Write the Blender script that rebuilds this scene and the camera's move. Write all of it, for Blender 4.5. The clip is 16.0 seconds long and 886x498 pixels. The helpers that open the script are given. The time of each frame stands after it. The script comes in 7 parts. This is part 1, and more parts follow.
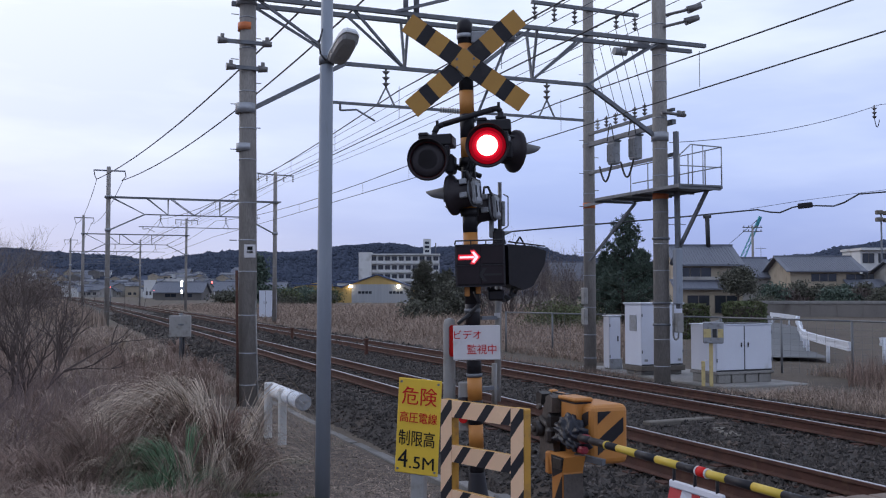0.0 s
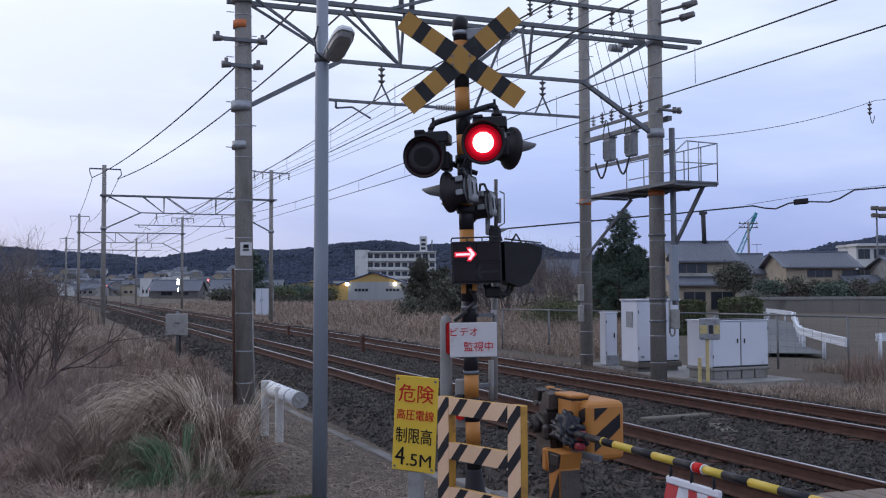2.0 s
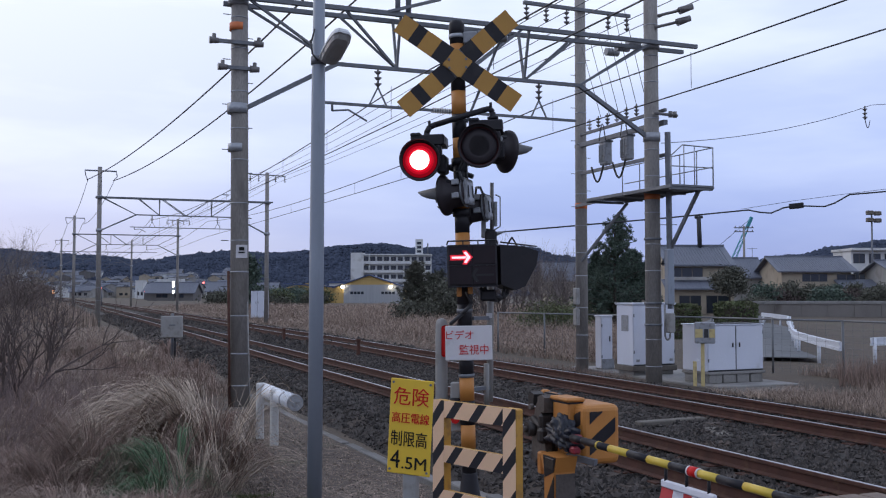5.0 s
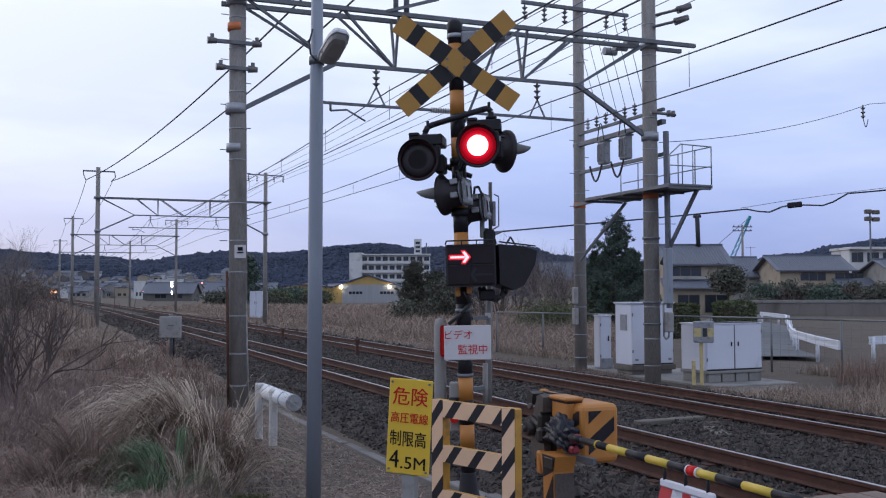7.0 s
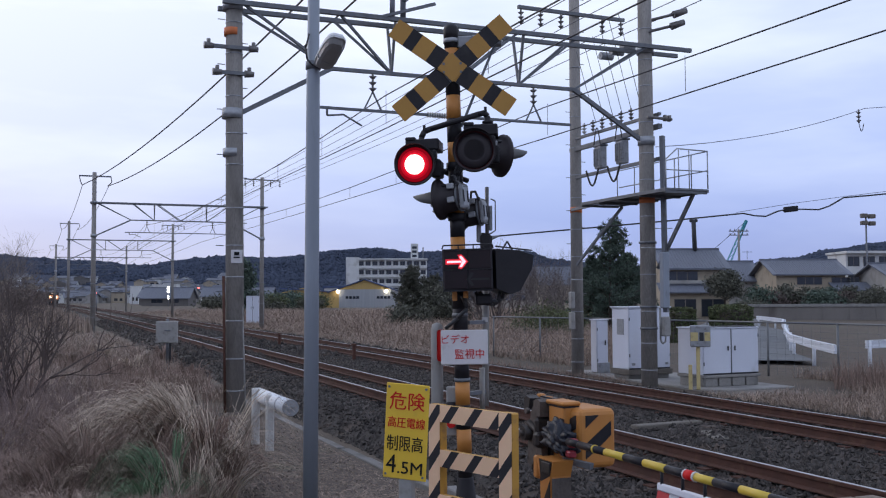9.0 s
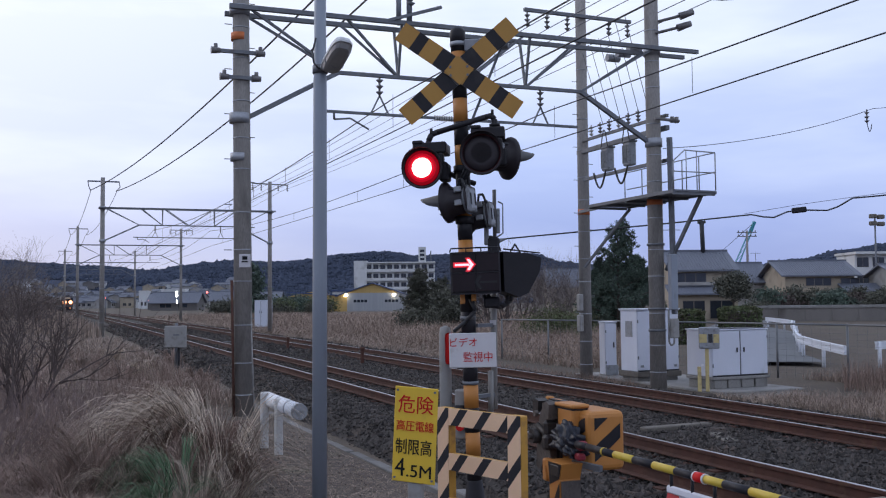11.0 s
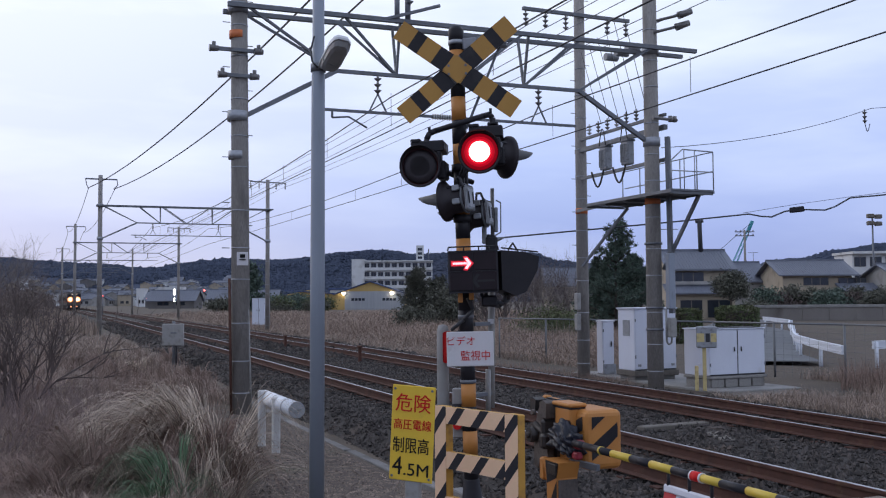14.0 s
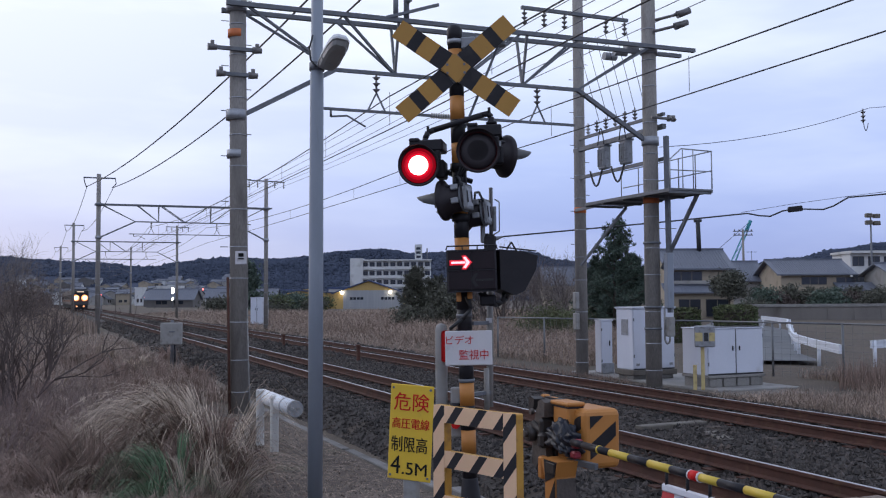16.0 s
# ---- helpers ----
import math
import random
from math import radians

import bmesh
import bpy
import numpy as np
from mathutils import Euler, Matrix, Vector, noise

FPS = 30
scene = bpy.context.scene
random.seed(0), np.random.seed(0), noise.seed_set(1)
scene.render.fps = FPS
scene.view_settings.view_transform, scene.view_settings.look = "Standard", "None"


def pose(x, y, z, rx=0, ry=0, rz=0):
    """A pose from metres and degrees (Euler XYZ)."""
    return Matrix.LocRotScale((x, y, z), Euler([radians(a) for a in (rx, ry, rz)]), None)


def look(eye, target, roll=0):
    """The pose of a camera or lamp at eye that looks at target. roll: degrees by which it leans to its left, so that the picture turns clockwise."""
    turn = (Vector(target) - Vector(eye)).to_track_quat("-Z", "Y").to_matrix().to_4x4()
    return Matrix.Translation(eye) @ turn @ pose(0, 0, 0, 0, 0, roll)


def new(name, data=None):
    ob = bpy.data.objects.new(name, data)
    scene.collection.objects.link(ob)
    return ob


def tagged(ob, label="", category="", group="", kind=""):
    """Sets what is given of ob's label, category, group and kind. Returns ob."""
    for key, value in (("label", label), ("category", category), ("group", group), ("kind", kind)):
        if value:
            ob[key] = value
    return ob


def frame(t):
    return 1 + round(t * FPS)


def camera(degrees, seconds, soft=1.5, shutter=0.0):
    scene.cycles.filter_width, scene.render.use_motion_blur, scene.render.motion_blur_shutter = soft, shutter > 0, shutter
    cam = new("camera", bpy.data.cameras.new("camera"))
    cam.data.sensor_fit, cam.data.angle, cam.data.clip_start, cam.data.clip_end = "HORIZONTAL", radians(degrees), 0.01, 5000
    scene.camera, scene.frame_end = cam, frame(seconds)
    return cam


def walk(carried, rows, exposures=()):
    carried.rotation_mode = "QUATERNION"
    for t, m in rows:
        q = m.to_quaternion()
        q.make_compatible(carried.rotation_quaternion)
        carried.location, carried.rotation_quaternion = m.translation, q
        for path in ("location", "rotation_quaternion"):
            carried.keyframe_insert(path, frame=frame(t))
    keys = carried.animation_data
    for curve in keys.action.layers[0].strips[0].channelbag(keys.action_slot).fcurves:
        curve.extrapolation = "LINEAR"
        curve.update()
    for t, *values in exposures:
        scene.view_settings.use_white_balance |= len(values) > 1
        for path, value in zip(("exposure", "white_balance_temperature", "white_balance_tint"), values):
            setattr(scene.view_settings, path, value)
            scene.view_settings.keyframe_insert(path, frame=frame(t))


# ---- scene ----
EYE = Vector((0, 0, 1.77))
# seconds, heading from the track's line, tilt up, lean: degrees; the camera is held by hand on one spot
PATH = [
    (0.0, 21.460, 2.534, -0.000),
    (0.5, 21.500, 2.479, -0.106),
    (1.0, 21.544, 2.419, -0.134),
    (1.5, 21.595, 2.379, -0.141),
    (2.0, 21.674, 2.374, -0.212),
    (2.5, 21.741, 2.419, -0.264),
    (3.0, 21.807, 2.520, -0.234),
    (3.5, 21.829, 2.549, -0.162),
    (4.0, 21.860, 2.565, -0.111),
    (6.5, 21.957, 2.516, 0.032),
    (7.0, 22.002, 2.538, -0.155),
    (7.5, 22.078, 2.628, -0.111),
    (8.0, 22.101, 2.703, -0.045),
    (8.5, 22.202, 2.746, 0.007),
    (9.0, 22.196, 2.804, -0.234),
    (11.5, 21.683, 2.986, -0.593),
    (12.0, 21.704, 2.916, -0.687),
    (12.5, 21.748, 2.857, -0.589),
    (13.0, 21.859, 2.841, -0.615),
    (13.5, 21.878, 2.894, -0.451),
    (14.0, 21.875, 2.905, -0.404),
    (14.5, 21.855, 2.837, -0.436),
    (15.0, 21.781, 2.791, -0.468),
    (15.5, 21.835, 2.789, -0.499),
    (16.0, 21.961, 2.852, -0.364),
]


def aim(yaw, tilt, lean):
    a, b = radians(yaw), radians(tilt)
    way = Vector((math.sin(a) * math.cos(b), math.cos(a) * math.cos(b), math.sin(b)))
    return look(EYE, EYE + way, lean)


cam = camera(48.51, 16.0, soft=1.15)
walk(cam, [(t, aim(y, p, r)) for t, y, p, r in PATH])

# ---- dusk under thin cloud: sky, weak wide sun ----
world = bpy.data.worlds.new("dusk_sky")
scene.world = world
world.use_nodes = True
wt = world.node_tree
wt.nodes.clear()
w_out = wt.nodes.new("ShaderNodeOutputWorld")
w_bg = wt.nodes.new("ShaderNodeBackground")
w_sky = wt.nodes.new("ShaderNodeTexSky")
w_sky.sky_type, w_sky.sun_disc = "NISHITA", False
w_sky.sun_elevation, w_sky.sun_rotation = radians(3), radians(-35)
w_sky.air_density, w_sky.dust_density, w_sky.ozone_density = 1.0, 1.5, 3.0
w_co = wt.nodes.new("ShaderNodeTexCoord")
w_sep = wt.nodes.new("ShaderNodeSeparateXYZ")
wt.links.new(w_co.outputs["Generated"], w_sep.inputs[0])
w_up = wt.nodes.new("ShaderNodeValToRGB")
wt.links.new(w_sep.outputs["Z"], w_up.inputs[0])
el = w_up.color_ramp.elements
el[0].position, el[0].color = 0.0, (0.355, 0.425, 0.71, 1)
el[1].position, el[1].color = 1.0, (0.60, 0.71, 0.97, 1)
for pos, col in ((0.07, (0.405, 0.49, 0.84, 1)), (0.14, (0.56, 0.655, 0.98, 1)), (0.3, (0.785, 0.865, 1.03, 1))):
    e = el.new(pos)
    e.color = col
w_map = wt.nodes.new("ShaderNodeMapping")
w_map.inputs["Scale"].default_value = (1.6, 1.6, 7.0)
wt.links.new(w_co.outputs["Generated"], w_map.inputs[0])
w_cloud = wt.nodes.new("ShaderNodeTexNoise")
w_cloud.inputs["Scale"].default_value = 1.7
w_cloud.inputs["Detail"].default_value = 5
wt.links.new(w_map.outputs[0], w_cloud.inputs["Vector"])
w_cr = wt.nodes.new("ShaderNodeValToRGB")
wt.links.new(w_cloud.outputs["Fac"], w_cr.inputs[0])
w_cr.color_ramp.elements[0].position, w_cr.color_ramp.elements[0].color = 0.40, (0.86, 0.88, 0.95, 1)
w_cr.color_ramp.elements[1].position, w_cr.color_ramp.elements[1].color = 0.66, (1.16, 1.13, 1.06, 1)
w_mul = wt.nodes.new("ShaderNodeMix")
w_mul.data_type, w_mul.blend_type = "RGBA", "MULTIPLY"
w_mul.inputs["Factor"].default_value = 1.0
wt.links.new(w_up.outputs[0], w_mul.inputs[6])
wt.links.new(w_cr.outputs[0], w_mul.inputs[7])
# afterglow low in the west
w_dot = wt.nodes.new("ShaderNodeVectorMath")
w_dot.operation = "DOT_PRODUCT"
w_dot.inputs[1].default_value = (-0.30, 0.95, 0.10)
wt.links.new(w_co.outputs["Generated"], w_dot.inputs[0])
w_gr = wt.nodes.new("ShaderNodeValToRGB")
wt.links.new(w_dot.outputs["Value"], w_gr.inputs[0])
w_gr.color_ramp.elements[0].position, w_gr.color_ramp.elements[0].color = 0.74, (0, 0, 0, 1)
w_gr.color_ramp.elements[1].position, w_gr.color_ramp.elements[1].color = 1.0, (0.25, 0.20, 0.09, 1)
w_add = wt.nodes.new("ShaderNodeMix")
w_add.data_type, w_add.blend_type = "RGBA", "ADD"
w_add.inputs["Factor"].default_value = 1.0
wt.links.new(w_mul.outputs[2], w_add.inputs[6])
wt.links.new(w_gr.outputs[0], w_add.inputs[7])
w_mix = wt.nodes.new("ShaderNodeMix")
w_mix.data_type, w_mix.blend_type = "RGBA", "ADD"
w_mix.inputs["Factor"].default_value = 0.04
wt.links.new(w_add.outputs[2], w_mix.inputs[6])
wt.links.new(w_sky.outputs[0], w_mix.inputs[7])
wt.links.new(w_mix.outputs[2], w_bg.inputs["Color"])
w_bg.inputs["Strength"].default_value = 1.03
wt.links.new(w_bg.outputs[0], w_out.inputs[0])

sun = new("sun", bpy.data.lights.new("sun", "SUN"))
sun.data.energy, sun.data.angle, sun.data.color = 0.5, radians(40), (1.0, 0.93, 0.90)
sun.matrix_world = look((-35, 50, 40), (0, 0, 0))

# ---- materials ----
def mat(name, c1, c2=None, scale=8.0, rough=0.7, metal=0.0, bump=0.0, fine=60.0, stain=None, spots=4.0,
        cover=0.45, vary=0.0, island=0.0, glow=None, stretch=None, speck=0.92, spec=0.5):
    """A surface: two colours mixed by noise, grain, stains of a third colour, relief."""
    m = bpy.data.materials.new(name)
    m.use_nodes = True
    t = m.node_tree
    b = t.nodes["Principled BSDF"]
    b.inputs["Roughness"].default_value, b.inputs["Metallic"].default_value = rough, metal
    b.inputs["Specular IOR Level"].default_value = spec
    c2 = c2 or tuple(v * 0.75 for v in c1)
    co = t.nodes.new("ShaderNodeTexCoord")
    vec = co.outputs["Object"]
    if stretch:
        mp = t.nodes.new("ShaderNodeMapping")
        mp.inputs["Scale"].default_value = stretch
        t.links.new(vec, mp.inputs[0])
        vec = mp.outputs[0]

    def tex(sc, detail):
        n = t.nodes.new("ShaderNodeTexNoise")
        n.inputs["Scale"].default_value, n.inputs["Detail"].default_value = sc, detail
        t.links.new(vec, n.inputs["Vector"])
        return n.outputs["Fac"]

    def ramp(f, a, z):
        r = t.nodes.new("ShaderNodeMapRange")
        r.inputs["From Min"].default_value, r.inputs["From Max"].default_value = a, z
        t.links.new(f, r.inputs["Value"])
        return r.outputs["Result"]

    def mix(f, a, z, kind="MIX"):
        n = t.nodes.new("ShaderNodeMix")
        n.data_type, n.blend_type = "RGBA", kind
        if isinstance(f, float):
            n.inputs["Factor"].default_value = f
        else:
            t.links.new(f, n.inputs["Factor"])
        for s, v in ((6, a), (7, z)):
            if isinstance(v, tuple):
                n.inputs[s].default_value = (*v, 1)
            else:
                t.links.new(v, n.inputs[s])
        return n.outputs[2]

    col = mix(ramp(tex(scale, 4), 0.35, 0.65), c1, c2)
    grain = tex(fine, 3)
    col = mix(ramp(grain, 0.3, 0.75), col, tuple(v * speck for v in c1))
    if stain:
        col = mix(ramp(tex(spots, 6), 1 - cover, 1.1 - cover * 0.6), col, stain)
    if vary or island:
        info = t.nodes.new("ShaderNodeObjectInfo" if vary else "ShaderNodeNewGeometry")
        val = t.nodes.new("ShaderNodeMapRange")
        val.inputs["To Min"].default_value, val.inputs["To Max"].default_value = 1 - (vary or island), 1 + (vary or island)
        t.links.new(info.outputs["Random" if vary else "Random Per Island"], val.inputs["Value"])
        hsv = t.nodes.new("ShaderNodeHueSaturation")
        t.links.new(val.outputs["Result"], hsv.inputs["Value"])
        t.links.new(col, hsv.inputs["Color"])
        col = hsv.outputs[0]
    t.links.new(col, b.inputs["Base Color"])
    if bump:
        bp = t.nodes.new("ShaderNodeBump")
        bp.inputs["Strength"].default_value, bp.inputs["Distance"].default_value = bump, 0.4 / fine
        t.links.new(grain, bp.inputs["Height"])
        t.links.new(bp.outputs[0], b.inputs["Normal"])
    if glow:
        b.inputs["Emission Color"].default_value = (*glow[:3], 1)
        b.inputs["Emission Strength"].default_value = glow[3]
    return m


M_CONCRETE = mat("pole_concrete", (0.33, 0.305, 0.285), (0.25, 0.23, 0.215), 2.5, 0.9, bump=0.4, fine=45, stain=(0.10, 0.09, 0.08), spots=3, cover=0.42, stretch=(1, 1, 0.25), speck=0.62)
M_SLAB = mat("slab_concrete", (0.30, 0.285, 0.27), (0.22, 0.21, 0.20), 1.5, 0.95, bump=0.4, fine=30, stain=(0.12, 0.11, 0.10), spots=2, speck=0.62)
M_OLDSLAB = mat("stained_concrete", (0.17, 0.15, 0.13), (0.12, 0.105, 0.09), 3, 0.95, bump=0.4, fine=40, stain=(0.08, 0.065, 0.055), spots=4, speck=0.62)
M_STEEL = mat("galvanised_steel", (0.18, 0.19, 0.21), (0.12, 0.125, 0.14), 6, 0.6, 0.5, bump=0.1, stain=(0.10, 0.07, 0.055), spots=5, cover=0.38)
M_BAND = mat("band_steel", (0.36, 0.37, 0.40), (0.28, 0.29, 0.31), 20, 0.5, 0.5)
M_LAMPPOST = mat("lamp_post_steel", (0.27, 0.30, 0.35), (0.22, 0.245, 0.29), 3, 0.5, 0.2, bump=0.05, stain=(0.11, 0.11, 0.12), spots=7, cover=0.36, stretch=(1, 1, 0.2))
M_WIRE = mat("wire", (0.05, 0.05, 0.055), (0.035, 0.035, 0.04), 3, 0.6, 0.3)
M_WIREPALE = mat("bare_wire", (0.16, 0.16, 0.19), (0.12, 0.12, 0.15), 3, 0.6, 0.3)
M_INSUL = mat("insulator_glaze", (0.16, 0.15, 0.15), (0.11, 0.10, 0.10), 9, 0.3)
M_WHITEINS = mat("pale_insulator", (0.5, 0.5, 0.5), (0.4, 0.4, 0.4), 9, 0.4)
M_RUST = mat("rail_rust", (0.098, 0.040, 0.028), (0.058, 0.026, 0.019), 5, 0.95, bump=0.3, fine=90, stain=(0.11, 0.06, 0.035), spots=9, speck=0.62)
M_RAILTOP = mat("rail_head_polished", (0.40, 0.39, 0.41), (0.28, 0.26, 0.26), 4, 0.4, 0.85)
M_SLEEPER = mat("sleeper_timber", (0.075, 0.055, 0.045), (0.045, 0.036, 0.032), 5, 0.9, bump=0.5, fine=40, vary=0.35, stretch=(0.3, 2, 2), speck=0.62)
M_BALLAST = mat("ballast_bed", (0.045, 0.036, 0.032), (0.022, 0.018, 0.017), 25, 0.95, bump=1.0, fine=28, stain=(0.10, 0.07, 0.05), spots=0.8, speck=0.62)
M_STONE = mat("ballast_stone", (0.070, 0.058, 0.053), (0.038, 0.032, 0.030), 9, 0.9, bump=0.3, fine=80, island=0.7, stain=(0.11, 0.075, 0.055), spots=0.9, speck=0.62)
M_PEBBLE = mat("path_pebble", (0.165, 0.132, 0.112), (0.095, 0.076, 0.062), 9, 0.9, island=0.5)
M_EARTH = mat("dry_earth", (0.10, 0.073, 0.052), (0.06, 0.045, 0.034), 1.2, 0.97, bump=0.8, fine=24, stain=(0.075, 0.085, 0.04), spots=0.35, cover=0.42, speck=0.62)
M_PATH = mat("grit_path", (0.112, 0.082, 0.064), (0.053, 0.040, 0.032), 7.0, 0.96, bump=1.0, fine=70, stain=(0.075, 0.085, 0.035), spots=0.8, cover=0.40, speck=0.62)
M_ASPHALT = mat("road_asphalt", (0.075, 0.078, 0.085), (0.055, 0.057, 0.062), 1.5, 0.9, bump=0.5, fine=60, speck=0.62)
M_YELLOW = mat("signal_yellow", (0.48, 0.195, 0.04), (0.42, 0.165, 0.035), 6, 0.55, bump=0.05, stain=(0.25, 0.13, 0.05), spots=9, cover=0.34)
M_OCHRE = mat("crossbuck_yellow", (0.42, 0.215, 0.035), (0.37, 0.185, 0.03), 5, 0.55, stain=(0.24, 0.14, 0.05), spots=14, cover=0.33)
M_BLACK = mat("signal_black", (0.024, 0.022, 0.026), (0.016, 0.015, 0.018), 6, 0.45, bump=0.08, stain=(0.04, 0.038, 0.04), spots=8, spec=0.2)
M_HOOD = mat("lamp_hood_black", (0.026, 0.020, 0.024), (0.018, 0.014, 0.017), 9, 0.5, spec=0.3)
M_GREYHOOD = mat("visor_grey", (0.10, 0.10, 0.105), (0.07, 0.07, 0.075), 9, 0.6)
M_GREYBOX = mat("lamp_back_grey", (0.28, 0.29, 0.31), (0.2, 0.2, 0.22), 12, 0.5, stain=(0.08, 0.07, 0.06), spots=14)
M_TAPE = mat("reflective_cream_tape", (0.78, 0.52, 0.34), (0.72, 0.47, 0.30), 7, 0.5, stain=(0.4, 0.28, 0.18), spots=11, cover=0.33)
M_TAPEBLACK = mat("reflective_black_tape", (0.022, 0.022, 0.028), (0.03, 0.03, 0.036), 9, 0.45, spec=0.2)
M_FRAMEYEL = mat("guard_frame_yellow", (0.52, 0.27, 0.04), (0.43, 0.22, 0.035), 7, 0.55, stain=(0.2, 0.10, 0.04), spots=10)
M_SIGNYEL = mat("sign_yellow", (0.72, 0.46, 0.035), (0.66, 0.42, 0.03), 4, 0.5, stain=(0.42, 0.28, 0.06), spots=8, cover=0.3)
M_SIGNWHITE = mat("sign_white", (0.62, 0.60, 0.62), (0.54, 0.52, 0.54), 4, 0.5, stain=(0.35, 0.32, 0.30), spots=9, cover=0.33)
M_RED = mat("letter_red", (0.55, 0.014, 0.014), (0.46, 0.012, 0.012), 9, 0.6, spec=0.2)
M_REFLECT = mat("dull_red_reflector", (0.28, 0.02, 0.035), (0.2, 0.015, 0.025), 9, 0.4)
M_INK = mat("letter_black", (0.009, 0.009, 0.010), (0.007, 0.007, 0.008), 9, 0.6, spec=0.2)
M_GREYPOST = mat("weathered_grey_post", (0.30, 0.29, 0.28), (0.23, 0.22, 0.21), 6, 0.8, bump=0.2, stain=(0.14, 0.12, 0.10), spots=6)
M_CABINET = mat("cabinet_paint", (0.62, 0.64, 0.72), (0.56, 0.58, 0.66), 2, 0.5, bump=0.05, stain=(0.38, 0.37, 0.37), spots=2.5, cover=0.36, stretch=(1, 1, 0.4))
M_CABDARK = mat("cabinet_gap", (0.03, 0.03, 0.035), None, 9, 0.7)
M_WHITEPIPE = mat("white_pipe", (0.72, 0.73, 0.76), (0.62, 0.63, 0.66), 3, 0.45, stain=(0.35, 0.33, 0.32), spots=8, cover=0.34)
M_ORANGE = mat("orange_band", (0.62, 0.17, 0.05), (0.5, 0.14, 0.05), 9, 0.6)
M_CREAM = mat("cream_post", (0.55, 0.44, 0.20), (0.46, 0.37, 0.18), 8, 0.7, stain=(0.25, 0.18, 0.09), spots=8)
M_TEAL = mat("crane_teal", (0.05, 0.30, 0.36), (0.04, 0.24, 0.30), 1, 0.5)
M_LAMPHEAD = mat("lamp_housing_grey", (0.52, 0.53, 0.55), (0.44, 0.45, 0.47), 9, 0.5)
M_LAMPGLASS = mat("lamp_cover_milky", (0.38, 0.38, 0.38), (0.31, 0.31, 0.31), 14, 0.3)
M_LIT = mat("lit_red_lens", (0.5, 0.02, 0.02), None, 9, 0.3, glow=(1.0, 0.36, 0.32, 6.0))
# lens rings that weaken outward: lamp light with its bloom painted in
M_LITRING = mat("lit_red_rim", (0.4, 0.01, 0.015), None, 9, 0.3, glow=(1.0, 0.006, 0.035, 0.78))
M_BLOOMMID = mat("lens_bloom_zone", (0.25, 0.008, 0.012), None, 9, 0.35, glow=(1.0, 0.004, 0.03, 0.46), spec=0.2)
M_BLOOMEDGE = mat("lens_bloom_edge", (0.10, 0.006, 0.009), None, 9, 0.4, glow=(1.0, 0.004, 0.03, 0.22), spec=0.2)
M_UNLIT = mat("unlit_red_lens", (0.03, 0.004, 0.006), (0.015, 0.003, 0.004), 9, 0.22, spec=0.4)
M_ARROW = mat("lit_arrow", (0.5, 0.05, 0.05), None, 9, 0.3, glow=(1.0, 0.34, 0.40, 2.4))
# weak red emission that paints a halo round the lit arrow
M_ARROWHALO = mat("lit_arrow_rim", (0.4, 0.02, 0.02), None, 9, 0.3, glow=(1.0, 0.010, 0.05, 0.50))
M_ARROWOFF = mat("unlit_arrow", (0.004, 0.003, 0.004), None, 9, 0.4)
M_PANEL = mat("arrow_panel", (0.020, 0.013, 0.016), (0.015, 0.010, 0.012), 9, 0.4, spec=0.2)


# ---- mesh helpers ----
def B():
    return bmesh.new()


def thing(name, at=(0, 0, 0), turn=0.0, label="", category="", group="", kind="", m=None):
    ob = new(name)
    ob.empty_display_size = 0.1
    ob.matrix_world = m if m else pose(*at, 0, 0, turn)
    return tagged(ob, label, category, group, kind)


def mesh_of(name, bm, *mats, smooth=False):
    bmesh.ops.recalc_face_normals(bm, faces=bm.faces[:])
    me = bpy.data.meshes.new(name)
    bm.to_mesh(me)
    bm.free()
    for m in mats:
        me.materials.append(m)
    if smooth:
        me.polygons.foreach_set("use_smooth", [True] * len(me.polygons))
    return me


def part(name, bm, mats, parent=None, label="", smooth=False, m=None):
    mats = mats if isinstance(mats, (list, tuple)) else [mats]
    ob = new(name, bm if isinstance(bm, bpy.types.Mesh) else mesh_of(name, bm, *mats, smooth=smooth))
    ob.parent = parent
    if m:
        ob.matrix_basis = m
    return tagged(ob, label)


def raw(name, verts, faces, mats, smooth=False):
    me = bpy.data.meshes.new(name)
    me.from_pydata([tuple(v) for v in verts], [], [tuple(f) for f in faces])
    for m in (mats if isinstance(mats, (list, tuple)) else [mats]):
        me.materials.append(m)
    if smooth:
        me.polygons.foreach_set("use_smooth", [True] * len(me.polygons))
    me.update()
    return me


def box(bm, lo, hi, bevel=0.0, m=None, mi=0, seg=1):
    lo, hi = Vector(lo), Vector(hi)
    c, d = (lo + hi) / 2, hi - lo
    r = bmesh.ops.create_cube(bm, size=1.0, matrix=(m or Matrix()) @ Matrix.LocRotScale(c, None, d))
    vs = r["verts"]
    fs = {f for v in vs for f in v.link_faces}
    for f in fs:
        f.material_index = mi
    if bevel:
        es = list({e for v in vs for e in v.link_edges})
        o = bmesh.ops.bevel(bm, geom=es, offset=bevel, segments=seg, profile=0.5, affect="EDGES")
        for f in o["faces"]:
            f.material_index = mi
    return bm


def rod(bm, p, q, r, r2=None, seg=8, mi=0, caps=True):
    p, q = Vector(p), Vector(q)
    d = q - p
    m = Matrix.Translation((p + q) / 2) @ d.to_track_quat("Z", "Y").to_matrix().to_4x4()
    o = bmesh.ops.create_cone(bm, cap_ends=caps, segments=seg, radius1=r, radius2=r if r2 is None else r2, depth=d.length, matrix=m)
    for f in {f for v in o["verts"] for f in v.link_faces}:
        f.material_index = mi
        f.smooth = len(f.verts) == 4
    return bm


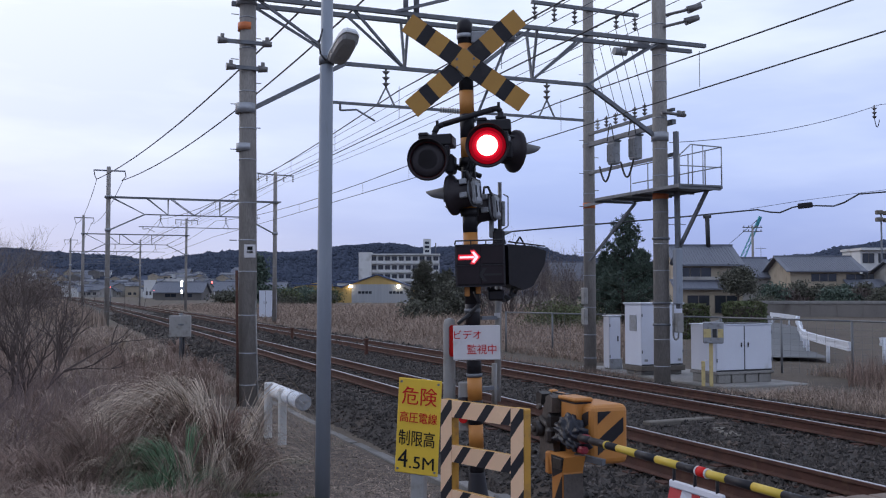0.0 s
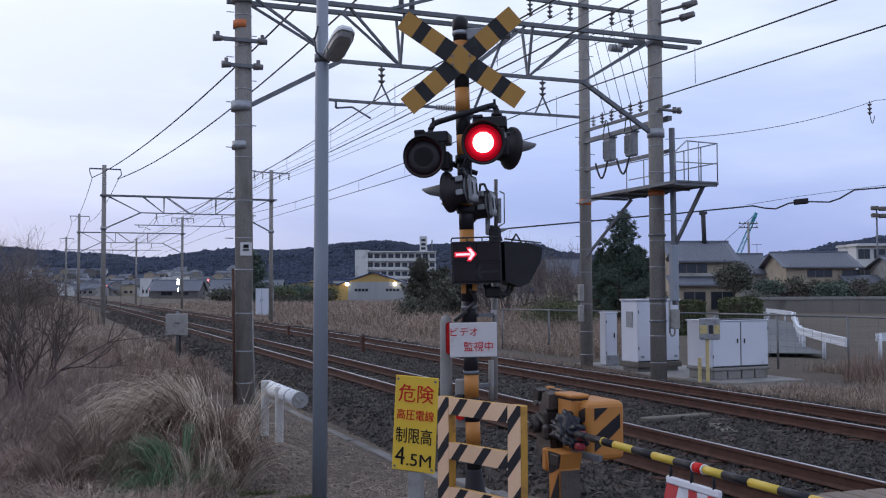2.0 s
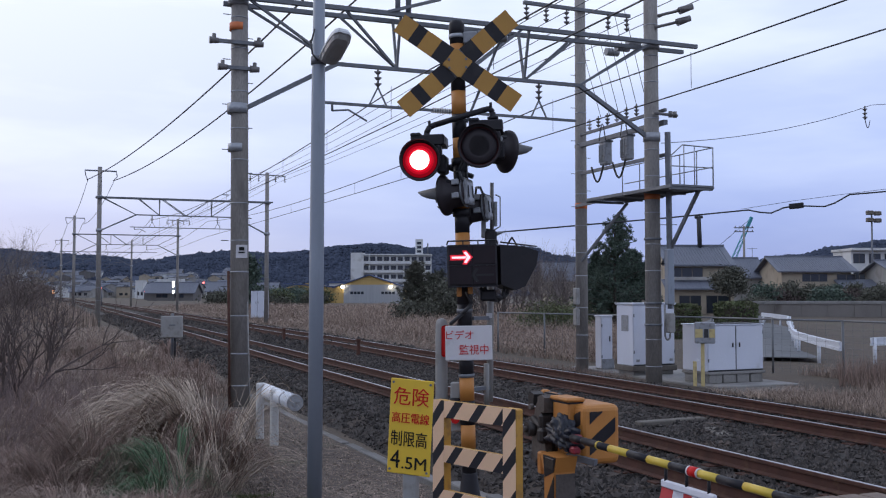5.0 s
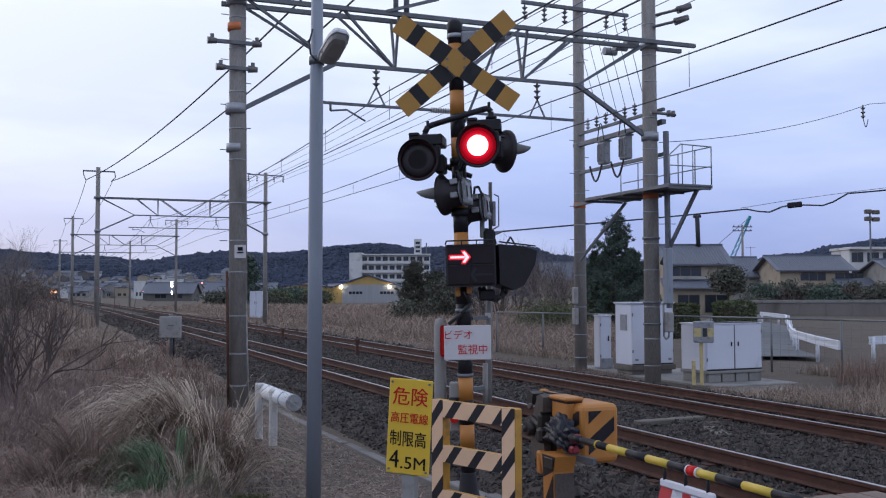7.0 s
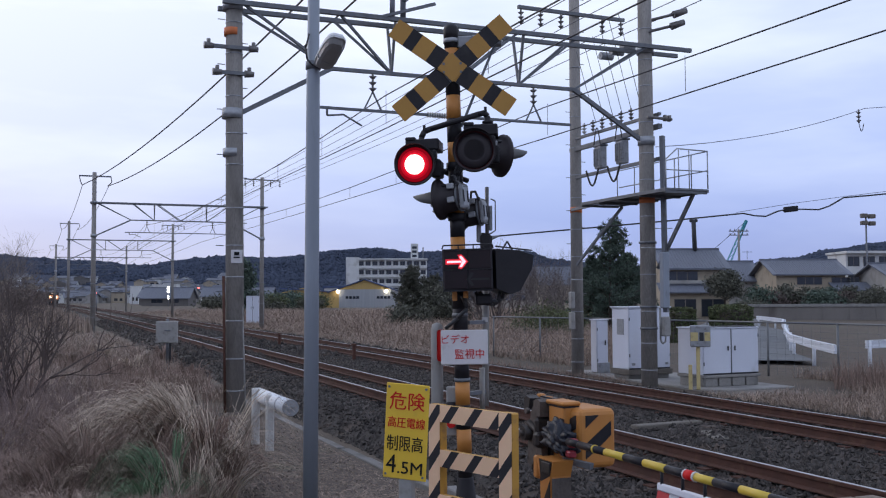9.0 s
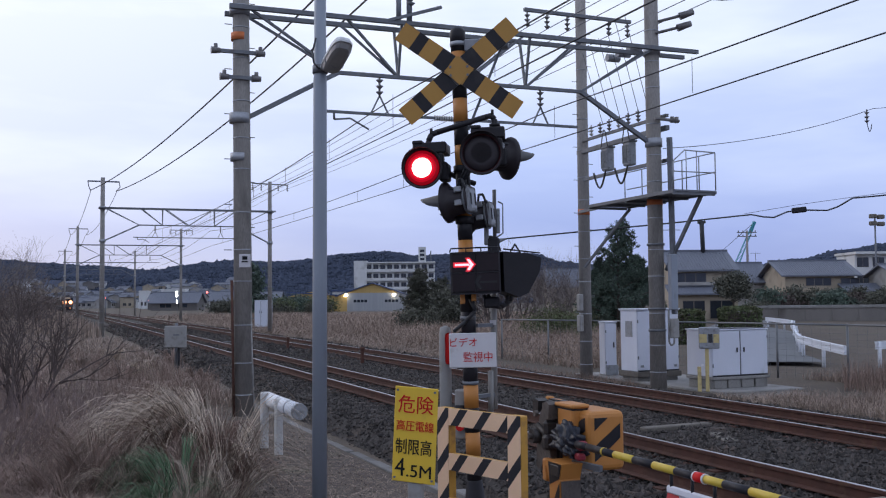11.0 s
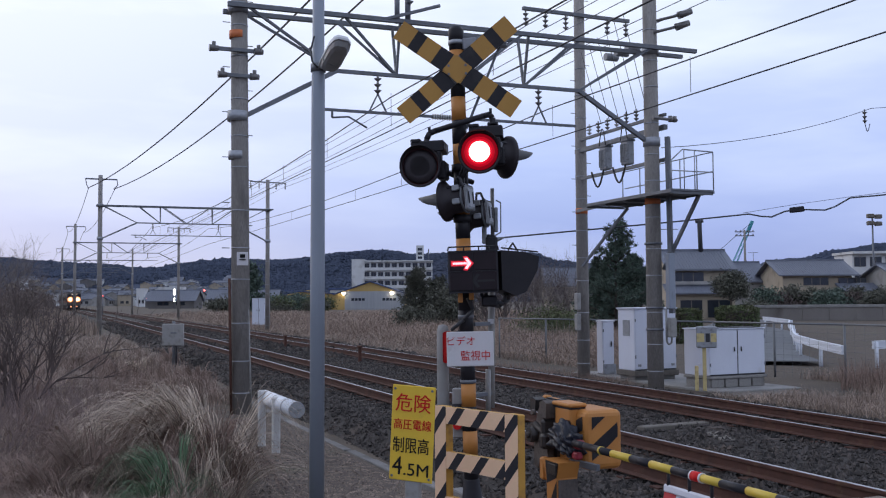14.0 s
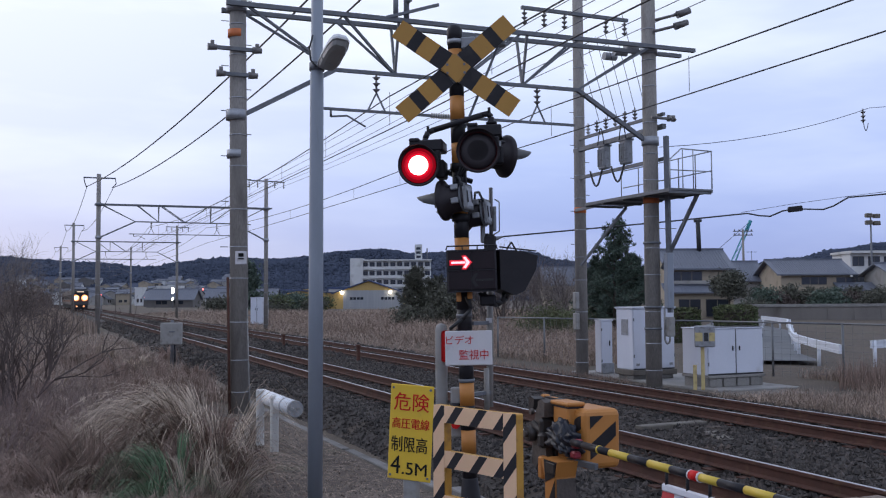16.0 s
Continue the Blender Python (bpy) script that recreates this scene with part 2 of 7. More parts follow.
def bar(bm, p, q, w, h, mi=0):
    """A straight bar of section w by h from p to q."""
    p, q = Vector(p), Vector(q)
    d = q - p
    m = Matrix.Translation((p + q) / 2) @ d.to_track_quat("Z", "Y").to_matrix().to_4x4()
    return box(bm, (-w / 2, -h / 2, -d.length / 2), (w / 2, h / 2, d.length / 2), m=m, mi=mi)


def tube(bm, pts, r, seg=6, mi=0):
    for a, b in zip(pts, pts[1:]):
        rod(bm, a, b, r, seg=seg, mi=mi)
    return bm


def lathe(bm, profile, seg=20, m=None, mi=0):
    """Turns a profile of (radius, height) about z."""
    m = m or Matrix()
    rings = []
    for r, z in profile:
        rings.append([bm.verts.new(m @ Vector((r * math.cos(2 * math.pi * k / seg), r * math.sin(2 * math.pi * k / seg), z))) for k in range(seg)])
    for a, b in zip(rings, rings[1:]):
        for k in range(seg):
            f = bm.faces.new((a[k], a[(k + 1) % seg], b[(k + 1) % seg], b[k]))
            f.material_index, f.smooth = mi, True
    for ring in (rings[0], rings[-1]):
        if (ring[0].co - ring[seg // 2].co).length > 1e-4:
            bm.faces.new(ring).material_index = mi
    return bm


def prism(bm, poly, y0, y1, m=None, mi=0):
    """An outline in x, z given depth from y0 to y1."""
    m = m or Matrix()
    a = [bm.verts.new(m @ Vector((x, y0, z))) for x, z in poly]
    b = [bm.verts.new(m @ Vector((x, y1, z))) for x, z in poly]
    fs = [bm.faces.new(a), bm.faces.new(b[::-1])]
    k = len(poly)
    for i in range(k):
        fs.append(bm.faces.new((a[i], b[i], b[(i + 1) % k], a[(i + 1) % k])))
    for f in fs:
        f.material_index = mi
    return bm


def lettering(text, size, material, parent, m, name="lettering", bold=0.0, depth=0.002, fit=None):
    """Words in the built-in font as a flat mesh, in x and z, its middle at the pose m."""
    cu = bpy.data.curves.new(name, "FONT")
    cu.body, cu.size, cu.align_x, cu.align_y, cu.extrude, cu.offset = text, size, "CENTER", "CENTER", depth, bold
    cu.resolution_u = 3
    tmp = new(name, cu)
    bpy.context.view_layer.update()
    me = bpy.data.meshes.new_from_object(tmp.evaluated_get(bpy.context.evaluated_depsgraph_get()))
    bpy.data.objects.remove(tmp)
    co = np.empty(len(me.vertices) * 3)
    me.vertices.foreach_get("co", co)
    co = co.reshape(-1, 3)
    if len(co):
        mid = (co.min(0) + co.max(0)) / 2
        co -= mid
        if fit:
            ext = co.max(0) - co.min(0)
            co[:, 0] *= fit[0] / max(ext[0], 1e-5)
            co[:, 1] *= fit[1] / max(ext[1], 1e-5)
        me.vertices.foreach_set("co", co.ravel())
    me.materials.clear()
    me.materials.append(material)
    ob = new(name, me)
    ob.parent = parent
    ob.matrix_basis = m @ pose(0, 0, 0, 90, 0, 0)
    return ob


def bend(s):
    """The line's slow curve: how far it has gone to the side at s metres along."""
    return -4.5e-5 * max(0.0, s - 40) ** 2


# ---- ground, ballast and track ----
def smooth(a, b, x):
    u = min(1.0, max(0.0, (x - a) / (b - a)))
    return u * u * (3 - 2 * u)


def ground_z(n, s):
    n -= bend(s)
    left = -0.45 * smooth(5.5, 11.5, s)
    right = -0.36 * smooth(3.0, 7.0, s) - 0.15 * smooth(40, 90, n)
    k = smooth(4.3, 12.6, n)
    z = left * (1 - k) + right * k - 0.10 * smooth(4.3, 4.8, n) * (1 - smooth(12.2, 12.8, n))
    far = smooth(3, 40, abs(n - 8))
    lump = noise.noise((n * 0.35, s * 0.35, 0.0)) * 0.10 + noise.noise((n * 1.3, s * 1.3, 4.0)) * 0.025
    if n < 2.2 and s > 6:
        z += 0.25 * smooth(2.2, -1.5, n) * smooth(6, 10, s)
    return z + lump * (0.25 + 0.75 * far)


def sheet(name, ns, ss, zf, material):
    verts = [(n, s, zf(n, s)) for s in ss for n in ns]
    k = len(ns)
    faces = [(j * k + i, j * k + i + 1, (j + 1) * k + i + 1, (j + 1) * k + i) for j in range(len(ss) - 1) for i in range(k - 1)]
    return raw(name, verts, faces, material, smooth=True)


def steps(*spans):
    out = []
    for a, b, d in spans:
        k = max(1, round((b - a) / d))
        out += [a + (b - a) * i / k for i in range(k)]
    return out + [spans[-1][1]]


g_ns = steps((-3000, -300, 450), (-300, -40, 30), (-40, -8, 2), (-8, 30, 0.5), (30, 100, 5), (100, 300, 25), (300, 3000, 450))
g_ss = steps((-3000, -200, 400), (-200, -10, 20), (-10, 60, 0.7), (60, 200, 5), (200, 600, 20), (600, 4000, 300))
tagged(new("ground", sheet("ground", g_ns, g_ss, ground_z, M_EARTH)), "dry brown earth with withered grass", "ground", kind="structure")

# the road that the crossing serves
for n0, n1, lab in ((-40.0, 5.15, "worn grey asphalt road up to the crossing"), (11.6, 13.4, "worn grey asphalt road beyond the crossing")):
    tagged(new("road", sheet("road", steps((n0, n1, 0.5)), steps((-0.9, 5.45, 0.4)), lambda n, s: 0.035 if n > -3 else 0.035 + ground_z(n, 2.0) * 0.0, M_ASPHALT)), lab, "road", kind="structure")

# trodden strip of grit beside the line
p_ns, p_ss = steps((1.0, 4.05, 0.2)), steps((5.7, 20.5, 0.35))
tagged(new("path", sheet("path", p_ns, p_ss, lambda n, s: ground_z(n, s) + 0.012 + 0.01 * noise.noise((n * 3, s * 3, 1)) - 0.08 * smooth(1.5, 1.0, n) - 0.05 * smooth(19, 20.5, s), M_PATH)),
       "trodden grey-brown grit path with thin moss", "path", kind="structure")


def bed_z(n, s):
    n -= bend(s)
    z = -0.205 + 0.02 * noise.noise((n * 2.2, s * 2.2, 7.0)) + 0.012 * noise.noise((n * 9, s * 9, 2.0))
    z -= 0.36 * smooth(5.0, 4.2, n) + 0.30 * smooth(12.1, 12.95, n)
    z -= 0.05 * math.exp(-((n - 8.45) / 0.5) ** 2)
    return z


b_ss = steps((-30, 4, 2), (4, 45, 0.35), (45, 120, 2), (120, 700, 10))
b_ns = steps((4.1, 13.0, 0.22))
verts = [(n + bend(s), s, bed_z(n + bend(s), s)) for s in b_ss for n in b_ns]
k = len(b_ns)
faces = [(j * k + i, j * k + i + 1, (j + 1) * k + i + 1, (j + 1) * k + i) for j in range(len(b_ss) - 1) for i in range(k - 1)]
tagged(new("ballast_bed", raw("ballast_bed", verts, faces, M_BALLAST, smooth=True)), "dark brown-grey ballast under two tracks", "ballast", kind="structure")

# loose stones, coarse and angular
rng = np.random.default_rng(4)


def stones(count, n0, n1, s0, s1, size):
    base = np.array([(1, 0, 0), (-1, 0, 0), (0, 1, 0), (0, -1, 0), (0, 0, 1), (0, 0, -0.8)], float)
    tri = np.array([(0, 2, 4), (2, 1, 4), (1, 3, 4), (3, 0, 4), (2, 0, 5), (1, 2, 5), (3, 1, 5), (0, 3, 5)])
    vs, fs = [], []
    for i in range(count):
        s = s0 + (s1 - s0) * rng.random() ** 1.6
        n = n0 + (n1 - n0) * rng.random()
        r = size * (0.55 + 0.9 * rng.random() ** 2)
        p = base * r * (0.55 + 0.7 * rng.random((6, 3)))
        p += rng.normal(0, 0.22 * r, (6, 3))
        a = rng.random() * 6.283
        c, d = math.cos(a), math.sin(a)
        p = p @ np.array(((c, d, 0), (-d, c, 0), (0, 0, 1)))
        vs.append(p + (n + bend(s), s, bed_z(n + bend(s), s) + 0.25 * r))
        fs.append(tri + 6 * i)
    return np.concatenate(vs).tolist(), np.concatenate(fs).tolist()


v, f = stones(64000, 4.3, 13.0, 6.0, 34.0, 0.032)
tagged(new("ballast_stones", raw("ballast_stones", v, f, M_STONE)), "loose angular dark ballast stones with rusty tint", "gravel", kind="stuff")

v, f = stones(13000, 4.2, 13.0, 33.0, 95.0, 0.075)
tagged(new("far_ballast_stones", raw("far_ballast_stones", v, f, M_STONE)), "loose angular dark ballast stones further along", "gravel", kind="stuff")
v, f = stones(5200, 1.4, 4.0, 8.5, 20.0, 0.013)
v = np.array(v)
for i in range(0, len(v), 6):
    n, s, z = v[i:i + 6].mean(0)
    v[i:i + 6, 2] += ground_z(n, s) + 0.016 - z
tagged(new("path_pebbles", raw("path_pebbles", v.tolist(), f, M_PEBBLE)), "small loose grey pebbles on the path", "pebbles", kind="stuff")

RAIL = [(-0.064, -0.153), (0.064, -0.153), (0.064, -0.142), (0.012, -0.125), (0.009, -0.045), (0.033, -0.036), (0.033, -0.006), (0.024, 0.0),
        (-0.024, 0.0), (-0.033, -0.006), (-0.033, -0.036), (-0.009, -0.045), (-0.012, -0.125), (-0.064, -0.142)]
SLEEPER_BM = B()
box(SLEEPER_BM, (-1.05, -0.11, -0.33), (1.05, 0.11, -0.168), 0.012)
for x in (-0.567, 0.567):
    box(SLEEPER_BM, (x - 0.16, -0.08, -0.168), (x + 0.16, 0.08, -0.152), mi=1)
SLEEPER = mesh_of("sleeper", SLEEPER_BM, M_SLEEPER, M_RUST)
r_ss = steps((-30, 40, 5), (40, 700, 12))


def track(mid, label):
    t = thing("railway_track", label=label, category="railway track", group="tracks", kind="structure")
    for side in (-0.567, 0.567):
        k = len(RAIL)
        verts = [(mid + side + x + bend(s), s, z) for s in r_ss for x, z in RAIL]
        faces = [(j * k + i, j * k + (i + 1) % k, (j + 1) * k + (i + 1) % k, (j + 1) * k + i) for j in range(len(r_ss) - 1) for i in range(k)]
        me = raw("rail", verts, faces, [M_RUST, M_RAILTOP])
        me.polygons.foreach_set("material_index", [1 if (i % k) == 7 else 0 for i in range(len(faces))])
        part("rail", me, [], t, "rusty steel rail with polished head")
    s = 3.2
    for i in range(150):
        part("sleeper", SLEEPER, [], t, m=pose(mid + bend(s) + random.uniform(-0.03, 0.03), s, random.uniform(-0.008, 0.008) - 0.028, 0, 0, random.uniform(-0.8, 0.8)))
        s += 0.61
    vs, fs = [], []
    while s < 420:
        for x in (-1.05, 1.05):
            for y in (-0.11, 0.11):
                vs += [(mid + bend(s) + x, s + y, -0.168), (mid + bend(s) + x, s + y, -0.32)]
        o = len(vs) - 8
        fs += [(o, o + 2, o + 6, o + 4), (o, o + 1, o + 3, o + 2), (o + 4, o + 6, o + 7, o + 5), (o, o + 4, o + 5, o + 1), (o + 2, o + 3, o + 7, o + 6)]
        s += 0.61
    tagged(part("far_sleepers", raw("far_sleepers", vs, fs, M_SLEEPER), [], t), kind="stuff")
    return t


track(6.52, "rusty narrow-gauge track on timber sleepers beside the path")
track(10.30, "rusty narrow-gauge track on timber sleepers beyond the first")

# concrete cable trough along the foot of the ballast, lid by lid
trough = thing("cable_trough", label="weathered concrete cable trough along the ballast", category="cable trough", kind="structure")
LID = mesh_of("lid", box(B(), (-0.075, -0.49, -0.10), (0.075, 0.49, 0.03), 0.012), mat("trough_concrete", (0.21, 0.20, 0.195), (0.15, 0.14, 0.135), 2.5, 0.95, bump=0.4, fine=30, vary=0.2, stain=(0.09, 0.08, 0.07), spots=3, speck=0.62))
for i in range(14):
    s = 8.6 + i
    part("lid", LID, [], trough, m=pose(4.12 + random.uniform(-0.008, 0.008) + (0.06 if s < 14 else 0), s, -0.47 + 0.20 * smooth(12.5, 8.0, s) + random.uniform(-0.01, 0.008), 0, 0, random.uniform(-0.6, 0.6)))

# flat slabs and boards lying on the ballast between and beside the tracks
for at, size, turn, lab in (((8.93, 12.80, -0.20), (0.20, 1.25, 0.03), -86, "long narrow weathered concrete slab on the ballast"), ((8.95, 11.7, -0.235), (0.22, 0.8, 0.03), -20, "narrow weathered concrete slab on the ballast")):
    o = new("slab", mesh_of("slab", box(B(), (-size[0] / 2, -size[1] / 2, -0.05), (size[0] / 2, size[1] / 2, size[2]), 0.015), M_OLDSLAB))
    o.matrix_world = pose(*at, 0, 0, turn)
    tagged(o, lab, "slab")
deck = thing("crossing_deck", label="worn timber boards of the level crossing", category="crossing deck", kind="structure")
BOARD = mesh_of("board", box(B(), (-0.11, -3.4, -0.10), (0.11, 3.4, 0.0), 0.012), mat("crossing_board", (0.20, 0.15, 0.12), (0.13, 0.10, 0.085), 4, 0.9, bump=0.5, fine=40, vary=0.2, stretch=(3, 0.3, 3)))
for n in [6.12 + 0.235 * i for i in range(4)] + [7.3 + 0.235 * i for i in range(10)] + [9.92 + 0.235 * i for i in range(4)]:
    part("board", BOARD, [], deck, m=pose(n, 3.45 + random.uniform(-0.1, 0.1), -0.015, 0, 0, 0))


# ---- overhead line: masts, beams, wires ----
def mast(parent, n, s, base, top, r0, r1, bands=True, orange=None, steps_from=None, lean=0.0):
    bm = B()
    rod(bm, (n + lean, s, base), (n, s, top), r0, r1, seg=20)
    p = part("mast", bm, M_CONCRETE, parent, "grey-brown concrete mast")
    if bands:
        z = base + 0.5
        i = 0
        while z < top - 0.2:
            r = r0 + (r1 - r0) * (z - base) / (top - base)
            x = n + lean * (top - z) / (top - base)
            part("band", rod(B(), (x, s, z), (x, s, z + 0.022), r + 0.006, seg=20), M_BAND, p)
            z += 0.62 + 0.12 * ((i * 7) % 3)
            i += 1
    if orange:
        r = r0 + (r1 - r0) * (orange - base) / (top - base)
        part("marker_band", rod(B(), (n, s, orange), (n, s, orange + 0.15), r + 0.008, seg=20), M_ORANGE, p, "faded orange marker band")
    if steps_from:
        z, i = steps_from, 0
        while z < top:
            x = 1 if i % 2 else -1
            part("climbing_step", rod(B(), (n + x * 0.15, s, z), (n + x * 0.30, s, z), 0.009, seg=6), M_STEEL, p)
            z += 0.45
            i += 1
    return p


def shed(bm, at, h, r, count=3, down=True, mi=0):
    """A string of insulator discs hanging from at."""
    x, y, z = at
    g = -1 if down else 1
    rod(bm, (x, y, z), (x, y, z + g * h), r * 0.28, seg=8, mi=mi)
    for i in range(count):
        zz = z + g * h * (0.22 + 0.6 * i / max(1, count - 1))
        rod(bm, (x, y, zz), (x, y, zz - 0.05), r, r * 0.4, seg=12, mi=mi)


def gantry(s, n1, n2, base1, base2, top1, top2, detail, label, lift=0.0, left=True, right=True):
    g = thing("catenary_gantry", label=label, category="catenary gantry", group="gantries over the tracks")
    if left:
        mast(g, n1, s, base1, top1, 0.185 if detail else 0.165, 0.155 if detail else 0.135, bands=detail or s < 80, orange=6.98 if detail else None, steps_from=1.0 if detail else None, lean=0.09 if detail else 0.0)
    if right:
        mast(g, n2, s, base2, top2, 0.19 if detail else 0.155, 0.155 if detail else 0.13, bands=detail or s < 80, orange=3.95 if detail else None)
    up, lo, pull = 7.59 + lift, 6.50 + lift, 5.68 + lift
    w = n2 - n1
    f = lambda u: n1 + w * u
    # two upper chords, one lower: a V-shaped truss
    for dy in (-0.28, 0.28):
        part("upper_chord", bar(B(), (n1 - 0.25, s + dy, up), (n2 + (1.1 if detail else 0.35), s + dy, up + 0.02), 0.09, 0.09), M_STEEL, g)
    l0, l1, l2, l3, l4 = (f(u) for u in (0.21, 0.345, 0.50, 0.655, 0.80))
    part("lower_chord", bar(B(), (l0, s, lo), (l4, s, lo), 0.075, 0.075), M_STEEL, g)
    for dy in (-0.26, 0.26):
        for a, b in ((f(0.015), l0), (f(0.22), l1), (l2, f(0.36)), (l2, f(0.64)), (f(0.79), l3), (f(0.985), l4), (l1, l1), (l3, l3)):
            za, zb = (up, lo) if b in (l0, l1, l3, l4) and a not in (l1, l3, l2) else ((lo, up) if a in (l2,) else (up, lo))
            part("truss_bar", bar(B(), (a, s + dy, za), (b, s, zb) if za == up else (b, s + dy, zb), 0.05, 0.05), M_STEEL, g)
    for a, b in (((l0, s, lo), (n1 + 0.15, s, lo - 1.06)), ((l4, s, lo), (n2 - 0.15, s, lo - 1.06))):
        part("knee_brace", bar(B(), a, b, 0.09, 0.09), M_STEEL, g)
    for n, z in ((n1, lo - 1.08), (n2, lo - 1.08), (n1, up), (n2, up)):
        part("clamp", rod(B(), (n, s, z - 0.1), (n, s, z + 0.1), 0.205, seg=16), M_BAND, g)
    # insulators and the bar that steadies the wires
    part("pull_off_bar", bar(B(), (f(0.175), s, pull), (f(0.79), s, pull), 0.055, 0.055), M_STEEL, g)
    for n in (n1 + w * 0.302, n1 + w * 0.693):
        bm = B()
        shed(bm, (n, s, lo), 0.42, 0.085)
        ins = part("insulator", bm, M_INSUL, g, "dark ribbed insulator")
        for d in (-0.19, 0.19):
            part("hanger", bar(B(), (n, s, lo - 0.42), (n + d, s, pull + 0.02), 0.03, 0.03), M_STEEL, ins)
    for n in (n1 + w * 0.20,):
        bm = B()
        rod(bm, (n, s, pull), (n, s, pull - 0.16), 0.025)
        tube(bm, [(n, s, pull - 0.16), (n + 0.35, s, pull - 0.12), (n + 0.75, s, pull - 0.33)], 0.02)
        part("steady_arm", bm, M_STEEL, g)
    if detail:
        bm = B()
        for i in range(9):
            rod(bm, (f(0.43) + 0.055 * i, s, pull), (f(0.43) + 0.055 * i + 0.03, s, pull), 0.065, 0.05, seg=12)
        part("bar_insulator", bm, M_WHITEINS, g, "pale ribbed insulator on the bar")
    return g


big = gantry(19.5, 3.45, 13.14, -0.55, -0.45, 10.6, 10.6, True, "steel truss gantry on two banded concrete masts over both tracks")
# side arms with insulators on the path-side mast
for z, a, b in ((6.71, -0.5, 0.38), (6.2, -0.33, 0.3)):
    bm = B()
    bar(bm, (3.45 + a, 19.32, z), (3.45 + b, 19.32, z), 0.07, 0.07)
    arm = part("side_arm", bm, M_STEEL, big)
    for x in (a, b):
        bm = B()
        rod(bm, (3.45 + x - 0.09, 19.32, z), (3.45 + x + 0.09, 19.32, z), 0.075, 0.055, seg=10)
        rod(bm, (3.45 + x, 19.32, z), (3.45 + x, 19.32, z + 0.13), 0.04, seg=8)
        part("insulator", bm, M_INSUL, arm)
part("number_plate", box(B(), (-0.11, -0.015, -0.13), (0.11, 0.0, 0.13), 0.004), M_SIGNWHITE, big, "small white plate with a black mark", m=pose(3.52, 19.30, 2.58, 0, 0, -12))
bm = B()
box(bm, (-0.05, -0.03, 0.02), (0.05, -0.016, 0.09))
box(bm, (-0.06, -0.03, -0.03), (0.06, -0.016, -0.005))
part("plate_mark", bm, M_INK, big, m=pose(3.52, 19.30, 2.58, 0, 0, -12))
part("sleeve", rod(B(), (3.45, 19.5, 4.56), (3.45, 19.5, 4.72), 0.182, seg=20), M_BAND, big, "pale sleeve round the mast")
part("cable_pipe", rod(B(), (3.33, 19.40, -0.45), (3.28, 19.38, 2.2), 0.028), M_RUST, big, "rust-brown cable pipe on the mast")
part("cable_pipe", rod(B(), (3.72, 19.40, -0.45), (3.65, 19.40, 1.6), 0.022), M_GREYPOST, big)
# posts standing on the beam
for n, h, r in ((6.78, 0.75, 0.055), (7.02, 0.9, 0.06)):
    bm = B()
    rod(bm, (n, 19.4, 7.6), (n, 19.4, 7.6 + h), r, seg=10)
    if h > 0.8:
        shed(bm, (n + 0.02, 19.35, 8.0), 0.35, 0.09, down=False)
    part("beam_post", bm, M_STEEL, big)
part("outrigger", bar(B(), (6.5, 19.2, 7.62), (7.6, 19.0, 7.95), 0.06, 0.06), M_STEEL, big)

second = gantry(68.3, 3.11, 14.2, -0.6, -0.5, 10.08, 10.2, False, "steel truss gantry further along, on slender concrete masts", lift=0.48)
third = gantry(115.0, 2.68, 13.73, -0.6, -0.5, 10.27, 10.2, False, "steel truss gantry further along, on slender concrete masts", lift=0.65)
fourth = gantry(164.5, 1.98, 12.47, -0.6, -0.5, 10.27, 10.2, False, "steel truss gantry further along, on slender concrete masts", lift=0.65)
for g, n, s, az in ((second, 3.11, 68.3, 9.82), (third, 2.68, 115.0, 10.0), (fourth, 1.98, 164.5, 10.0)):
    arm = part("crossarm", bar(B(), (n - 0.95, s, az), (n + 1.05, s, az), 0.09, 0.09), M_STEEL, g)
    for x in (-0.93, 1.03):
        bm = B()
        tube(bm, [(n + x, s, az), (n + x + 0.06, s, az - 0.35), (n + x * 0.80, s, az - 0.65)], 0.03)
        part("insulator", bm, M_INSUL, arm)
for g, n, s in ((second, 14.2, 68.3), (third, 13.73, 115.0)):
    arm = part("crossarm", bar(B(), (n - 1.25, s, 10.05), (n + 1.3, s, 10.0), 0.08, 0.08), M_STEEL, g)
    for x in (-1.2, -0.6, 0.6, 1.25):
        bm = B()
        shed(bm, (n + x, s, 10.0), 0.45, 0.09)
        part("insulator", bm, M_INSUL, arm)

# transformer masts beside the far track
tower = thing("transformer_platform", label="two banded concrete masts carrying transformers and a railed steel platform", category="transformer platform")
mast(tower, 13.45, 23.35, -0.5, 10.6, 0.17, 0.14, orange=4.05, steps_from=1.4)
bm = B()
bar(bm, (11.65, 23.2, 9.5), (14.95, 23.2, 9.47), 0.09, 0.09)
arm = part("crossarm", bm, M_STEEL, tower)
for n in (11.74, 12.33, 12.95, 14.25, 14.85):
    bm = B()
    shed(bm, (n, 23.2, 9.45), 0.42, 0.085)
    part("insulator", bm, M_INSUL, arm, "dark ribbed insulator")
for z, w in ((6.06, 0.07), (5.77, 0.11), (5.0, 0.08)):
    for dn in (0.0,):
        part("bearer", bar(B(), (13.4 + dn, 19.3, z), (13.4 + dn, 23.5, z), w, w), M_STEEL, tower)
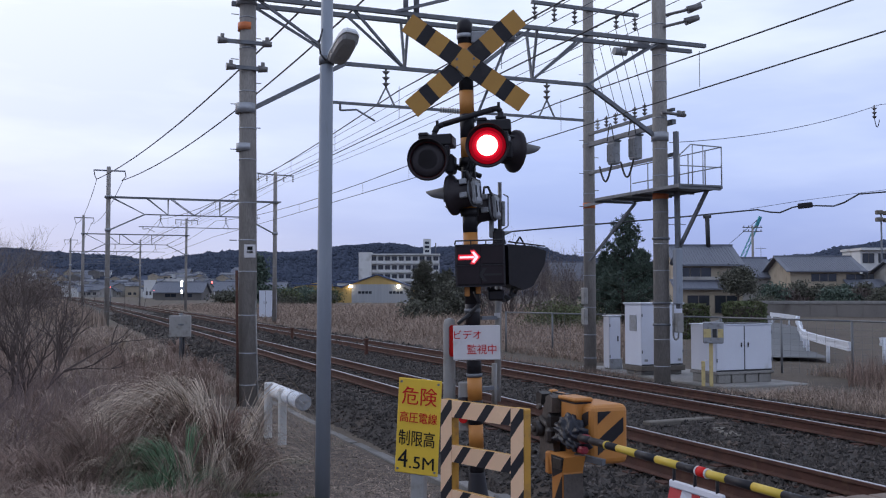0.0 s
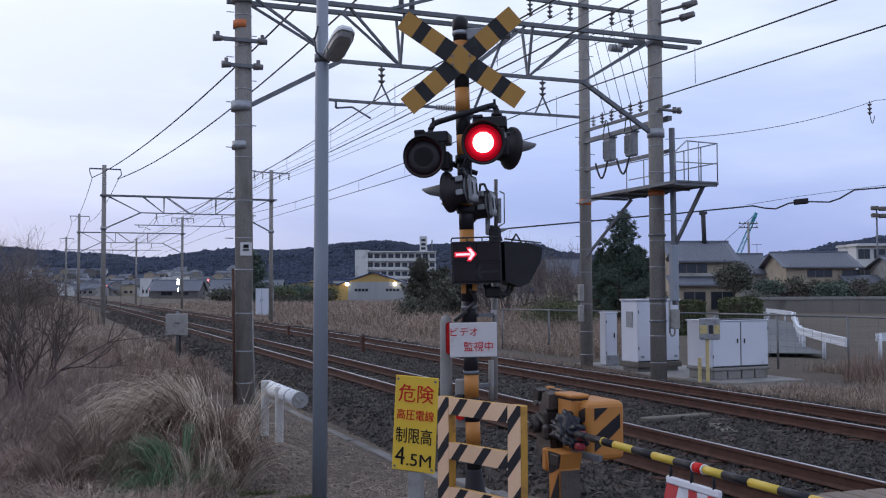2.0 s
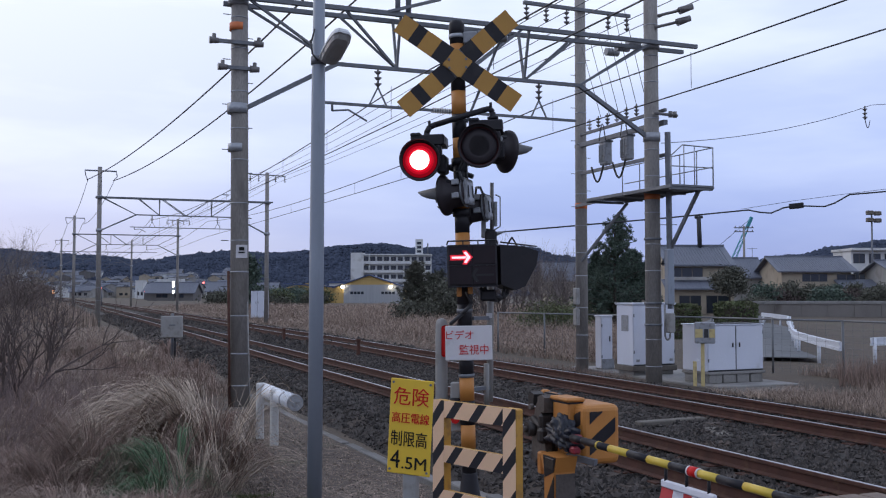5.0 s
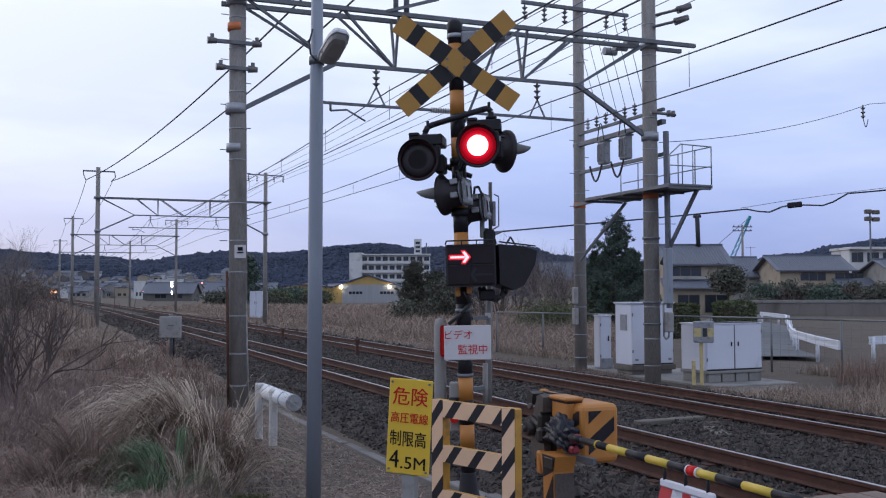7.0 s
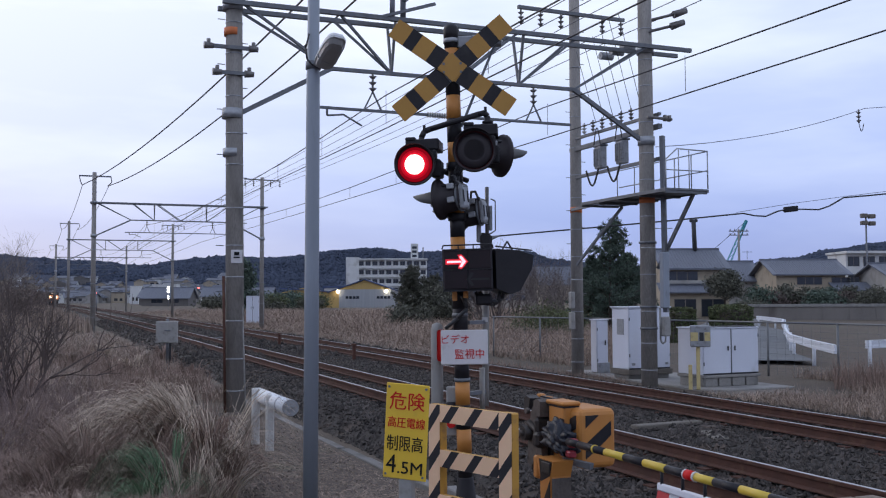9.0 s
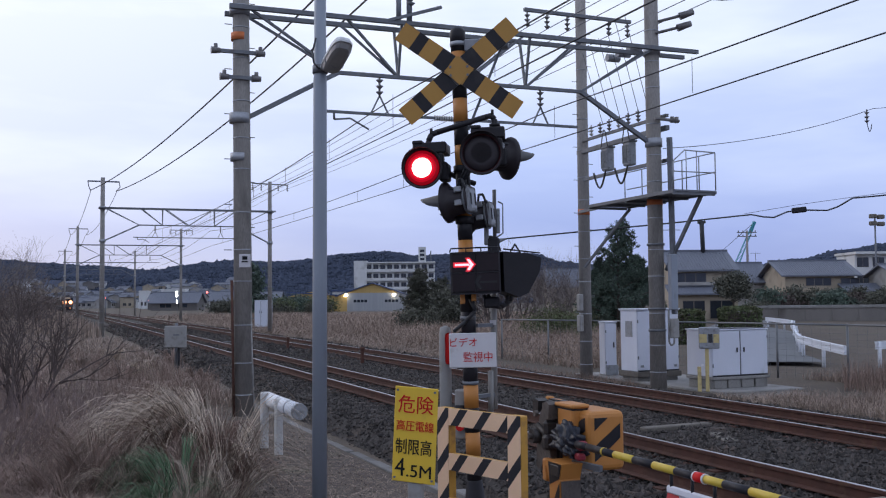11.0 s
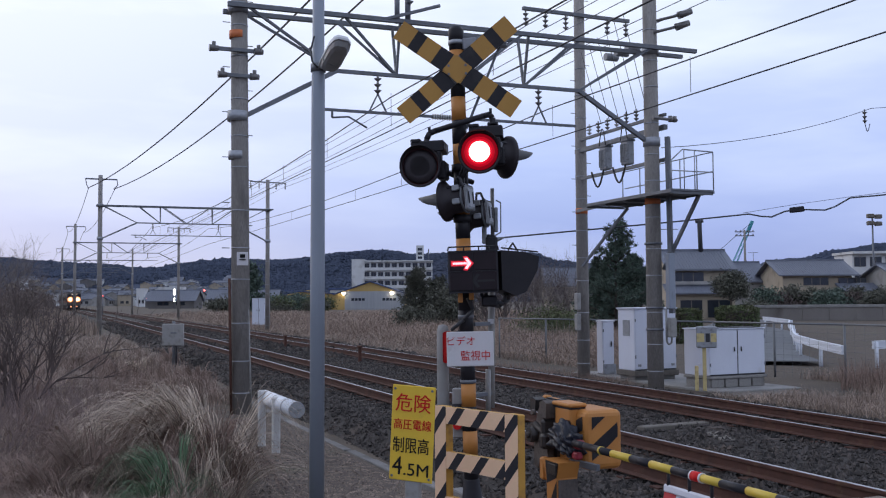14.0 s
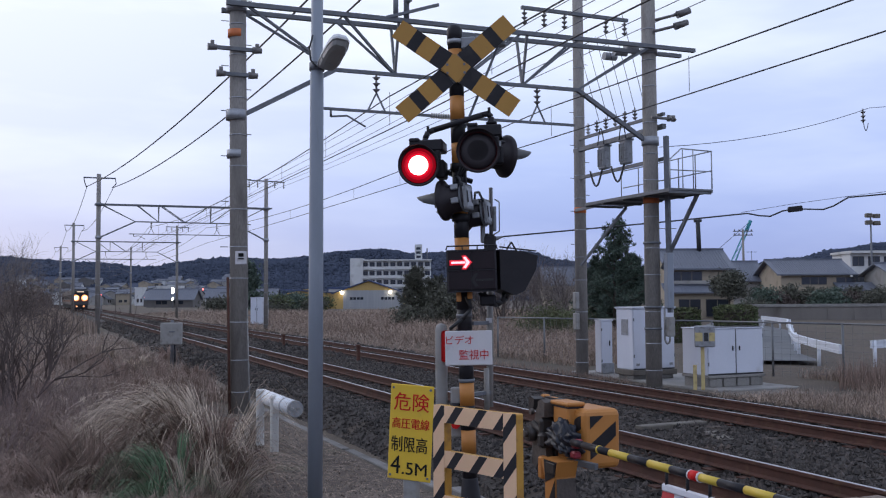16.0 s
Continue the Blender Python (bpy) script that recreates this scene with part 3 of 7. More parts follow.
for s in (21.98, 20.95):
    tr = part("transformer", box(B(), (13.30, s - 0.17, 5.08), (13.50, s + 0.17, 5.68), 0.03), M_GREYBOX, tower, "grey box transformer with cable loops")
    part("flange", box(B(), (13.28, s - 0.19, 5.66), (13.52, s + 0.19, 5.71), 0.01), M_STEEL, tr)
    for i in range(4):
        part("fin", box(B(), (13.26, s - 0.14 + i * 0.08, 5.15), (13.30, s - 0.12 + i * 0.08, 5.6)), M_GREYBOX, tr)
    pts = [(13.15, s - 0.3 + 0.6 * u, 5.05 - 0.42 * math.sin(math.pi * u)) for u in [i / 10 for i in range(11)]]
    part("cable_loop", tube(B(), pts, 0.025), M_WIRE, tr)
    pts = [(13.3, s - 0.16 + 0.32 * u, 5.7 + 0.45 * math.sin(math.pi * u)) for u in [i / 8 for i in range(9)]]
    part("cable_loop", tube(B(), pts, 0.014), M_WIRE, tr)
for i in range(7):
    s = 20.0 + 0.45 * i
    bm = B()
    shed(bm, (13.35, s, 6.1), 0.3, 0.07, down=False)
    part("insulator", bm, M_WHITEINS if i % 3 == 0 else M_INSUL, tower)
for i in range(6):
    s = 20.0 + 0.42 * i
    part("drop_wire", rod(B(), (13.35, s, 6.3), (13.3, s + 0.9, 8.9 - 0.1 * i), 0.008, seg=5), M_WIRE, tower)
# platform, seen from below
P0, P1, S0, S1, PZ = 12.73, 13.85, 18.15, 21.8, 4.17
part("deck", box(B(), (P0, S0, PZ - 0.05), (P1, S1, PZ), 0.008), M_STEEL, tower, "grey steel grating deck")
for n in (P0, P1):
    part("edge_beam", bar(B(), (n, S0, PZ - 0.045), (n, S1, PZ - 0.045), 0.05, 0.07), M_STEEL, tower)
part("edge_beam", bar(B(), (P0 + 0.3, S1, PZ - 0.06), (P0 + 0.5, 23.2, PZ - 0.06), 0.06, 0.08), M_STEEL, tower)
for s in (18.2, 19.2, 20.1, 21.0, 21.85):
    part("joist", bar(B(), (P0, s, PZ - 0.08), (P1, s, PZ - 0.08), 0.06, 0.06), M_STEEL, tower)
for s in (18.15, 18.75, 19.4, 20.3, 21.1, 21.9):
    part("post", rod(B(), (P1, s, PZ), (P1, s, PZ + 0.86), 0.015), M_BAND, tower)
part("post", rod(B(), (P0, S0, PZ), (P0, S0, PZ + 0.63), 0.015), M_BAND, tower)
for n in (P0 + 0.34, P0 + 0.62):
    part("post", rod(B(), (n, S0, PZ), (n, S0, PZ + 0.86), 0.012), M_BAND, tower)
for z in (0.86, 0.42):
    part("handrail", rod(B(), (P1, S0, PZ + z), (P1, S1, PZ + z), 0.014), M_BAND, tower)
part("handrail", tube(B(), [(P0, S0, PZ + 0.63), (P0 + 0.3, S0, PZ + 0.88), (P1, S0, PZ + 0.86)], 0.015), M_BAND, tower)
part("handrail", rod(B(), (P0, S0, PZ + 0.40), (P1, S0, PZ + 0.40), 0.013), M_BAND, tower)
part("strut", bar(B(), (13.6, S0 + 0.2, PZ - 0.1), (13.35, 19.4, PZ - 1.75), 0.07, 0.07), M_STEEL, tower)
part("strut", bar(B(), (13.8, 21.6, PZ - 0.1), (13.25, 23.0, PZ - 1.55), 0.06, 0.06), M_STEEL, tower)
part("cable_riser", bar(B(), (13.38, 19.15, 1.4), (13.32, 19.12, 5.5), 0.10, 0.10), M_STEEL, tower, "grey upright channel")
part("cable_trunk", box(B(), (13.20, 18.98, 1.50), (13.38, 19.14, 2.78), 0.02), M_LAMPPOST, tower, "pale grey cable trunk")
for z in (1.0, 1.5, 3.0):
    part("strap", rod(B(), (13.14, 19.5, z), (13.14, 19.5, z + 0.05), 0.21, seg=16), M_STEEL, tower)
part("meter_box", box(B(), (13.26, 19.05, 0.85), (13.44, 19.25, 1.30), 0.02), M_GREYPOST, tower, "small grey box strapped to the mast")
part("cable_pipe", tube(B(), [(13.24, 19.18, 1.50), (13.24, 19.18, 0.76), (13.28, 19.16, 0.68), (13.35, 19.15, 0.72), (13.36, 19.15, 0.86)], 0.022), M_GREYPOST, tower)
part("meter_box", box(B(), (13.10, 23.04, 0.9), (13.22, 23.22, 1.35), 0.02), M_GREYPOST, tower, "small grey box strapped to the mast")
part("meter_box", box(B(), (13.10, 23.04, 1.45), (13.22, 23.22, 1.9), 0.02), M_GREYPOST, tower, "small grey box strapped to the mast")
for n in (13.12, 13.24):
    bm = B()
    rod(bm, (n - 0.1, 19.25, 5.95), (n + 0.45, 19.25, 5.93), 0.035)
    rod(bm, (n + 0.38, 19.25, 5.88), (n + 0.38, 19.25, 6.02), 0.05)
    part("stay_bracket", bm, M_INSUL, tower)
for s, z in ((19.2, 8.05), (19.1, 8.3), (18.9, 8.9)):
    bm = B()
    rod(bm, (13.14, s + 0.12, z - 0.06), (13.75, s - 0.15, z + 0.1), 0.035, 0.035, seg=10)
    rod(bm, (13.6, s - 0.1, z + 0.05), (13.9, s - 0.2, z + 0.16), 0.09, 0.07, seg=12)
    part("strain_insulator", bm, M_INSUL, tower)
for s in (20.6, 21.1, 21.6):
    bm = B()
    rod(bm, (13.2, s, 7.95), (13.55, s, 7.95), 0.10, seg=14)
    part("switch", bm, M_GREYBOX, tower, "grey round switch can on the beam")


def wire(pts, r, material=None, label="thin dark overhead wire", sag=0.0, first=None, name="overhead_wire", cuts=10):
    """One hanging wire through the given points."""
    cu = bpy.data.curves.new(name, "CURVE")
    cu.dimensions, cu.bevel_depth, cu.bevel_resolution = "3D", r, 1
    line = []
    for j, (a, b) in enumerate(zip(pts, pts[1:])):
        drop = first if j == 0 and first is not None else sag
        for i in range(cuts):
            u = i / cuts
            p = Vector(a).lerp(Vector(b), u)
            p.z -= drop * 4 * u * (1 - u)
            line.append(p)
    line.append(Vector(pts[-1]))
    sp = cu.splines.new("POLY")
    sp.points.add(len(line) - 1)
    for q, p in zip(sp.points, line):
        q.co = (*p, 1)
    tmp = new(name, cu)
    me = bpy.data.meshes.new_from_object(tmp.evaluated_get(bpy.context.evaluated_depsgraph_get()))
    bpy.data.objects.remove(tmp)
    me.materials.append(material or M_WIRE)
    return tagged(new(name, me), label, "overhead wire", "overhead wires")


GS = [(-40, 0.0), (19.5, 0.0), (68.3, 0.0), (115.0, 0.0), (164.5, -0.3), (215, -0.9), (300, -2.5), (420, -6)]
for mid in (6.5, 10.25):
    wire([(mid + o + (0.15 if i % 2 else -0.15), s, 6.02 + (0.65 if 60 < s else 0)) for i, (s, o) in enumerate(GS)], 0.013, sag=0.55, first=0.28, label="messenger wire over the track")
    wire([(mid + o + (0.15 if i % 2 else -0.15), s, 5.32 + (0.3 if 60 < s else 0)) for i, (s, o) in enumerate(GS)], 0.012, sag=0.05, label="contact wire over the track")
    for s in range(-6, 66, 5):
        u = (s + 40) / 59.5 if s < 19.5 else (s - 19.5) / 48.8
        lift = 0 if s < 19.5 else u
        zt = 6.02 + 0.65 * lift - (0.28 if s < 19.5 else 0.55) * 4 * u * (1 - u)
        zb = 5.32 + 0.3 * lift - 0.05 * 4 * u * (1 - u)
        if zt > zb + 0.08:
            wire([(mid + 0.0, s, zt), (mid + 0.0, s, zb)], 0.006, M_WIREPALE, "short dropper between two wires", name="dropper", cuts=1)
# feeders that cross from the far masts to above the near gantry
for a, b, c, drop in (((2.36, 68.3, 9.22), (6.89, 19.74, 10.17), (10.6, -20.0, 11.9), 0.77), ((4.0, 68.3, 9.21), (8.51, 19.74, 10.59), (12.2, -20.0, 12.4), 0.915)):
    wire([a, b, c], 0.028, label="heavy black feeder cable", cuts=24, sag=0.7, first=drop)
for n, m2 in ((2.36, 1.95), (4.0, 3.5)):
    wire([(n, 68.3, 9.17), (m2, 115.0, 9.35), (m2 - 0.7, 164.5, 9.35), (m2 - 3, 230, 9.2)], 0.02, sag=0.7, label="heavy black feeder cable")
for n, m2 in ((11.74, 12.55), (12.33, 13.15), (12.95, 13.8), (14.25, 14.35), (14.85, 15.0)):
    wire([(n - 0.3, -25, 9.2), (n, 23.2, 9.03), (m2, 68.3, 9.55), (m2, 115.0, 9.55), (m2 - 1.2, 164.5, 9.4)], 0.011, M_WIREPALE, sag=0.17, label="pale thin high-voltage wire")
# cable from the signal to the right, with a joint box on it
cab = [(3.44, 7.56, 2.28), (6.0, 12.9, 2.62), (19.35, 40.66, 4.56), (26.44, 37.84, 5.21), (29.8, 36.51, 5.56), (30.3, 36.3, 5.45), (30.77, 36.13, 5.42), (31.3, 35.9, 5.66), (31.72, 35.74, 5.74),
       (32.3, 35.5, 5.74), (33.05, 35.22, 5.72), (33.5, 35.05, 5.88), (34.12, 34.77, 6.27), (35.28, 34.31, 6.37), (60, 25, 9.0)]
wire(cab, 0.038, label="black slung telephone cable", cuts=3)
wire([(29.5, 36.6, 5.6), (31.72, 35.74, 5.98), (34.2, 34.7, 6.33), (60, 25, 9.6)], 0.012, M_WIREPALE, "thin messenger above a slung cable")
jb = tagged(new("joint_box", mesh_of("joint_box", box(B(), (-0.33, -0.1, -0.14), (0.33, 0.1, 0.12), 0.05, seg=2), M_BLACK)), "black cable joint box hung on the cable", "joint box")
jb.matrix_world = pose(31.85, 35.7, 5.76, 0, -6, -22)
wire([(13.4, 19.5, 5.3), (23.5, 23.0, 7.55), (36, 27.3, 10.4)], 0.010, M_WIREPALE, "thin pale wire to the mast", sag=0.22)
hung = thing("hanging_insulator", label="dark insulator string hung on a thin wire with a loop", category="insulator")
bm = B()
shed(bm, (23.1, 22.86, 7.47), 0.42, 0.08)
part("string", bm, M_INSUL, hung)
part("loop", tube(B(), [(23.1 + 0.3 * u, 22.86 + 0.1 * u, 7.06 - 0.25 * math.sin(math.pi * u)) for u in [i / 8 for i in range(9)]], 0.012), M_WIRE, hung)
wire([(13.8, 18.9, 8.9), (14.6, 17.0, 8.6), (15.6, 16.6, 9.4)], 0.012, label="loose jumper loop by the mast", sag=0.25)


# ---- the level crossing ----
def clip_poly(poly, a, b, c):
    """Keeps of a polygon what lies where a x + b z <= c."""
    out = []
    for (x0, z0), (x1, z1) in zip(poly, poly[1:] + poly[:1]):
        d0, d1 = a * x0 + b * z0 - c, a * x1 + b * z1 - c
        if d0 <= 0:
            out.append((x0, z0))
        if d0 * d1 < 0:
            u = d0 / (d0 - d1)
            out.append((x0 + (x1 - x0) * u, z0 + (z1 - z0) * u))
    return out


def striped(parent, x0, x1, z0, z1, y0, y1, pitch, slope, phase, mats, name="stripe", dark=0.5):
    """A board in the x-z plane made of slanting bands of two colours."""
    rect = [(x0, z0), (x1, z0), (x1, z1), (x0, z1)]
    k0 = math.floor((x0 - abs(slope) * (z1 - z0) - x0 - phase) / pitch) - 2
    k1 = math.ceil((x1 - x0 + abs(slope) * (z1 - z0) * 2) / pitch) + 2
    for k in range(k0, k1):
        for i, (a, b) in enumerate(((0, 1 - dark), (1 - dark, 1))):
            lo, hi = x0 + phase + (k + a) * pitch, x0 + phase + (k + b) * pitch
            # a band lies where lo <= x - slope * (z - z0) <= hi
            p = clip_poly(rect, 1, -slope, hi - slope * z0)
            p = clip_poly(p, -1, slope, -lo + slope * z0) if p else p
            if len(p) > 2 and abs(sum(u[0] * v[1] - v[0] * u[1] for u, v in zip(p, p[1:] + p[:1]))) > 2e-5:
                part(name, prism(B(), p, y0, y1), mats[i], parent)


FACE = pose(3.228, 7.42, -0.12, 0, 0, -22.9)
sig = thing("crossing_signal", m=FACE @ pose(0, 0, 0, 0, -1.55, 0), label="yellow and black crossing signal with crossbuck and flashing red lamps", category="crossing signal")
# post in bands, with a flared foot
z, i = 0.0, 0
edges = [0.42]
e = 3.56 - 0.196 * 16
while e < 4.05:
    if e > 0.43:
        edges.append(e)
    e += 0.196
edges.append(4.12)
for a, b in zip(edges, edges[1:]):
    k = round((3.56 - (a + b) / 2) / 0.196 + 0.5)
    yellow = k % 2 == 1 and b < 4.05 and not 1.75 < (a + b) / 2 < 2.02
    part("post_band", rod(B(), (0, 0, a), (0, 0, b), 0.060 if yellow else 0.0605, seg=24), M_YELLOW if yellow else M_BLACK, sig)
part("post_foot", lathe(B(), [(0.20, 0.0), (0.20, 0.03), (0.15, 0.10), (0.085, 0.25), (0.064, 0.42), (0.06, 0.43)], 24), M_BLACK, sig, "black flared cast foot")
part("post_cap", lathe(B(), [(0.064, 4.0), (0.066, 4.12), (0.05, 4.15), (0.0, 4.16)], 20), M_BLACK, sig)
part("top_clamp", rod(B(), (0, 0, 4.0), (0, 0, 4.035), 0.068, seg=20), M_BAND, sig, "bright steel clamp")
for z in (0.95, 1.2, 1.73):
    part("clamp", rod(B(), (0, 0, z), (0, 0, z + 0.03), 0.066, seg=20), M_STEEL, sig)
# crossbuck
for ang, y in ((38.9, -0.10), (-36.6, -0.115)):
    cr = part("crossbuck_board", box(B(), (-0.568, y + 0.004, -0.081), (0.568, y + 0.014, 0.081), 0.003), M_STEEL, sig, "striped crossbuck board", m=pose(0, 0, 3.772, 0, -ang, 0) @ Matrix.Diagonal((1.03, 1, 1.03, 1)))
    for sg in (-1, 1):
        for a, b, mm in ((0.0, 0.088, M_OCHRE), (0.088, 0.205, M_BLACK), (0.205, 0.34, M_OCHRE), (0.34, 0.43, M_BLACK), (0.43, 0.568, M_OCHRE)):
            if a == 0 and y > -0.11:
                continue
            lo, hi = sorted((sg * a, sg * b))
            part("stripe", box(B(), (lo, y, -0.081), (hi, y + 0.004, 0.081)), mm, cr)
part("hub_plate", box(B(), (-0.085, -0.121, -0.085), (0.085, -0.117, 0.085)), M_OCHRE, sig, m=pose(0, 0, 3.772, 0, 45, 0))
for x, zz in ((-0.07, 0.03), (0.07, 0.03), (-0.07, -0.04), (0.07, -0.04)):
    part("bolt", rod(B(), (x, -0.128, 3.772 + zz), (x, -0.118, 3.772 + zz), 0.011, seg=8), M_STEEL, sig)
bm = B()
box(bm, (0.05, -0.05, 3.95), (0.17, 0.06, 4.05), 0.01)
box(bm, (0.17, -0.03, 3.97), (0.42, 0.05, 4.06), 0.008)
box(bm, (0.24, -0.04, 4.06), (0.33, 0.04, 4.09), 0.008)
part("top_bracket", bm, M_GREYBOX, sig, "grey bracket beside the post's top")
part("case_bracket", box(B(), (-0.01, -0.01, 3.96), (0.03, 0.01, 3.98)), M_STEEL, sig)
part("bracket_stay", bar(B(), (0.36, 0, 3.98), (0.06, 0.0, 3.3), 0.04, 0.02), M_STEEL, sig)


LAMPS = {}


def lamp(key, x, y, z, turn, r, tilt=0, tongue=False):
    """A hooded lamp: background disc, visor, lens, case; it faces -y before the turn."""
    base = pose(x, y, z, tilt, 0, turn)
    body = part("lamp", lathe(B(), [(0.05, 0.20), (0.105, 0.19), (0.115, 0.05), (r * 0.88, 0.012), (r, 0.0), (r, -0.02), (r * 0.90, -0.022), (r * 0.86, 0.005), (0.1, 0.03)], 32, m=pose(0, 0, 0, -90, 0, 0)), M_HOOD, sig, "black hooded lamp", m=base, smooth=False)
    # visor: a short rim, or a tapering tongue on the lamps that face away
    bm = B()
    seg = 28
    rows = []
    for i in range(seg + 1):
        a = radians(-20 + 220 * i / seg) if tongue else radians(-62 + 304 * i / seg)
        if tongue:
            ln, ra, rb = 0.06 + 0.18 * max(0.0, math.sin(a)) ** 0.5, r * 0.66, r * 0.54
        else:
            ln, ra, rb = (0.03 + 0.05 * max(0.0, math.sin(a))), r, r * 0.99
        rows.append([bm.verts.new((rr * math.cos(a), yy, rr * math.sin(a) - (0.03 if tongue else 0))) for rr, yy in ((ra, 0), (rb, -ln), (rb * 0.97, -ln), (ra * 0.96, 0.0))])
    for p, q in zip(rows, rows[1:]):
        for j in range(3):
            bm.faces.new((p[j], p[j + 1], q[j + 1], q[j])).smooth = True
    part("visor", bm, M_GREYHOOD if tongue else M_HOOD, body)
    bm = B()
    if not tongue:
        box(bm, (-0.085, 0.05, r * 0.62 + 0.02), (0.19, 0.30, r * 0.62 + 0.112), 0.010)
        box(bm, (-0.085, 0.04, r * 0.62 + 0.10), (0.0, 0.20, r * 0.62 + 0.13), 0.008)
    box(bm, (-0.075, 0.03, r * 0.5), (0.075, 0.2, r * 0.66), 0.01)
    if not tongue:
        box(bm, (0.115, 0.06, -0.10), (0.20, 0.24, 0.05), 0.015)
        box(bm, (0.13, 0.02, 0.03), (0.17, 0.10, 0.12), 0.01)
    part("top_box", bm, M_BLACK, body)
    # grey boxes added as brackets, also standing for pale glints on the case
    for xx, zz in ((-0.12, 0.05), (0.085, 0.06), (0.10, -0.05)):
        part("latch", box(B(), (xx, 0.10, zz), (xx + 0.035, 0.16, zz + 0.045), 0.006), M_GREYBOX, body)
    if tongue:
        part("clamp_ring", rod(B(), (0, 0.165, 0), (0, 0.178, 0), 0.122, seg=24), M_STEEL, body)
        part("cable", tube(B(), [(0.0, 0.10, 0.11), (0.03, 0.12, 0.17), (0.09, 0.17, 0.16), (0.11, 0.20, 0.08)], 0.010), M_WIRE, body)
    cover = part("back_cover", box(B(), (-0.085, 0.185, -0.105), (0.085, 0.215, 0.10), 0.026, seg=3), M_GREYBOX, body, "worn grey back cover")
    part("cover_plate", box(B(), (-0.058, 0.2155, -0.078), (0.058, 0.219, 0.072), 0.002), M_BAND, cover)
    bm = B()
    for xx in (-0.04, 0.05):
        box(bm, (xx, 0.2195, -0.05), (xx + 0.012, 0.225, 0.045))
    part("cover_rib", bm, M_BLACK, body)
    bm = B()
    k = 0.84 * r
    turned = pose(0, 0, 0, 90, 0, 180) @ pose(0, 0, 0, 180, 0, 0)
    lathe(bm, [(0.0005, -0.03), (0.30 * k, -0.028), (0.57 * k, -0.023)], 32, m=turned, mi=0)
    # stepped rings paint the lamp's bloom onto the outer lens
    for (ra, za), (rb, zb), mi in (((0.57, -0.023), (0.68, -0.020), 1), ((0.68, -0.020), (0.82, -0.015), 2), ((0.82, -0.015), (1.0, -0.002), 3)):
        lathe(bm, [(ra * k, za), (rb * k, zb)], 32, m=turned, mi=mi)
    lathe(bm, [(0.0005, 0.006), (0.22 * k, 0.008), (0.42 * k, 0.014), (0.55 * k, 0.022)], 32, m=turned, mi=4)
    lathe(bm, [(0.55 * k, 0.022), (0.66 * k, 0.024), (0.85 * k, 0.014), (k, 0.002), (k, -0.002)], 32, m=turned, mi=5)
    lens = part("lens", bm, [M_LIT, M_LITRING, M_BLOOMMID, M_BLOOMEDGE, M_UNLIT, M_HOOD], body, "round red lamp lens", m=pose(0, -0.004, 0))
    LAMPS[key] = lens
    return body


lamp("right", 0.155, -0.26, 3.06, -4, 0.176)
lamp("left", -0.325, -0.22, 2.965, -8, 0.168)
lamp("side", 0.375, -0.05, 3.04, 118, 0.176, tilt=4, tongue=True)
lamp("back_a", -0.125, -0.10, 2.69, -112, 0.168, tilt=4, tongue=True)
lamp("back_b", 0.03, 0.13, 2.585, -106, 0.165, tilt=4, tongue=True)
bm = B()
tube(bm, [(-0.27, -0.12, 3.12), (-0.27, -0.12, 3.20), (-0.245, -0.115, 3.25), (-0.20, -0.10, 3.27), (0.20, -0.10, 3.38), (0.25, -0.10, 3.39), (0.275, -0.10, 3.36), (0.275, -0.10, 3.24)], 0.024, seg=10)
for x, zz in ((-0.27, 3.15), (0.275, 3.3)):
    part("arm_flange", rod(B(), (x, -0.11, zz), (x, -0.11, zz + 0.02), 0.045, seg=12), M_BLACK, sig)
rod(bm, (-0.245, -0.115, 3.25), (-0.245, -0.115, 3.30), 0.012)
rod(bm, (0.26, -0.10, 3.39), (0.26, -0.10, 3.44), 0.012)
part("lamp_arm", bm, M_BLACK, sig, "black bent pipe arm")
bm = B()
tube(bm, [(-0.12, 0.05, 2.95), (-0.02, 0.04, 2.90), (0.10, 0.1, 2.86)], 0.022, seg=10)
for zz in (2.94, 2.52):
    rod(bm, (0, 0, zz), (0, 0, zz + 0.06), 0.075, seg=16)
part("lamp_arm", bm, M_BLACK, sig)
bm = B()
for i in range(3):
    pts = [(0.02 + 0.03 * i, -0.07 - 0.01 * i, 2.98), (-0.02 + 0.02 * i, -0.09, 2.88), (0.01, -0.08, 2.78 - 0.03 * i), (0.05, -0.07, 2.62)]
    tube(bm, pts, 0.011, seg=6)
part("lamp_cable", bm, M_WIRE, sig, "black looped cables")

# arrow display and its twin that faces along the road the other way
disp = part("arrow_display", box(B(), (-0.13, -0.26, 1.94), (0.27, -0.06, 2.275), 0.012), M_BLACK, sig, "black arrow display, upper right arrow lit red")
for x0, x1 in ((-0.118, 0.066), (0.074, 0.258)):
    for z0, z1 in ((2.115, 2.262), (1.955, 2.105)):
        part("panel", box(B(), (x0, -0.266, z0), (x1, -0.258, z1), 0.004), M_PANEL, disp)
for z in (1.94, 2.109, 2.266):
    part("panel_bead", bar(B(), (-0.13, -0.264, z), (0.27, -0.264, z), 0.010, 0.010), M_BLACK, disp)


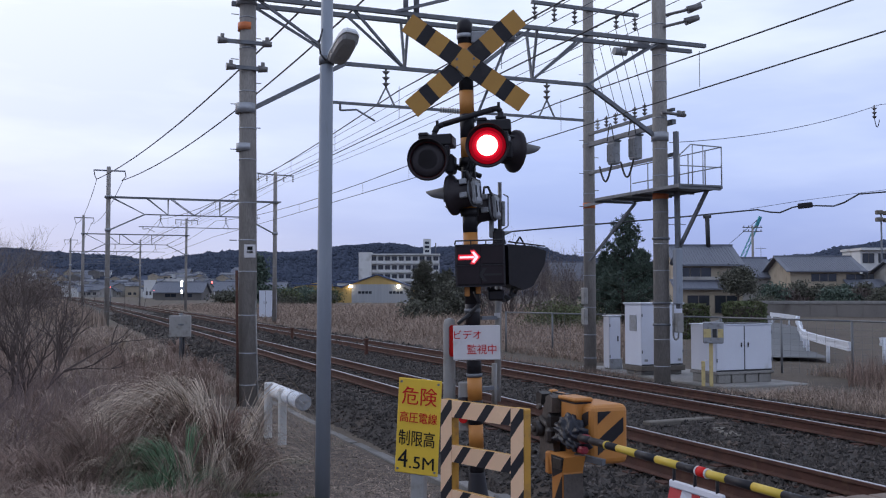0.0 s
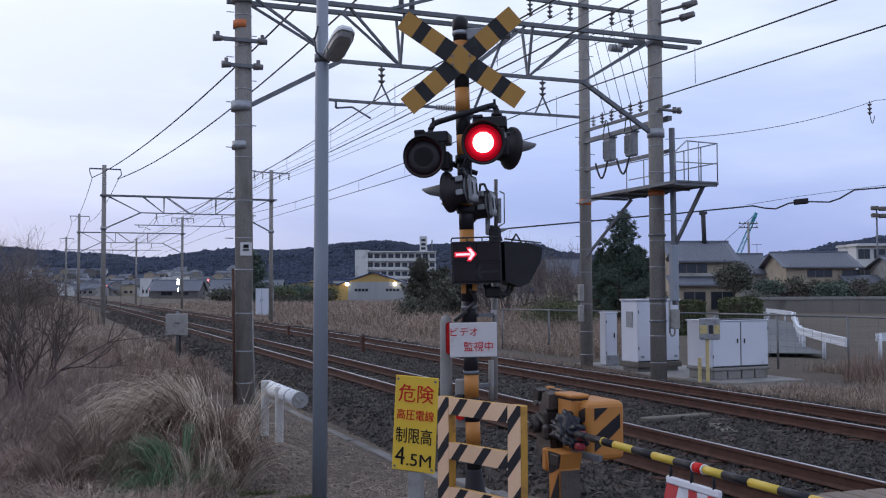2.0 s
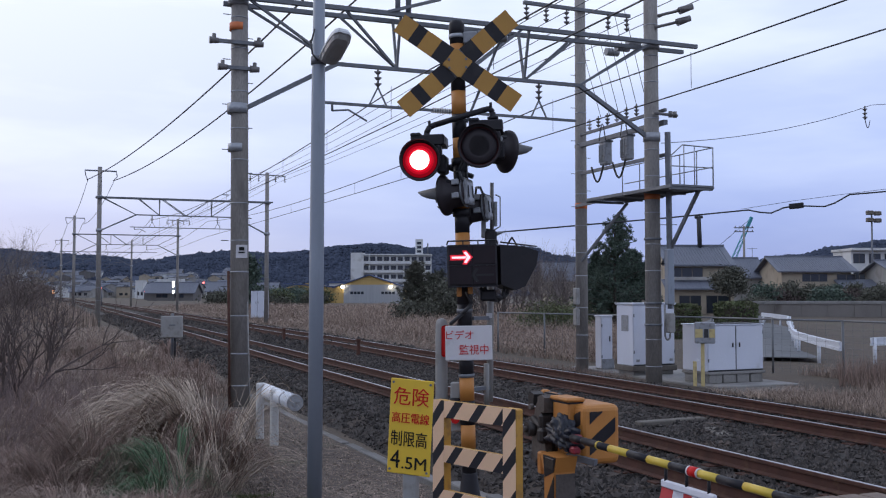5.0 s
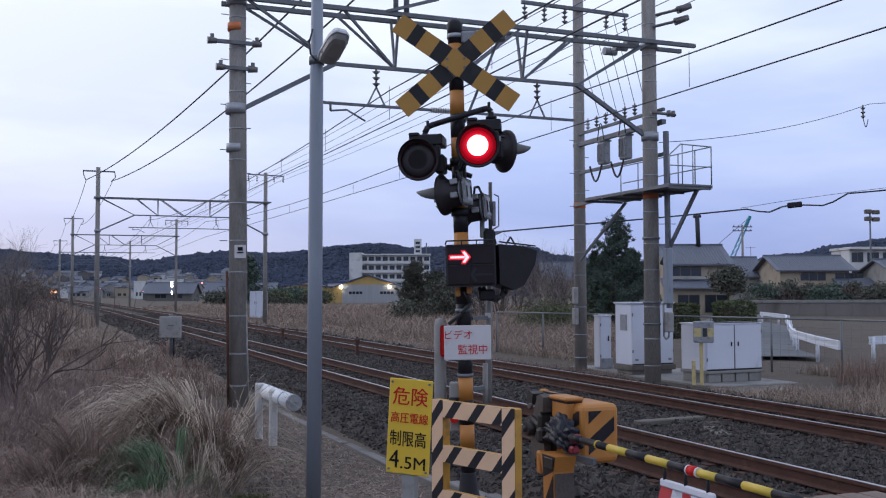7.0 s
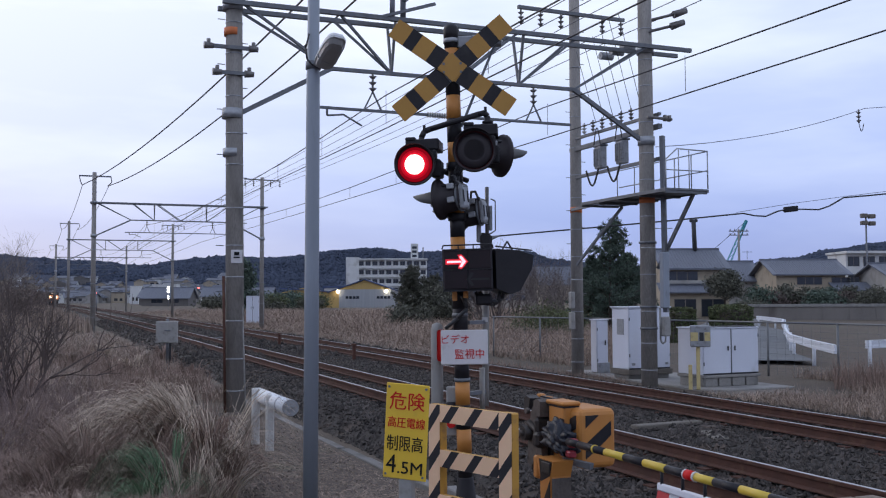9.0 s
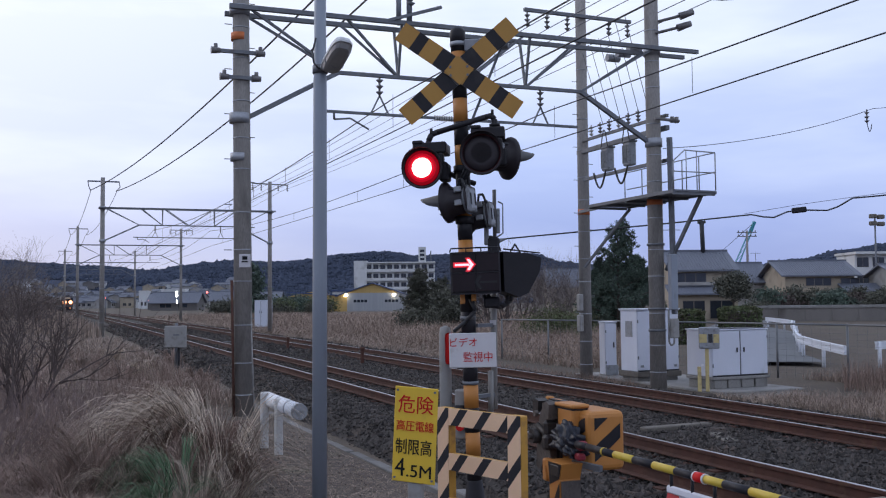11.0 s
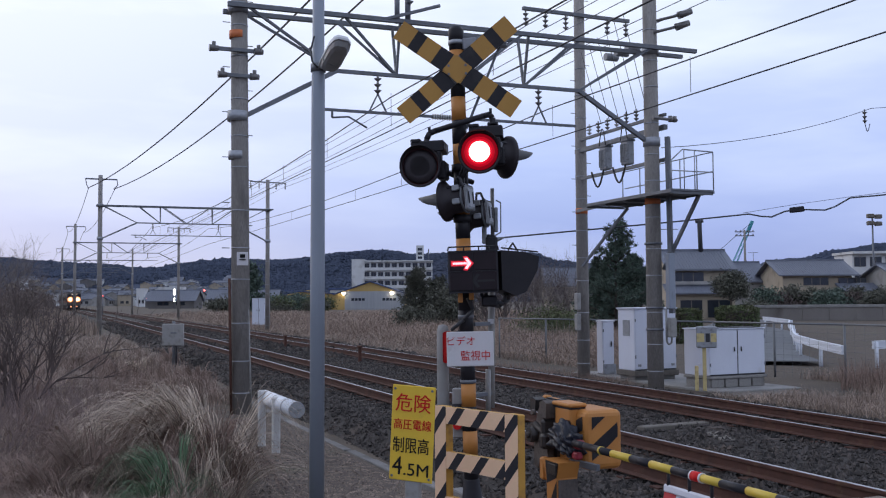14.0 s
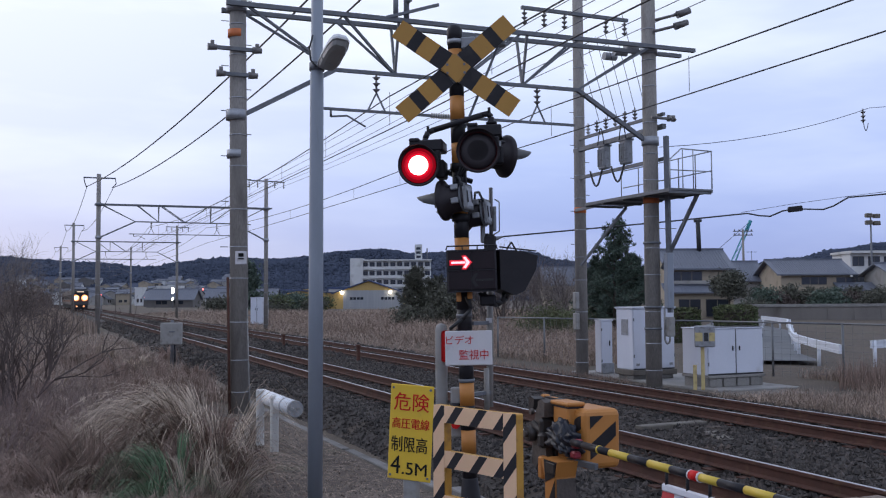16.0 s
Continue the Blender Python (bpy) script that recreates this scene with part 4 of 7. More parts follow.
def arrow(m, y, grow):
    bm = B()
    g = grow
    prism(bm, [(-0.085 - g, -0.0085 - g), (0.055, -0.0085 - g), (0.055, 0.0085 + g), (-0.085 - g, 0.0085 + g)], y, y + 0.003, m)
    for sg in (-1, 1):
        prism(bm, [(0.034 - g, sg * 0.050 + sg * g), (0.058, sg * (0.055 + g)), (0.098 + g * 1.4, 0), (0.066 - g, 0)], y, y + 0.003, m)
    return bm


part("lit_arrow", arrow(pose(-0.022, 0, 2.172) @ Matrix.Scale(0.80, 4), -0.2720 / 0.80, 0.002), M_ARROW, disp, "glowing red arrow pointing right")
# wider outline behind the arrow, its halo put in as shape
part("lit_arrow_rim", arrow(pose(-0.022, 0, 2.172) @ Matrix.Scale(0.80, 4), -0.2695 / 0.80, 0.018), M_ARROWHALO, disp)
part("unlit_arrow", arrow(pose(0.155, 0, 2.03, 0, 180, 0), -0.2680, 0.0), M_ARROWOFF, disp, "unlit arrow pointing left")
bm = B()
tube(bm, [(-0.13, -0.26, 2.275), (-0.12, -0.25, 2.305), (0.27, -0.25, 2.305), (0.28, -0.2, 2.275)], 0.006)
for x in (0.0, 0.12, 0.2):
    rod(bm, (x, -0.25, 2.27), (x, -0.25, 2.305), 0.005)
part("guard_wire", bm, M_BLACK, disp)
bm = B()
prism(bm, [(0.0, 1.95), (0.0, 2.27), (0.20, 2.25), (0.32, 2.21), (0.30, 2.10), (0.20, 1.93), (0.12, 1.90)], -0.10, 0.22, pose(0.275, -0.12, 0, 0, 0, 14))
part("side_display", bm, M_BLACK, sig, "black side display with a long visor")
bm = B()
tube(bm, [(0.30, -0.2, 2.29), (0.60, -0.12, 2.25)], 0.006)
tube(bm, [(0.36, -0.15, 2.27), (0.40, -0.12, 2.33), (0.44, -0.1, 2.26)], 0.008)
part("guard_wire", bm, M_BLACK, sig)
bm = B()
for pts in ([(0.13, -0.1, 1.93), (0.17, -0.1, 1.84), (0.27, -0.08, 1.82), (0.35, -0.05, 1.87), (0.37, -0.05, 1.95)], [(0.16, -0.1, 1.93), (0.21, -0.1, 1.86), (0.31, -0.08, 1.84), (0.33, -0.05, 1.93)], [(0.02, -0.08, 1.9), (0.06, -0.09, 1.80), (-0.02, -0.09, 1.72), (-0.12, -0.04, 1.64)]):
    part("hose", tube(B(), pts, 0.016, seg=7), M_WIRE, sig, "black looped cable hose")
bm.free()
bm = B()
box(bm, (-0.06, -0.17, 1.86), (-0.02, -0.09, 1.94), 0.006)
box(bm, (0.03, -0.17, 1.88), (0.07, -0.09, 1.94), 0.006)
part("display_clamp", bm, M_YELLOW, sig, "yellow clamps under the display")
part("junction", box(B(), (0.13, -0.14, 1.82), (0.26, -0.02, 1.91), 0.015), M_BLACK, sig)
# board: video surveillance
board = part("notice_board", box(B(), (-0.185, -0.125, 1.345), (0.195, -0.113, 1.625), 0.006), M_SIGNWHITE, sig, "white board with red lettering", m=pose(0, 0, 0, 0, 0.8, 0))
lettering("ビデオ", 0.09, M_RED, board, pose(-0.068, -0.127, 1.552), fit=(0.22, 0.072))
lettering("監視中", 0.09, M_RED, board, pose(0.045, -0.127, 1.432), fit=(0.235, 0.08))
# grey posts behind, with alarm button and cabinet
gp = thing("grey_post", m=FACE @ pose(-0.24, 0.14, 0), label="round weathered grey post with a red emergency plate", category="post")
part("shaft", lathe(B(), [(0.052, 0.0), (0.05, 1.62), (0.04, 1.665), (0.0, 1.68)], 20), M_GREYPOST, gp)
part("red_plate", box(B(), (0.0, -0.062, 1.36), (0.075, -0.05, 1.62), 0.02, seg=2), M_RED, gp, "red emergency button plate")
part("button_box", box(B(), (0.075, -0.10, 0.75), (0.19, 0.0, 1.15), 0.01), M_GREYPOST, gp, "pale grey box with a red button")
part("button", rod(B(), (0.115, -0.16, 0.86), (0.115, -0.09, 0.86), 0.036, seg=14), M_RED, gp)
part("button_hood", lathe(B(), [(0.03, 0.0), (0.05, 0.0), (0.05, 0.09), (0.03, 0.10)], 14, m=pose(0.115, -0.10, 0.93)), M_BLACK, gp)
part("cable", tube(B(), [(0.06, -0.05, 1.5), (0.13, -0.06, 1.62), (0.2, -0.05, 1.66)], 0.012), M_WIRE, gp)
mp = thing("antenna_mast", m=FACE @ pose(0.155, 0.2, 0), label="slim grey mast with grey box and stub antenna", category="mast")
part("shaft", rod(B(), (0.008, 0, 0.98), (0.02, 0, 2.40), 0.028, seg=12), M_GREYPOST, mp)
for z in (1.10, 1.68):
    part("bracket", bar(B(), (0.01, 0.0, z), (-0.14, -0.19, z), 0.04, 0.03), M_STEEL, mp)
part("antenna", rod(B(), (0.03, 0, 2.38), (0.03, 0, 2.82), 0.017, seg=10), M_INSUL, mp)
bm = B()
box(bm, (-0.03, -0.05, 2.28), (0.07, 0.05, 2.42), 0.02)
part("head_box", bm, M_BLACK, mp)
bm = B()
tube(bm, [(0.05, 0, 2.42), (0.10, 0, 2.45), (0.10, 0, 2.7), (0.06, 0, 2.72)], 0.006)
box(bm, (-0.06, -0.02, 2.35), (-0.02, 0.02, 2.62), 0.01)
box(bm, (0.045, -0.02, 2.45), (0.075, 0.02, 2.66), 0.006)
part("receiver", bm, M_GREYBOX, mp)
part("tag", box(B(), (-0.02, -0.04, 1.68), (0.03, -0.034, 1.72)), M_SIGNWHITE, mp)
part("clamp_post", rod(B(), (-0.02, -0.05, 0.95), (-0.02, -0.05, 1.3), 0.024, seg=10), M_GREYPOST, mp)

# yellow height-limit sign on a grey post
sg = thing("height_limit_sign", m=pose(2.166, 6.072, -0.065, 0, 0, -44), label="yellow warning sign with red and black lettering on a grey post", category="warning sign")
sb = part("board", box(B(), (-0.145, -0.008, 0.66), (0.145, 0.0, 1.275), 0.004), M_SIGNYEL, sg, m=pose(0, 0, 0, 0, 3.0, 0) @ Matrix.Diagonal((1.05, 1, 1, 1)))
lettering("危険", 0.12, M_RED, sb, pose(0.0, -0.010, 1.163), fit=(0.236, 0.115))
lettering("高圧電線", 0.07, M_RED, sb, pose(0.0, -0.010, 1.024), fit=(0.25, 0.068))
lettering("制限高", 0.09, M_INK, sb, pose(-0.005, -0.010, 0.89), fit=(0.242, 0.10))
lettering("4", 0.16, M_INK, sb, pose(-0.092, -0.010, 0.755), fit=(0.066, 0.115))
lettering(".5M", 0.12, M_INK, sb, pose(0.036, -0.010, 0.735), fit=(0.165, 0.078))
for x in (-0.125, 0.125):
    for zz in (0.685, 1.25):
        part("screw", rod(B(), (x, -0.014, zz), (x, -0.007, zz), 0.008, seg=8), M_STEEL, sb)
part("post", box(B(), (-0.012, 0.004, 0.0), (0.085, 0.07, 1.22), 0.01), M_GREYPOST, sg, "weathered grey square post")

# striped guard frame: right post nearer the road
G0, G1 = Vector((2.557, 6.545, 0)), Vector((2.828, 5.765, 0))
gd = thing("striped_guard", m=Matrix.Translation((G0 + G1) / 2 + Vector((0, 0, -0.08))) @ pose(0, 0, 0, 0, 0, math.degrees(math.atan2(G1.y - G0.y, G1.x - G0.x))),
           label="yellow steel guard frame with cream and black slanting stripes", category="guard frame")
W = (G1 - G0).length / 2
TP = (M_TAPE, M_TAPEBLACK)
for x0 in (-W, W - 0.12):
    part("post", box(B(), (x0, 0.0, 0.0), (x0 + 0.12, 0.07, 1.095), 0.008), M_FRAMEYEL, gd, "yellow channel post")
    striped(gd, x0 + 0.002, x0 + 0.118, 0.1, 1.096, -0.004, -0.0005, 0.235, 0.85, 0.03, TP, dark=0.36)
for z1 in (1.095, 0.785, 0.475):
    part("rail", box(B(), (-W + 0.121, 0.004, z1 - 0.118), (W - 0.121, 0.05, z1 - 0.001), 0.006), M_FRAMEYEL, gd)
    striped(gd, -W + 0.1205, W - 0.1205, z1 - 0.118, z1, -0.003, 0.0035, 0.235, 0.85, 0.10, TP, dark=0.35)

# barrier machine: case with cap, weights, wrapped pivot, pedestal
MS = pose(3.50, 6.06, -0.05, 0, 0, -90)  # x runs along the line towards the road, y away from the path
bmach = thing("barrier_machine", m=MS, label="yellow and black barrier machine on a pedestal with steel weights", category="barrier machine")
case = part("case", box(B(), (-0.42, 0.0, 0.61), (0.0, 0.30, 1.03), 0.045, seg=3), M_YELLOW, bmach, "yellow case with slanting black stripes")
END = pose(0, 0, 0, 0, 0, 90)
for poly in ([(0.046, 0.895), (0.046, 0.984), (0.15, 0.984), (0.15, 0.978), (0.10, 0.94)], [(0.254, 0.94), (0.254, 0.84), (0.20, 0.795), (0.11, 0.725), (0.046, 0.68), (0.046, 0.785), (0.11, 0.835)]):
    part("stripe", prism(B(), poly, -0.0035, -0.0005, END), M_BLACK, case)
part("stripe", prism(B(), [(-0.046, 0.89), (-0.046, 0.984), (-0.09, 0.97), (-0.24, 0.89), (-0.24, 0.80), (-0.14, 0.85)], -0.0035, -0.0005), M_BLACK, case)
part("cap", box(B(), (-0.37, -0.05, 0.89), (-0.135, 0.07, 1.04), 0.02, seg=2), M_YELLOW, bmach, "yellow cap box")
lid = part("cap_lid", box(B(), (-0.385, -0.065, 1.0405), (-0.12, 0.085, 1.07), 0.010), M_YELLOW, bmach)
part("lid_rim", box(B(), (-0.375, -0.055, 1.026), (-0.13, 0.075, 1.040), 0.003), M_BLACK, lid)
part("lug", box(B(), (-0.66, 0.0, 1.03), (-0.595, 0.06, 1.085), 0.012), M_YELLOW, bmach)
part("lug", box(B(), (-0.54, 0.01, 1.04), (-0.44, 0.05, 1.075), 0.010), M_YELLOW, bmach)
part("crossbar", bar(B(), (-0.60, 0.03, 1.05), (-0.37, 0.03, 1.05), 0.045, 0.045), M_BLACK, bmach)
M_OLDSTEEL = mat("worn_brown_steel", (0.115, 0.095, 0.085), (0.05, 0.040, 0.036), 9, 0.65, 0.3, bump=0.4, fine=50, stain=(0.19, 0.15, 0.125), spots=11, cover=0.4)
M_GREASE = mat("greasy_dark_steel", (0.04, 0.034, 0.033), (0.02, 0.018, 0.019), 12, 0.5, 0.3, bump=0.3, fine=60, stain=(0.10, 0.075, 0.06), spots=12, cover=0.38)
PLATES = (([(-0.73, 0.60), (-0.46, 0.57), (-0.44, 0.97), (-0.49, 1.03), (-0.67, 1.045), (-0.735, 0.98)], -0.05, 0.0, M_GREASE, "dark greasy counterweight plate"),
          ([(-0.71, 0.55), (-0.64, 0.53), (-0.60, 0.59), (-0.55, 0.53), (-0.49, 0.55), (-0.47, 0.64), (-0.50, 0.80), (-0.55, 0.95), (-0.59, 1.0), (-0.63, 0.96), (-0.69, 0.80)], -0.12, -0.065, M_OLDSTEEL, "worn brown counterweight plate with a peaked top"),
          ([(-0.735, 0.94), (-0.66, 0.96), (-0.64, 1.04), (-0.70, 1.055), (-0.74, 1.02)], -0.13, -0.04, M_GREASE, "dark hook plate"),
          ([(-0.56, 0.93), (-0.46, 0.92), (-0.45, 1.03), (-0.50, 1.05), (-0.56, 1.03)], -0.14, -0.05, M_OLDSTEEL, "worn clamp plate"))
for poly, y0, y1, mm, lab in PLATES:
    part("weight", prism(B(), [(0.05 + x * 0.96, 0.02 + z) for x, z in poly], y0 + 0.03, y1 + 0.03), mm, bmach, lab)
part("weight_hub", rod(B(), (-0.59, -0.15, 0.80), (-0.59, -0.04, 0.80), 0.055, seg=16), M_GREASE, bmach)
part("weight_bolt", rod(B(), (-0.59, -0.18, 0.80), (-0.59, -0.14, 0.80), 0.024, seg=6), M_OLDSTEEL, bmach)
part("weight_bolt", rod(B(), (-0.52, -0.16, 0.975), (-0.52, -0.13, 0.975), 0.022, seg=6), M_OLDSTEEL, bmach)
part("weight_bolt", rod(B(), (-0.645, -0.15, 0.62), (-0.645, -0.11, 0.62), 0.020, seg=6), M_GREASE, bmach)
part("crank", box(B(), (-0.46, -0.13, 0.80), (-0.40, -0.01, 0.93), 0.02), M_GREASE, bmach)
part("crank", box(B(), (-0.44, -0.15, 0.72), (-0.36, -0.03, 0.83), 0.02), M_GREASE, bmach)
part("crank_rod", rod(B(), (-0.58, -0.10, 0.88), (-0.38, -0.09, 0.80), 0.025, seg=10), M_GREASE, bmach)
# pivot wrapped in dark cloth
bm = B()
bmesh.ops.create_icosphere(bm, subdivisions=5, radius=1.0)
for v in bm.verts:
    c = v.co.copy()
    fold = abs(noise.noise((c.x * 2.2 + 3, c.y * 2.2, c.z * 2.2)))
    crease = abs(noise.noise((c.x * 5, c.y * 5 + 1, c.z * 5)))
    k = 0.80 + 0.85 * fold + 0.26 * crease
    peak = 0.06 * math.exp(-((c.x + 0.1) / 0.25) ** 2) * max(0.0, c.z) ** 2
    z = 0.10 * c.z * k + peak
    v.co = Vector((-0.10 + 0.185 * c.x * k, -0.10 + 0.085 * c.y * k, 0.80 - 0.045 * c.x + max(z, -0.055 + 0.02 * crease)))
part("pivot_wrap", bm, mat("dark_blue_wrap", (0.010, 0.012, 0.022), (0.005, 0.006, 0.011), 16, 0.38, bump=0.5, fine=60, spec=0.35), bmach, "dark blue crumpled sheet wrapped round the pivot", smooth=True)
part("pivot", rod(B(), (-0.10, -0.17, 0.82), (-0.10, 0.1, 0.82), 0.045, seg=16), M_BLACK, bmach)
part("reflector", box(B(), (0.09, -0.16, 0.79), (0.15, -0.09, 0.85), 0.012), M_REFLECT, bmach, "red reflector")
part("reflector", box(B(), (0.05, -0.15, 0.715), (0.12, -0.09, 0.765), 0.012), M_REFLECT, bmach, "red reflector")
part("link", bar(B(), (-0.05, -0.1, 0.68), (0.16, 0.0, 0.66), 0.04, 0.04), M_STEEL, bmach)
pd = part("pedestal", prism(B(), [(-0.13, 0.0), (0.02, 0.0), (0.01, 0.58), (0.05, 0.69), (-0.20, 0.69), (-0.14, 0.55)], -0.24, -0.08), M_YELLOW, bmach, "yellow and black pedestal")
for lo in (-0.60, -0.34, -0.08):
    p = [(-0.125, 0.01), (0.015, 0.01), (0.005, 0.57), (-0.125, 0.54)]
    p = clip_poly(p, 1, -0.62, lo + 0.13)
    p = clip_poly(p, -1, 0.62, -lo)
    if len(p) > 2:
        part("stripe", prism(B(), p, -0.2435, -0.2405), M_BLACK, pd)
part("stripe", prism(B(), [(-0.235, 0.02), (-0.085, 0.02), (-0.085, 0.57), (-0.235, 0.57)], -0.025, -0.0205, END), M_OLDSTEEL, pd, "rusty side plate")
part("stripe", prism(B(), [(-0.13, 0.53), (0.005, 0.585), (0.035, 0.685), (-0.15, 0.685)], -0.2435, -0.2405), M_BLACK, pd)
part("door_plate", box(B(), (-0.10, -0.256, 0.60), (0.02, -0.244, 0.675), 0.004), M_GREASE, bmach)
part("flap", box(B(), (-0.33, -0.20, 0.52), (-0.26, -0.14, 0.68), 0.012), M_YELLOW, bmach)
part("base_block", box(B(), (-0.40, -0.35, -0.12), (0.15, 0.15, 0.0), 0.02), M_SLAB, bmach)

# barrier pole, lowered across the road, with its hung flag
bar_ob = thing("barrier_pole", m=pose(3.345, 6.0, 0.78), label="lowered black and yellow barrier pole across the road", category="barrier pole")
YELL = mat("pole_yellow", (0.60, 0.42, 0.05), (0.53, 0.37, 0.045), 5, 0.45, stain=(0.3, 0.22, 0.06), spots=9, cover=0.32)


def pole_band(s0, s1, mm, r=None, label=""):
    r0 = 0.025 - 0.0012 * (6.0 - s0)
    r1 = 0.025 - 0.0012 * (6.0 - s1)
    part("pole_band", rod(B(), (-0.008 * (6 - s0), s0 - 6.0, 0), (-0.008 * (6 - s1), s1 - 6.0, 0), r or r0, r or r1, seg=16), mm, bar_ob, label)


s = 5.95
pole_band(5.95, 5.80, M_BLACK)
pole_band(5.80, 5.455, M_BLACK)
pole_band(5.60, 5.585, YELL, 0.0285)
s = 5.455
while s > 0.0:
    pole_band(s, s - 0.225, YELL)
    pole_band(s - 0.225, s - 0.44, M_BLACK)
    s -= 0.44
for s in (4.60, 2.4):
    pole_band(s, s - 0.075, M_RED, 0.0285, "red reflective ring")
    pole_band(s + 0.012, s, M_SIGNWHITE, 0.029)
    pole_band(s - 0.075, s - 0.087, M_SIGNWHITE, 0.029)
flag = thing("barrier_flag", m=pose(3.335, 4.64, -0.010), label="red and white striped flag hung under the pole", category="flag")
M_FLAGRED = mat("flag_red", (0.52, 0.045, 0.05), (0.45, 0.035, 0.04), 6, 0.6)
M_FLAGWHITE = mat("flag_white", (0.66, 0.66, 0.72), (0.60, 0.60, 0.66), 6, 0.6)
part("hem", box(B(), (-0.012, -0.26, 0.655), (0.012, 0.24, 0.70), 0.008), M_FLAGWHITE, flag)
for i in range(5):
    y = 0.235 - i * 0.098
    bm = B()
    vs = []
    for j in range(5):
        z = 0.655 - 0.28 * j / 4
        for q in (0, 1):
            yy = y - q * 0.098 + 0.05 * j / 4
            vs.append([bm.verts.new((0.012 * math.sin(yy * 14 + j) + dx, yy, z)) for dx in (-0.002, 0.002)])
    for j in range(4):
        a, b, c, d = vs[2 * j], vs[2 * j + 1], vs[2 * j + 3], vs[2 * j + 2]
        for q in (0, 1):
            bm.faces.new((a[q], b[q], c[q], d[q]))
        bm.faces.new((a[0], a[1], d[1], d[0]))
        bm.faces.new((b[0], b[1], c[1], c[0]))
    part("stripe", bm, M_FLAGWHITE if i % 2 else M_FLAGRED, flag)
for y in (0.2, 0.0, -0.2):
    part("tie", rod(B(), (0, y, 0.69), (0, y, 0.775), 0.010, seg=8), M_BLACK, flag)

# street lamp on a steel post
sl = thing("street_lamp", m=pose(2.52, 9.72, -0.40, 0, 0.25, 0), label="slim blue-grey steel street lamp, unlit, on the path", category="street lamp")
part("post", lathe(B(), [(0.075, 0.0), (0.073, 2.5), (0.068, 4.45), (0.062, 4.5), (0.058, 6.2), (0.0, 6.22)], 24), M_LAMPPOST, sl)
HEAD = pose(0.069, -0.107, 4.518, 0, 0, -89.0) @ pose(0, 0, 0, 0, -15.9, 0) @ pose(0, 0, 0, -8.9, 0, 0)
OUTLINE = ((-0.05, 0.05), (0.0, 0.095), (0.12, 0.108), (0.42, 0.104), (0.53, 0.085), (0.575, 0.05))


def head_shell(levels):
    """A long tray: its outline at several heights, each drawn in by a share."""
    bm = B()
    rows = []
    for zz, k in levels:
        edge = [(0.26 + (x - 0.26) * k, w * k) for x, w in OUTLINE] + [(0.26 + (x - 0.26) * k, -w * k) for x, w in OUTLINE[::-1]]
        rows.append([bm.verts.new((x, y, zz)) for x, y in edge])
    for a, b in zip(rows, rows[1:]):
        for i in range(len(a)):
            bm.faces.new((a[i], a[(i + 1) % len(a)], b[(i + 1) % len(a)], b[i]))
    bm.faces.new(rows[0])
    bm.faces.new(rows[-1])
    return bm


head = part("lamp_head", head_shell(((0.0, 1.0), (0.022, 1.0), (0.07, 0.88), (0.10, 0.62))), M_LAMPHEAD, sl, "pale grey lamp head", m=HEAD)
part("lamp_cover", head_shell(((-0.05, 0.55), (-0.038, 0.80), (-0.002, 0.93))), M_LAMPGLASS, head, "dull translucent lamp cover")
part("clip", tube(B(), [(0.14, 0.11, 0.01), (0.15, 0.09, -0.035), (0.17, 0.0, -0.055), (0.19, -0.09, -0.035), (0.20, -0.11, 0.01)], 0.005), M_BAND, head)
part("head_arm", rod(B(), (0.0, 0.0, 4.53), (0.087, -0.107, 4.548), 0.03, seg=10), M_LAMPPOST, sl)
part("head_cable", tube(B(), [(-0.06, -0.06, 4.85), (-0.10, -0.08, 4.7), (-0.09, -0.1, 4.58), (-0.03, -0.1, 4.52)], 0.010), M_WIRE, sl)
part("head_clamp", rod(B(), (0, 0, 4.50), (0, 0, 4.58), 0.078, seg=20), M_STEEL, sl)

# white pipe on two posts beside the path
M_PALEPOST = mat("pale_painted_post", (0.52, 0.51, 0.50), (0.42, 0.41, 0.40), 5, 0.8, bump=0.2, stain=(0.26, 0.23, 0.20), spots=7, cover=0.36)
wp = thing("pipe_barrier", m=pose(3.14, 14.3, -0.46), label="white steel pipe resting on two pale concrete posts", category="pipe barrier")
part("pipe", rod(B(), (0.0, 1.0, 0.73), (0.03, -0.98, 0.73), 0.108, seg=24), M_WHITEPIPE, wp)
part("pipe_cap", rod(B(), (0.03, -0.98, 0.73), (0.03, -1.03, 0.73), 0.114, 0.110, seg=24), M_GREYBOX, wp, "grey end cap")
for y in (0.1, -0.55):
    part("pipe_band", rod(B(), (0.015, y, 0.73), (0.015, y + 0.03, 0.73), 0.111, seg=24), M_BAND, wp)
for x, y, h in ((-0.10, 0.72, 0.86), (-0.055, -0.08, 0.83)):
    part("post", box(B(), (x - 0.055, y - 0.06, -0.06), (x + 0.055, y + 0.06, h), 0.02), M_PALEPOST, wp, "pale square post")
# grey relay box on a post beside the far part of the path
rb = thing("relay_box", m=pose(3.66, 31.9, -0.45, 0, 0, -14), label="pale grey relay box on a steel post in the grass", category="relay box")
part("post", rod(B(), (0, 0.1, 0), (0, 0.1, 1.58), 0.05), M_STEEL, rb)
part("box", box(B(), (-0.33, -0.14, 0.82), (0.33, 0.05, 1.5), 0.02), M_GREYPOST, rb)
part("door", box(B(), (-0.30, -0.15, 0.85), (0.02, -0.139, 1.47), 0.004), M_GREYPOST, rb)
part("latch", box(B(), (-0.06, -0.17, 1.2), (0.12, -0.15, 1.24), 0.004), M_STEEL, rb)
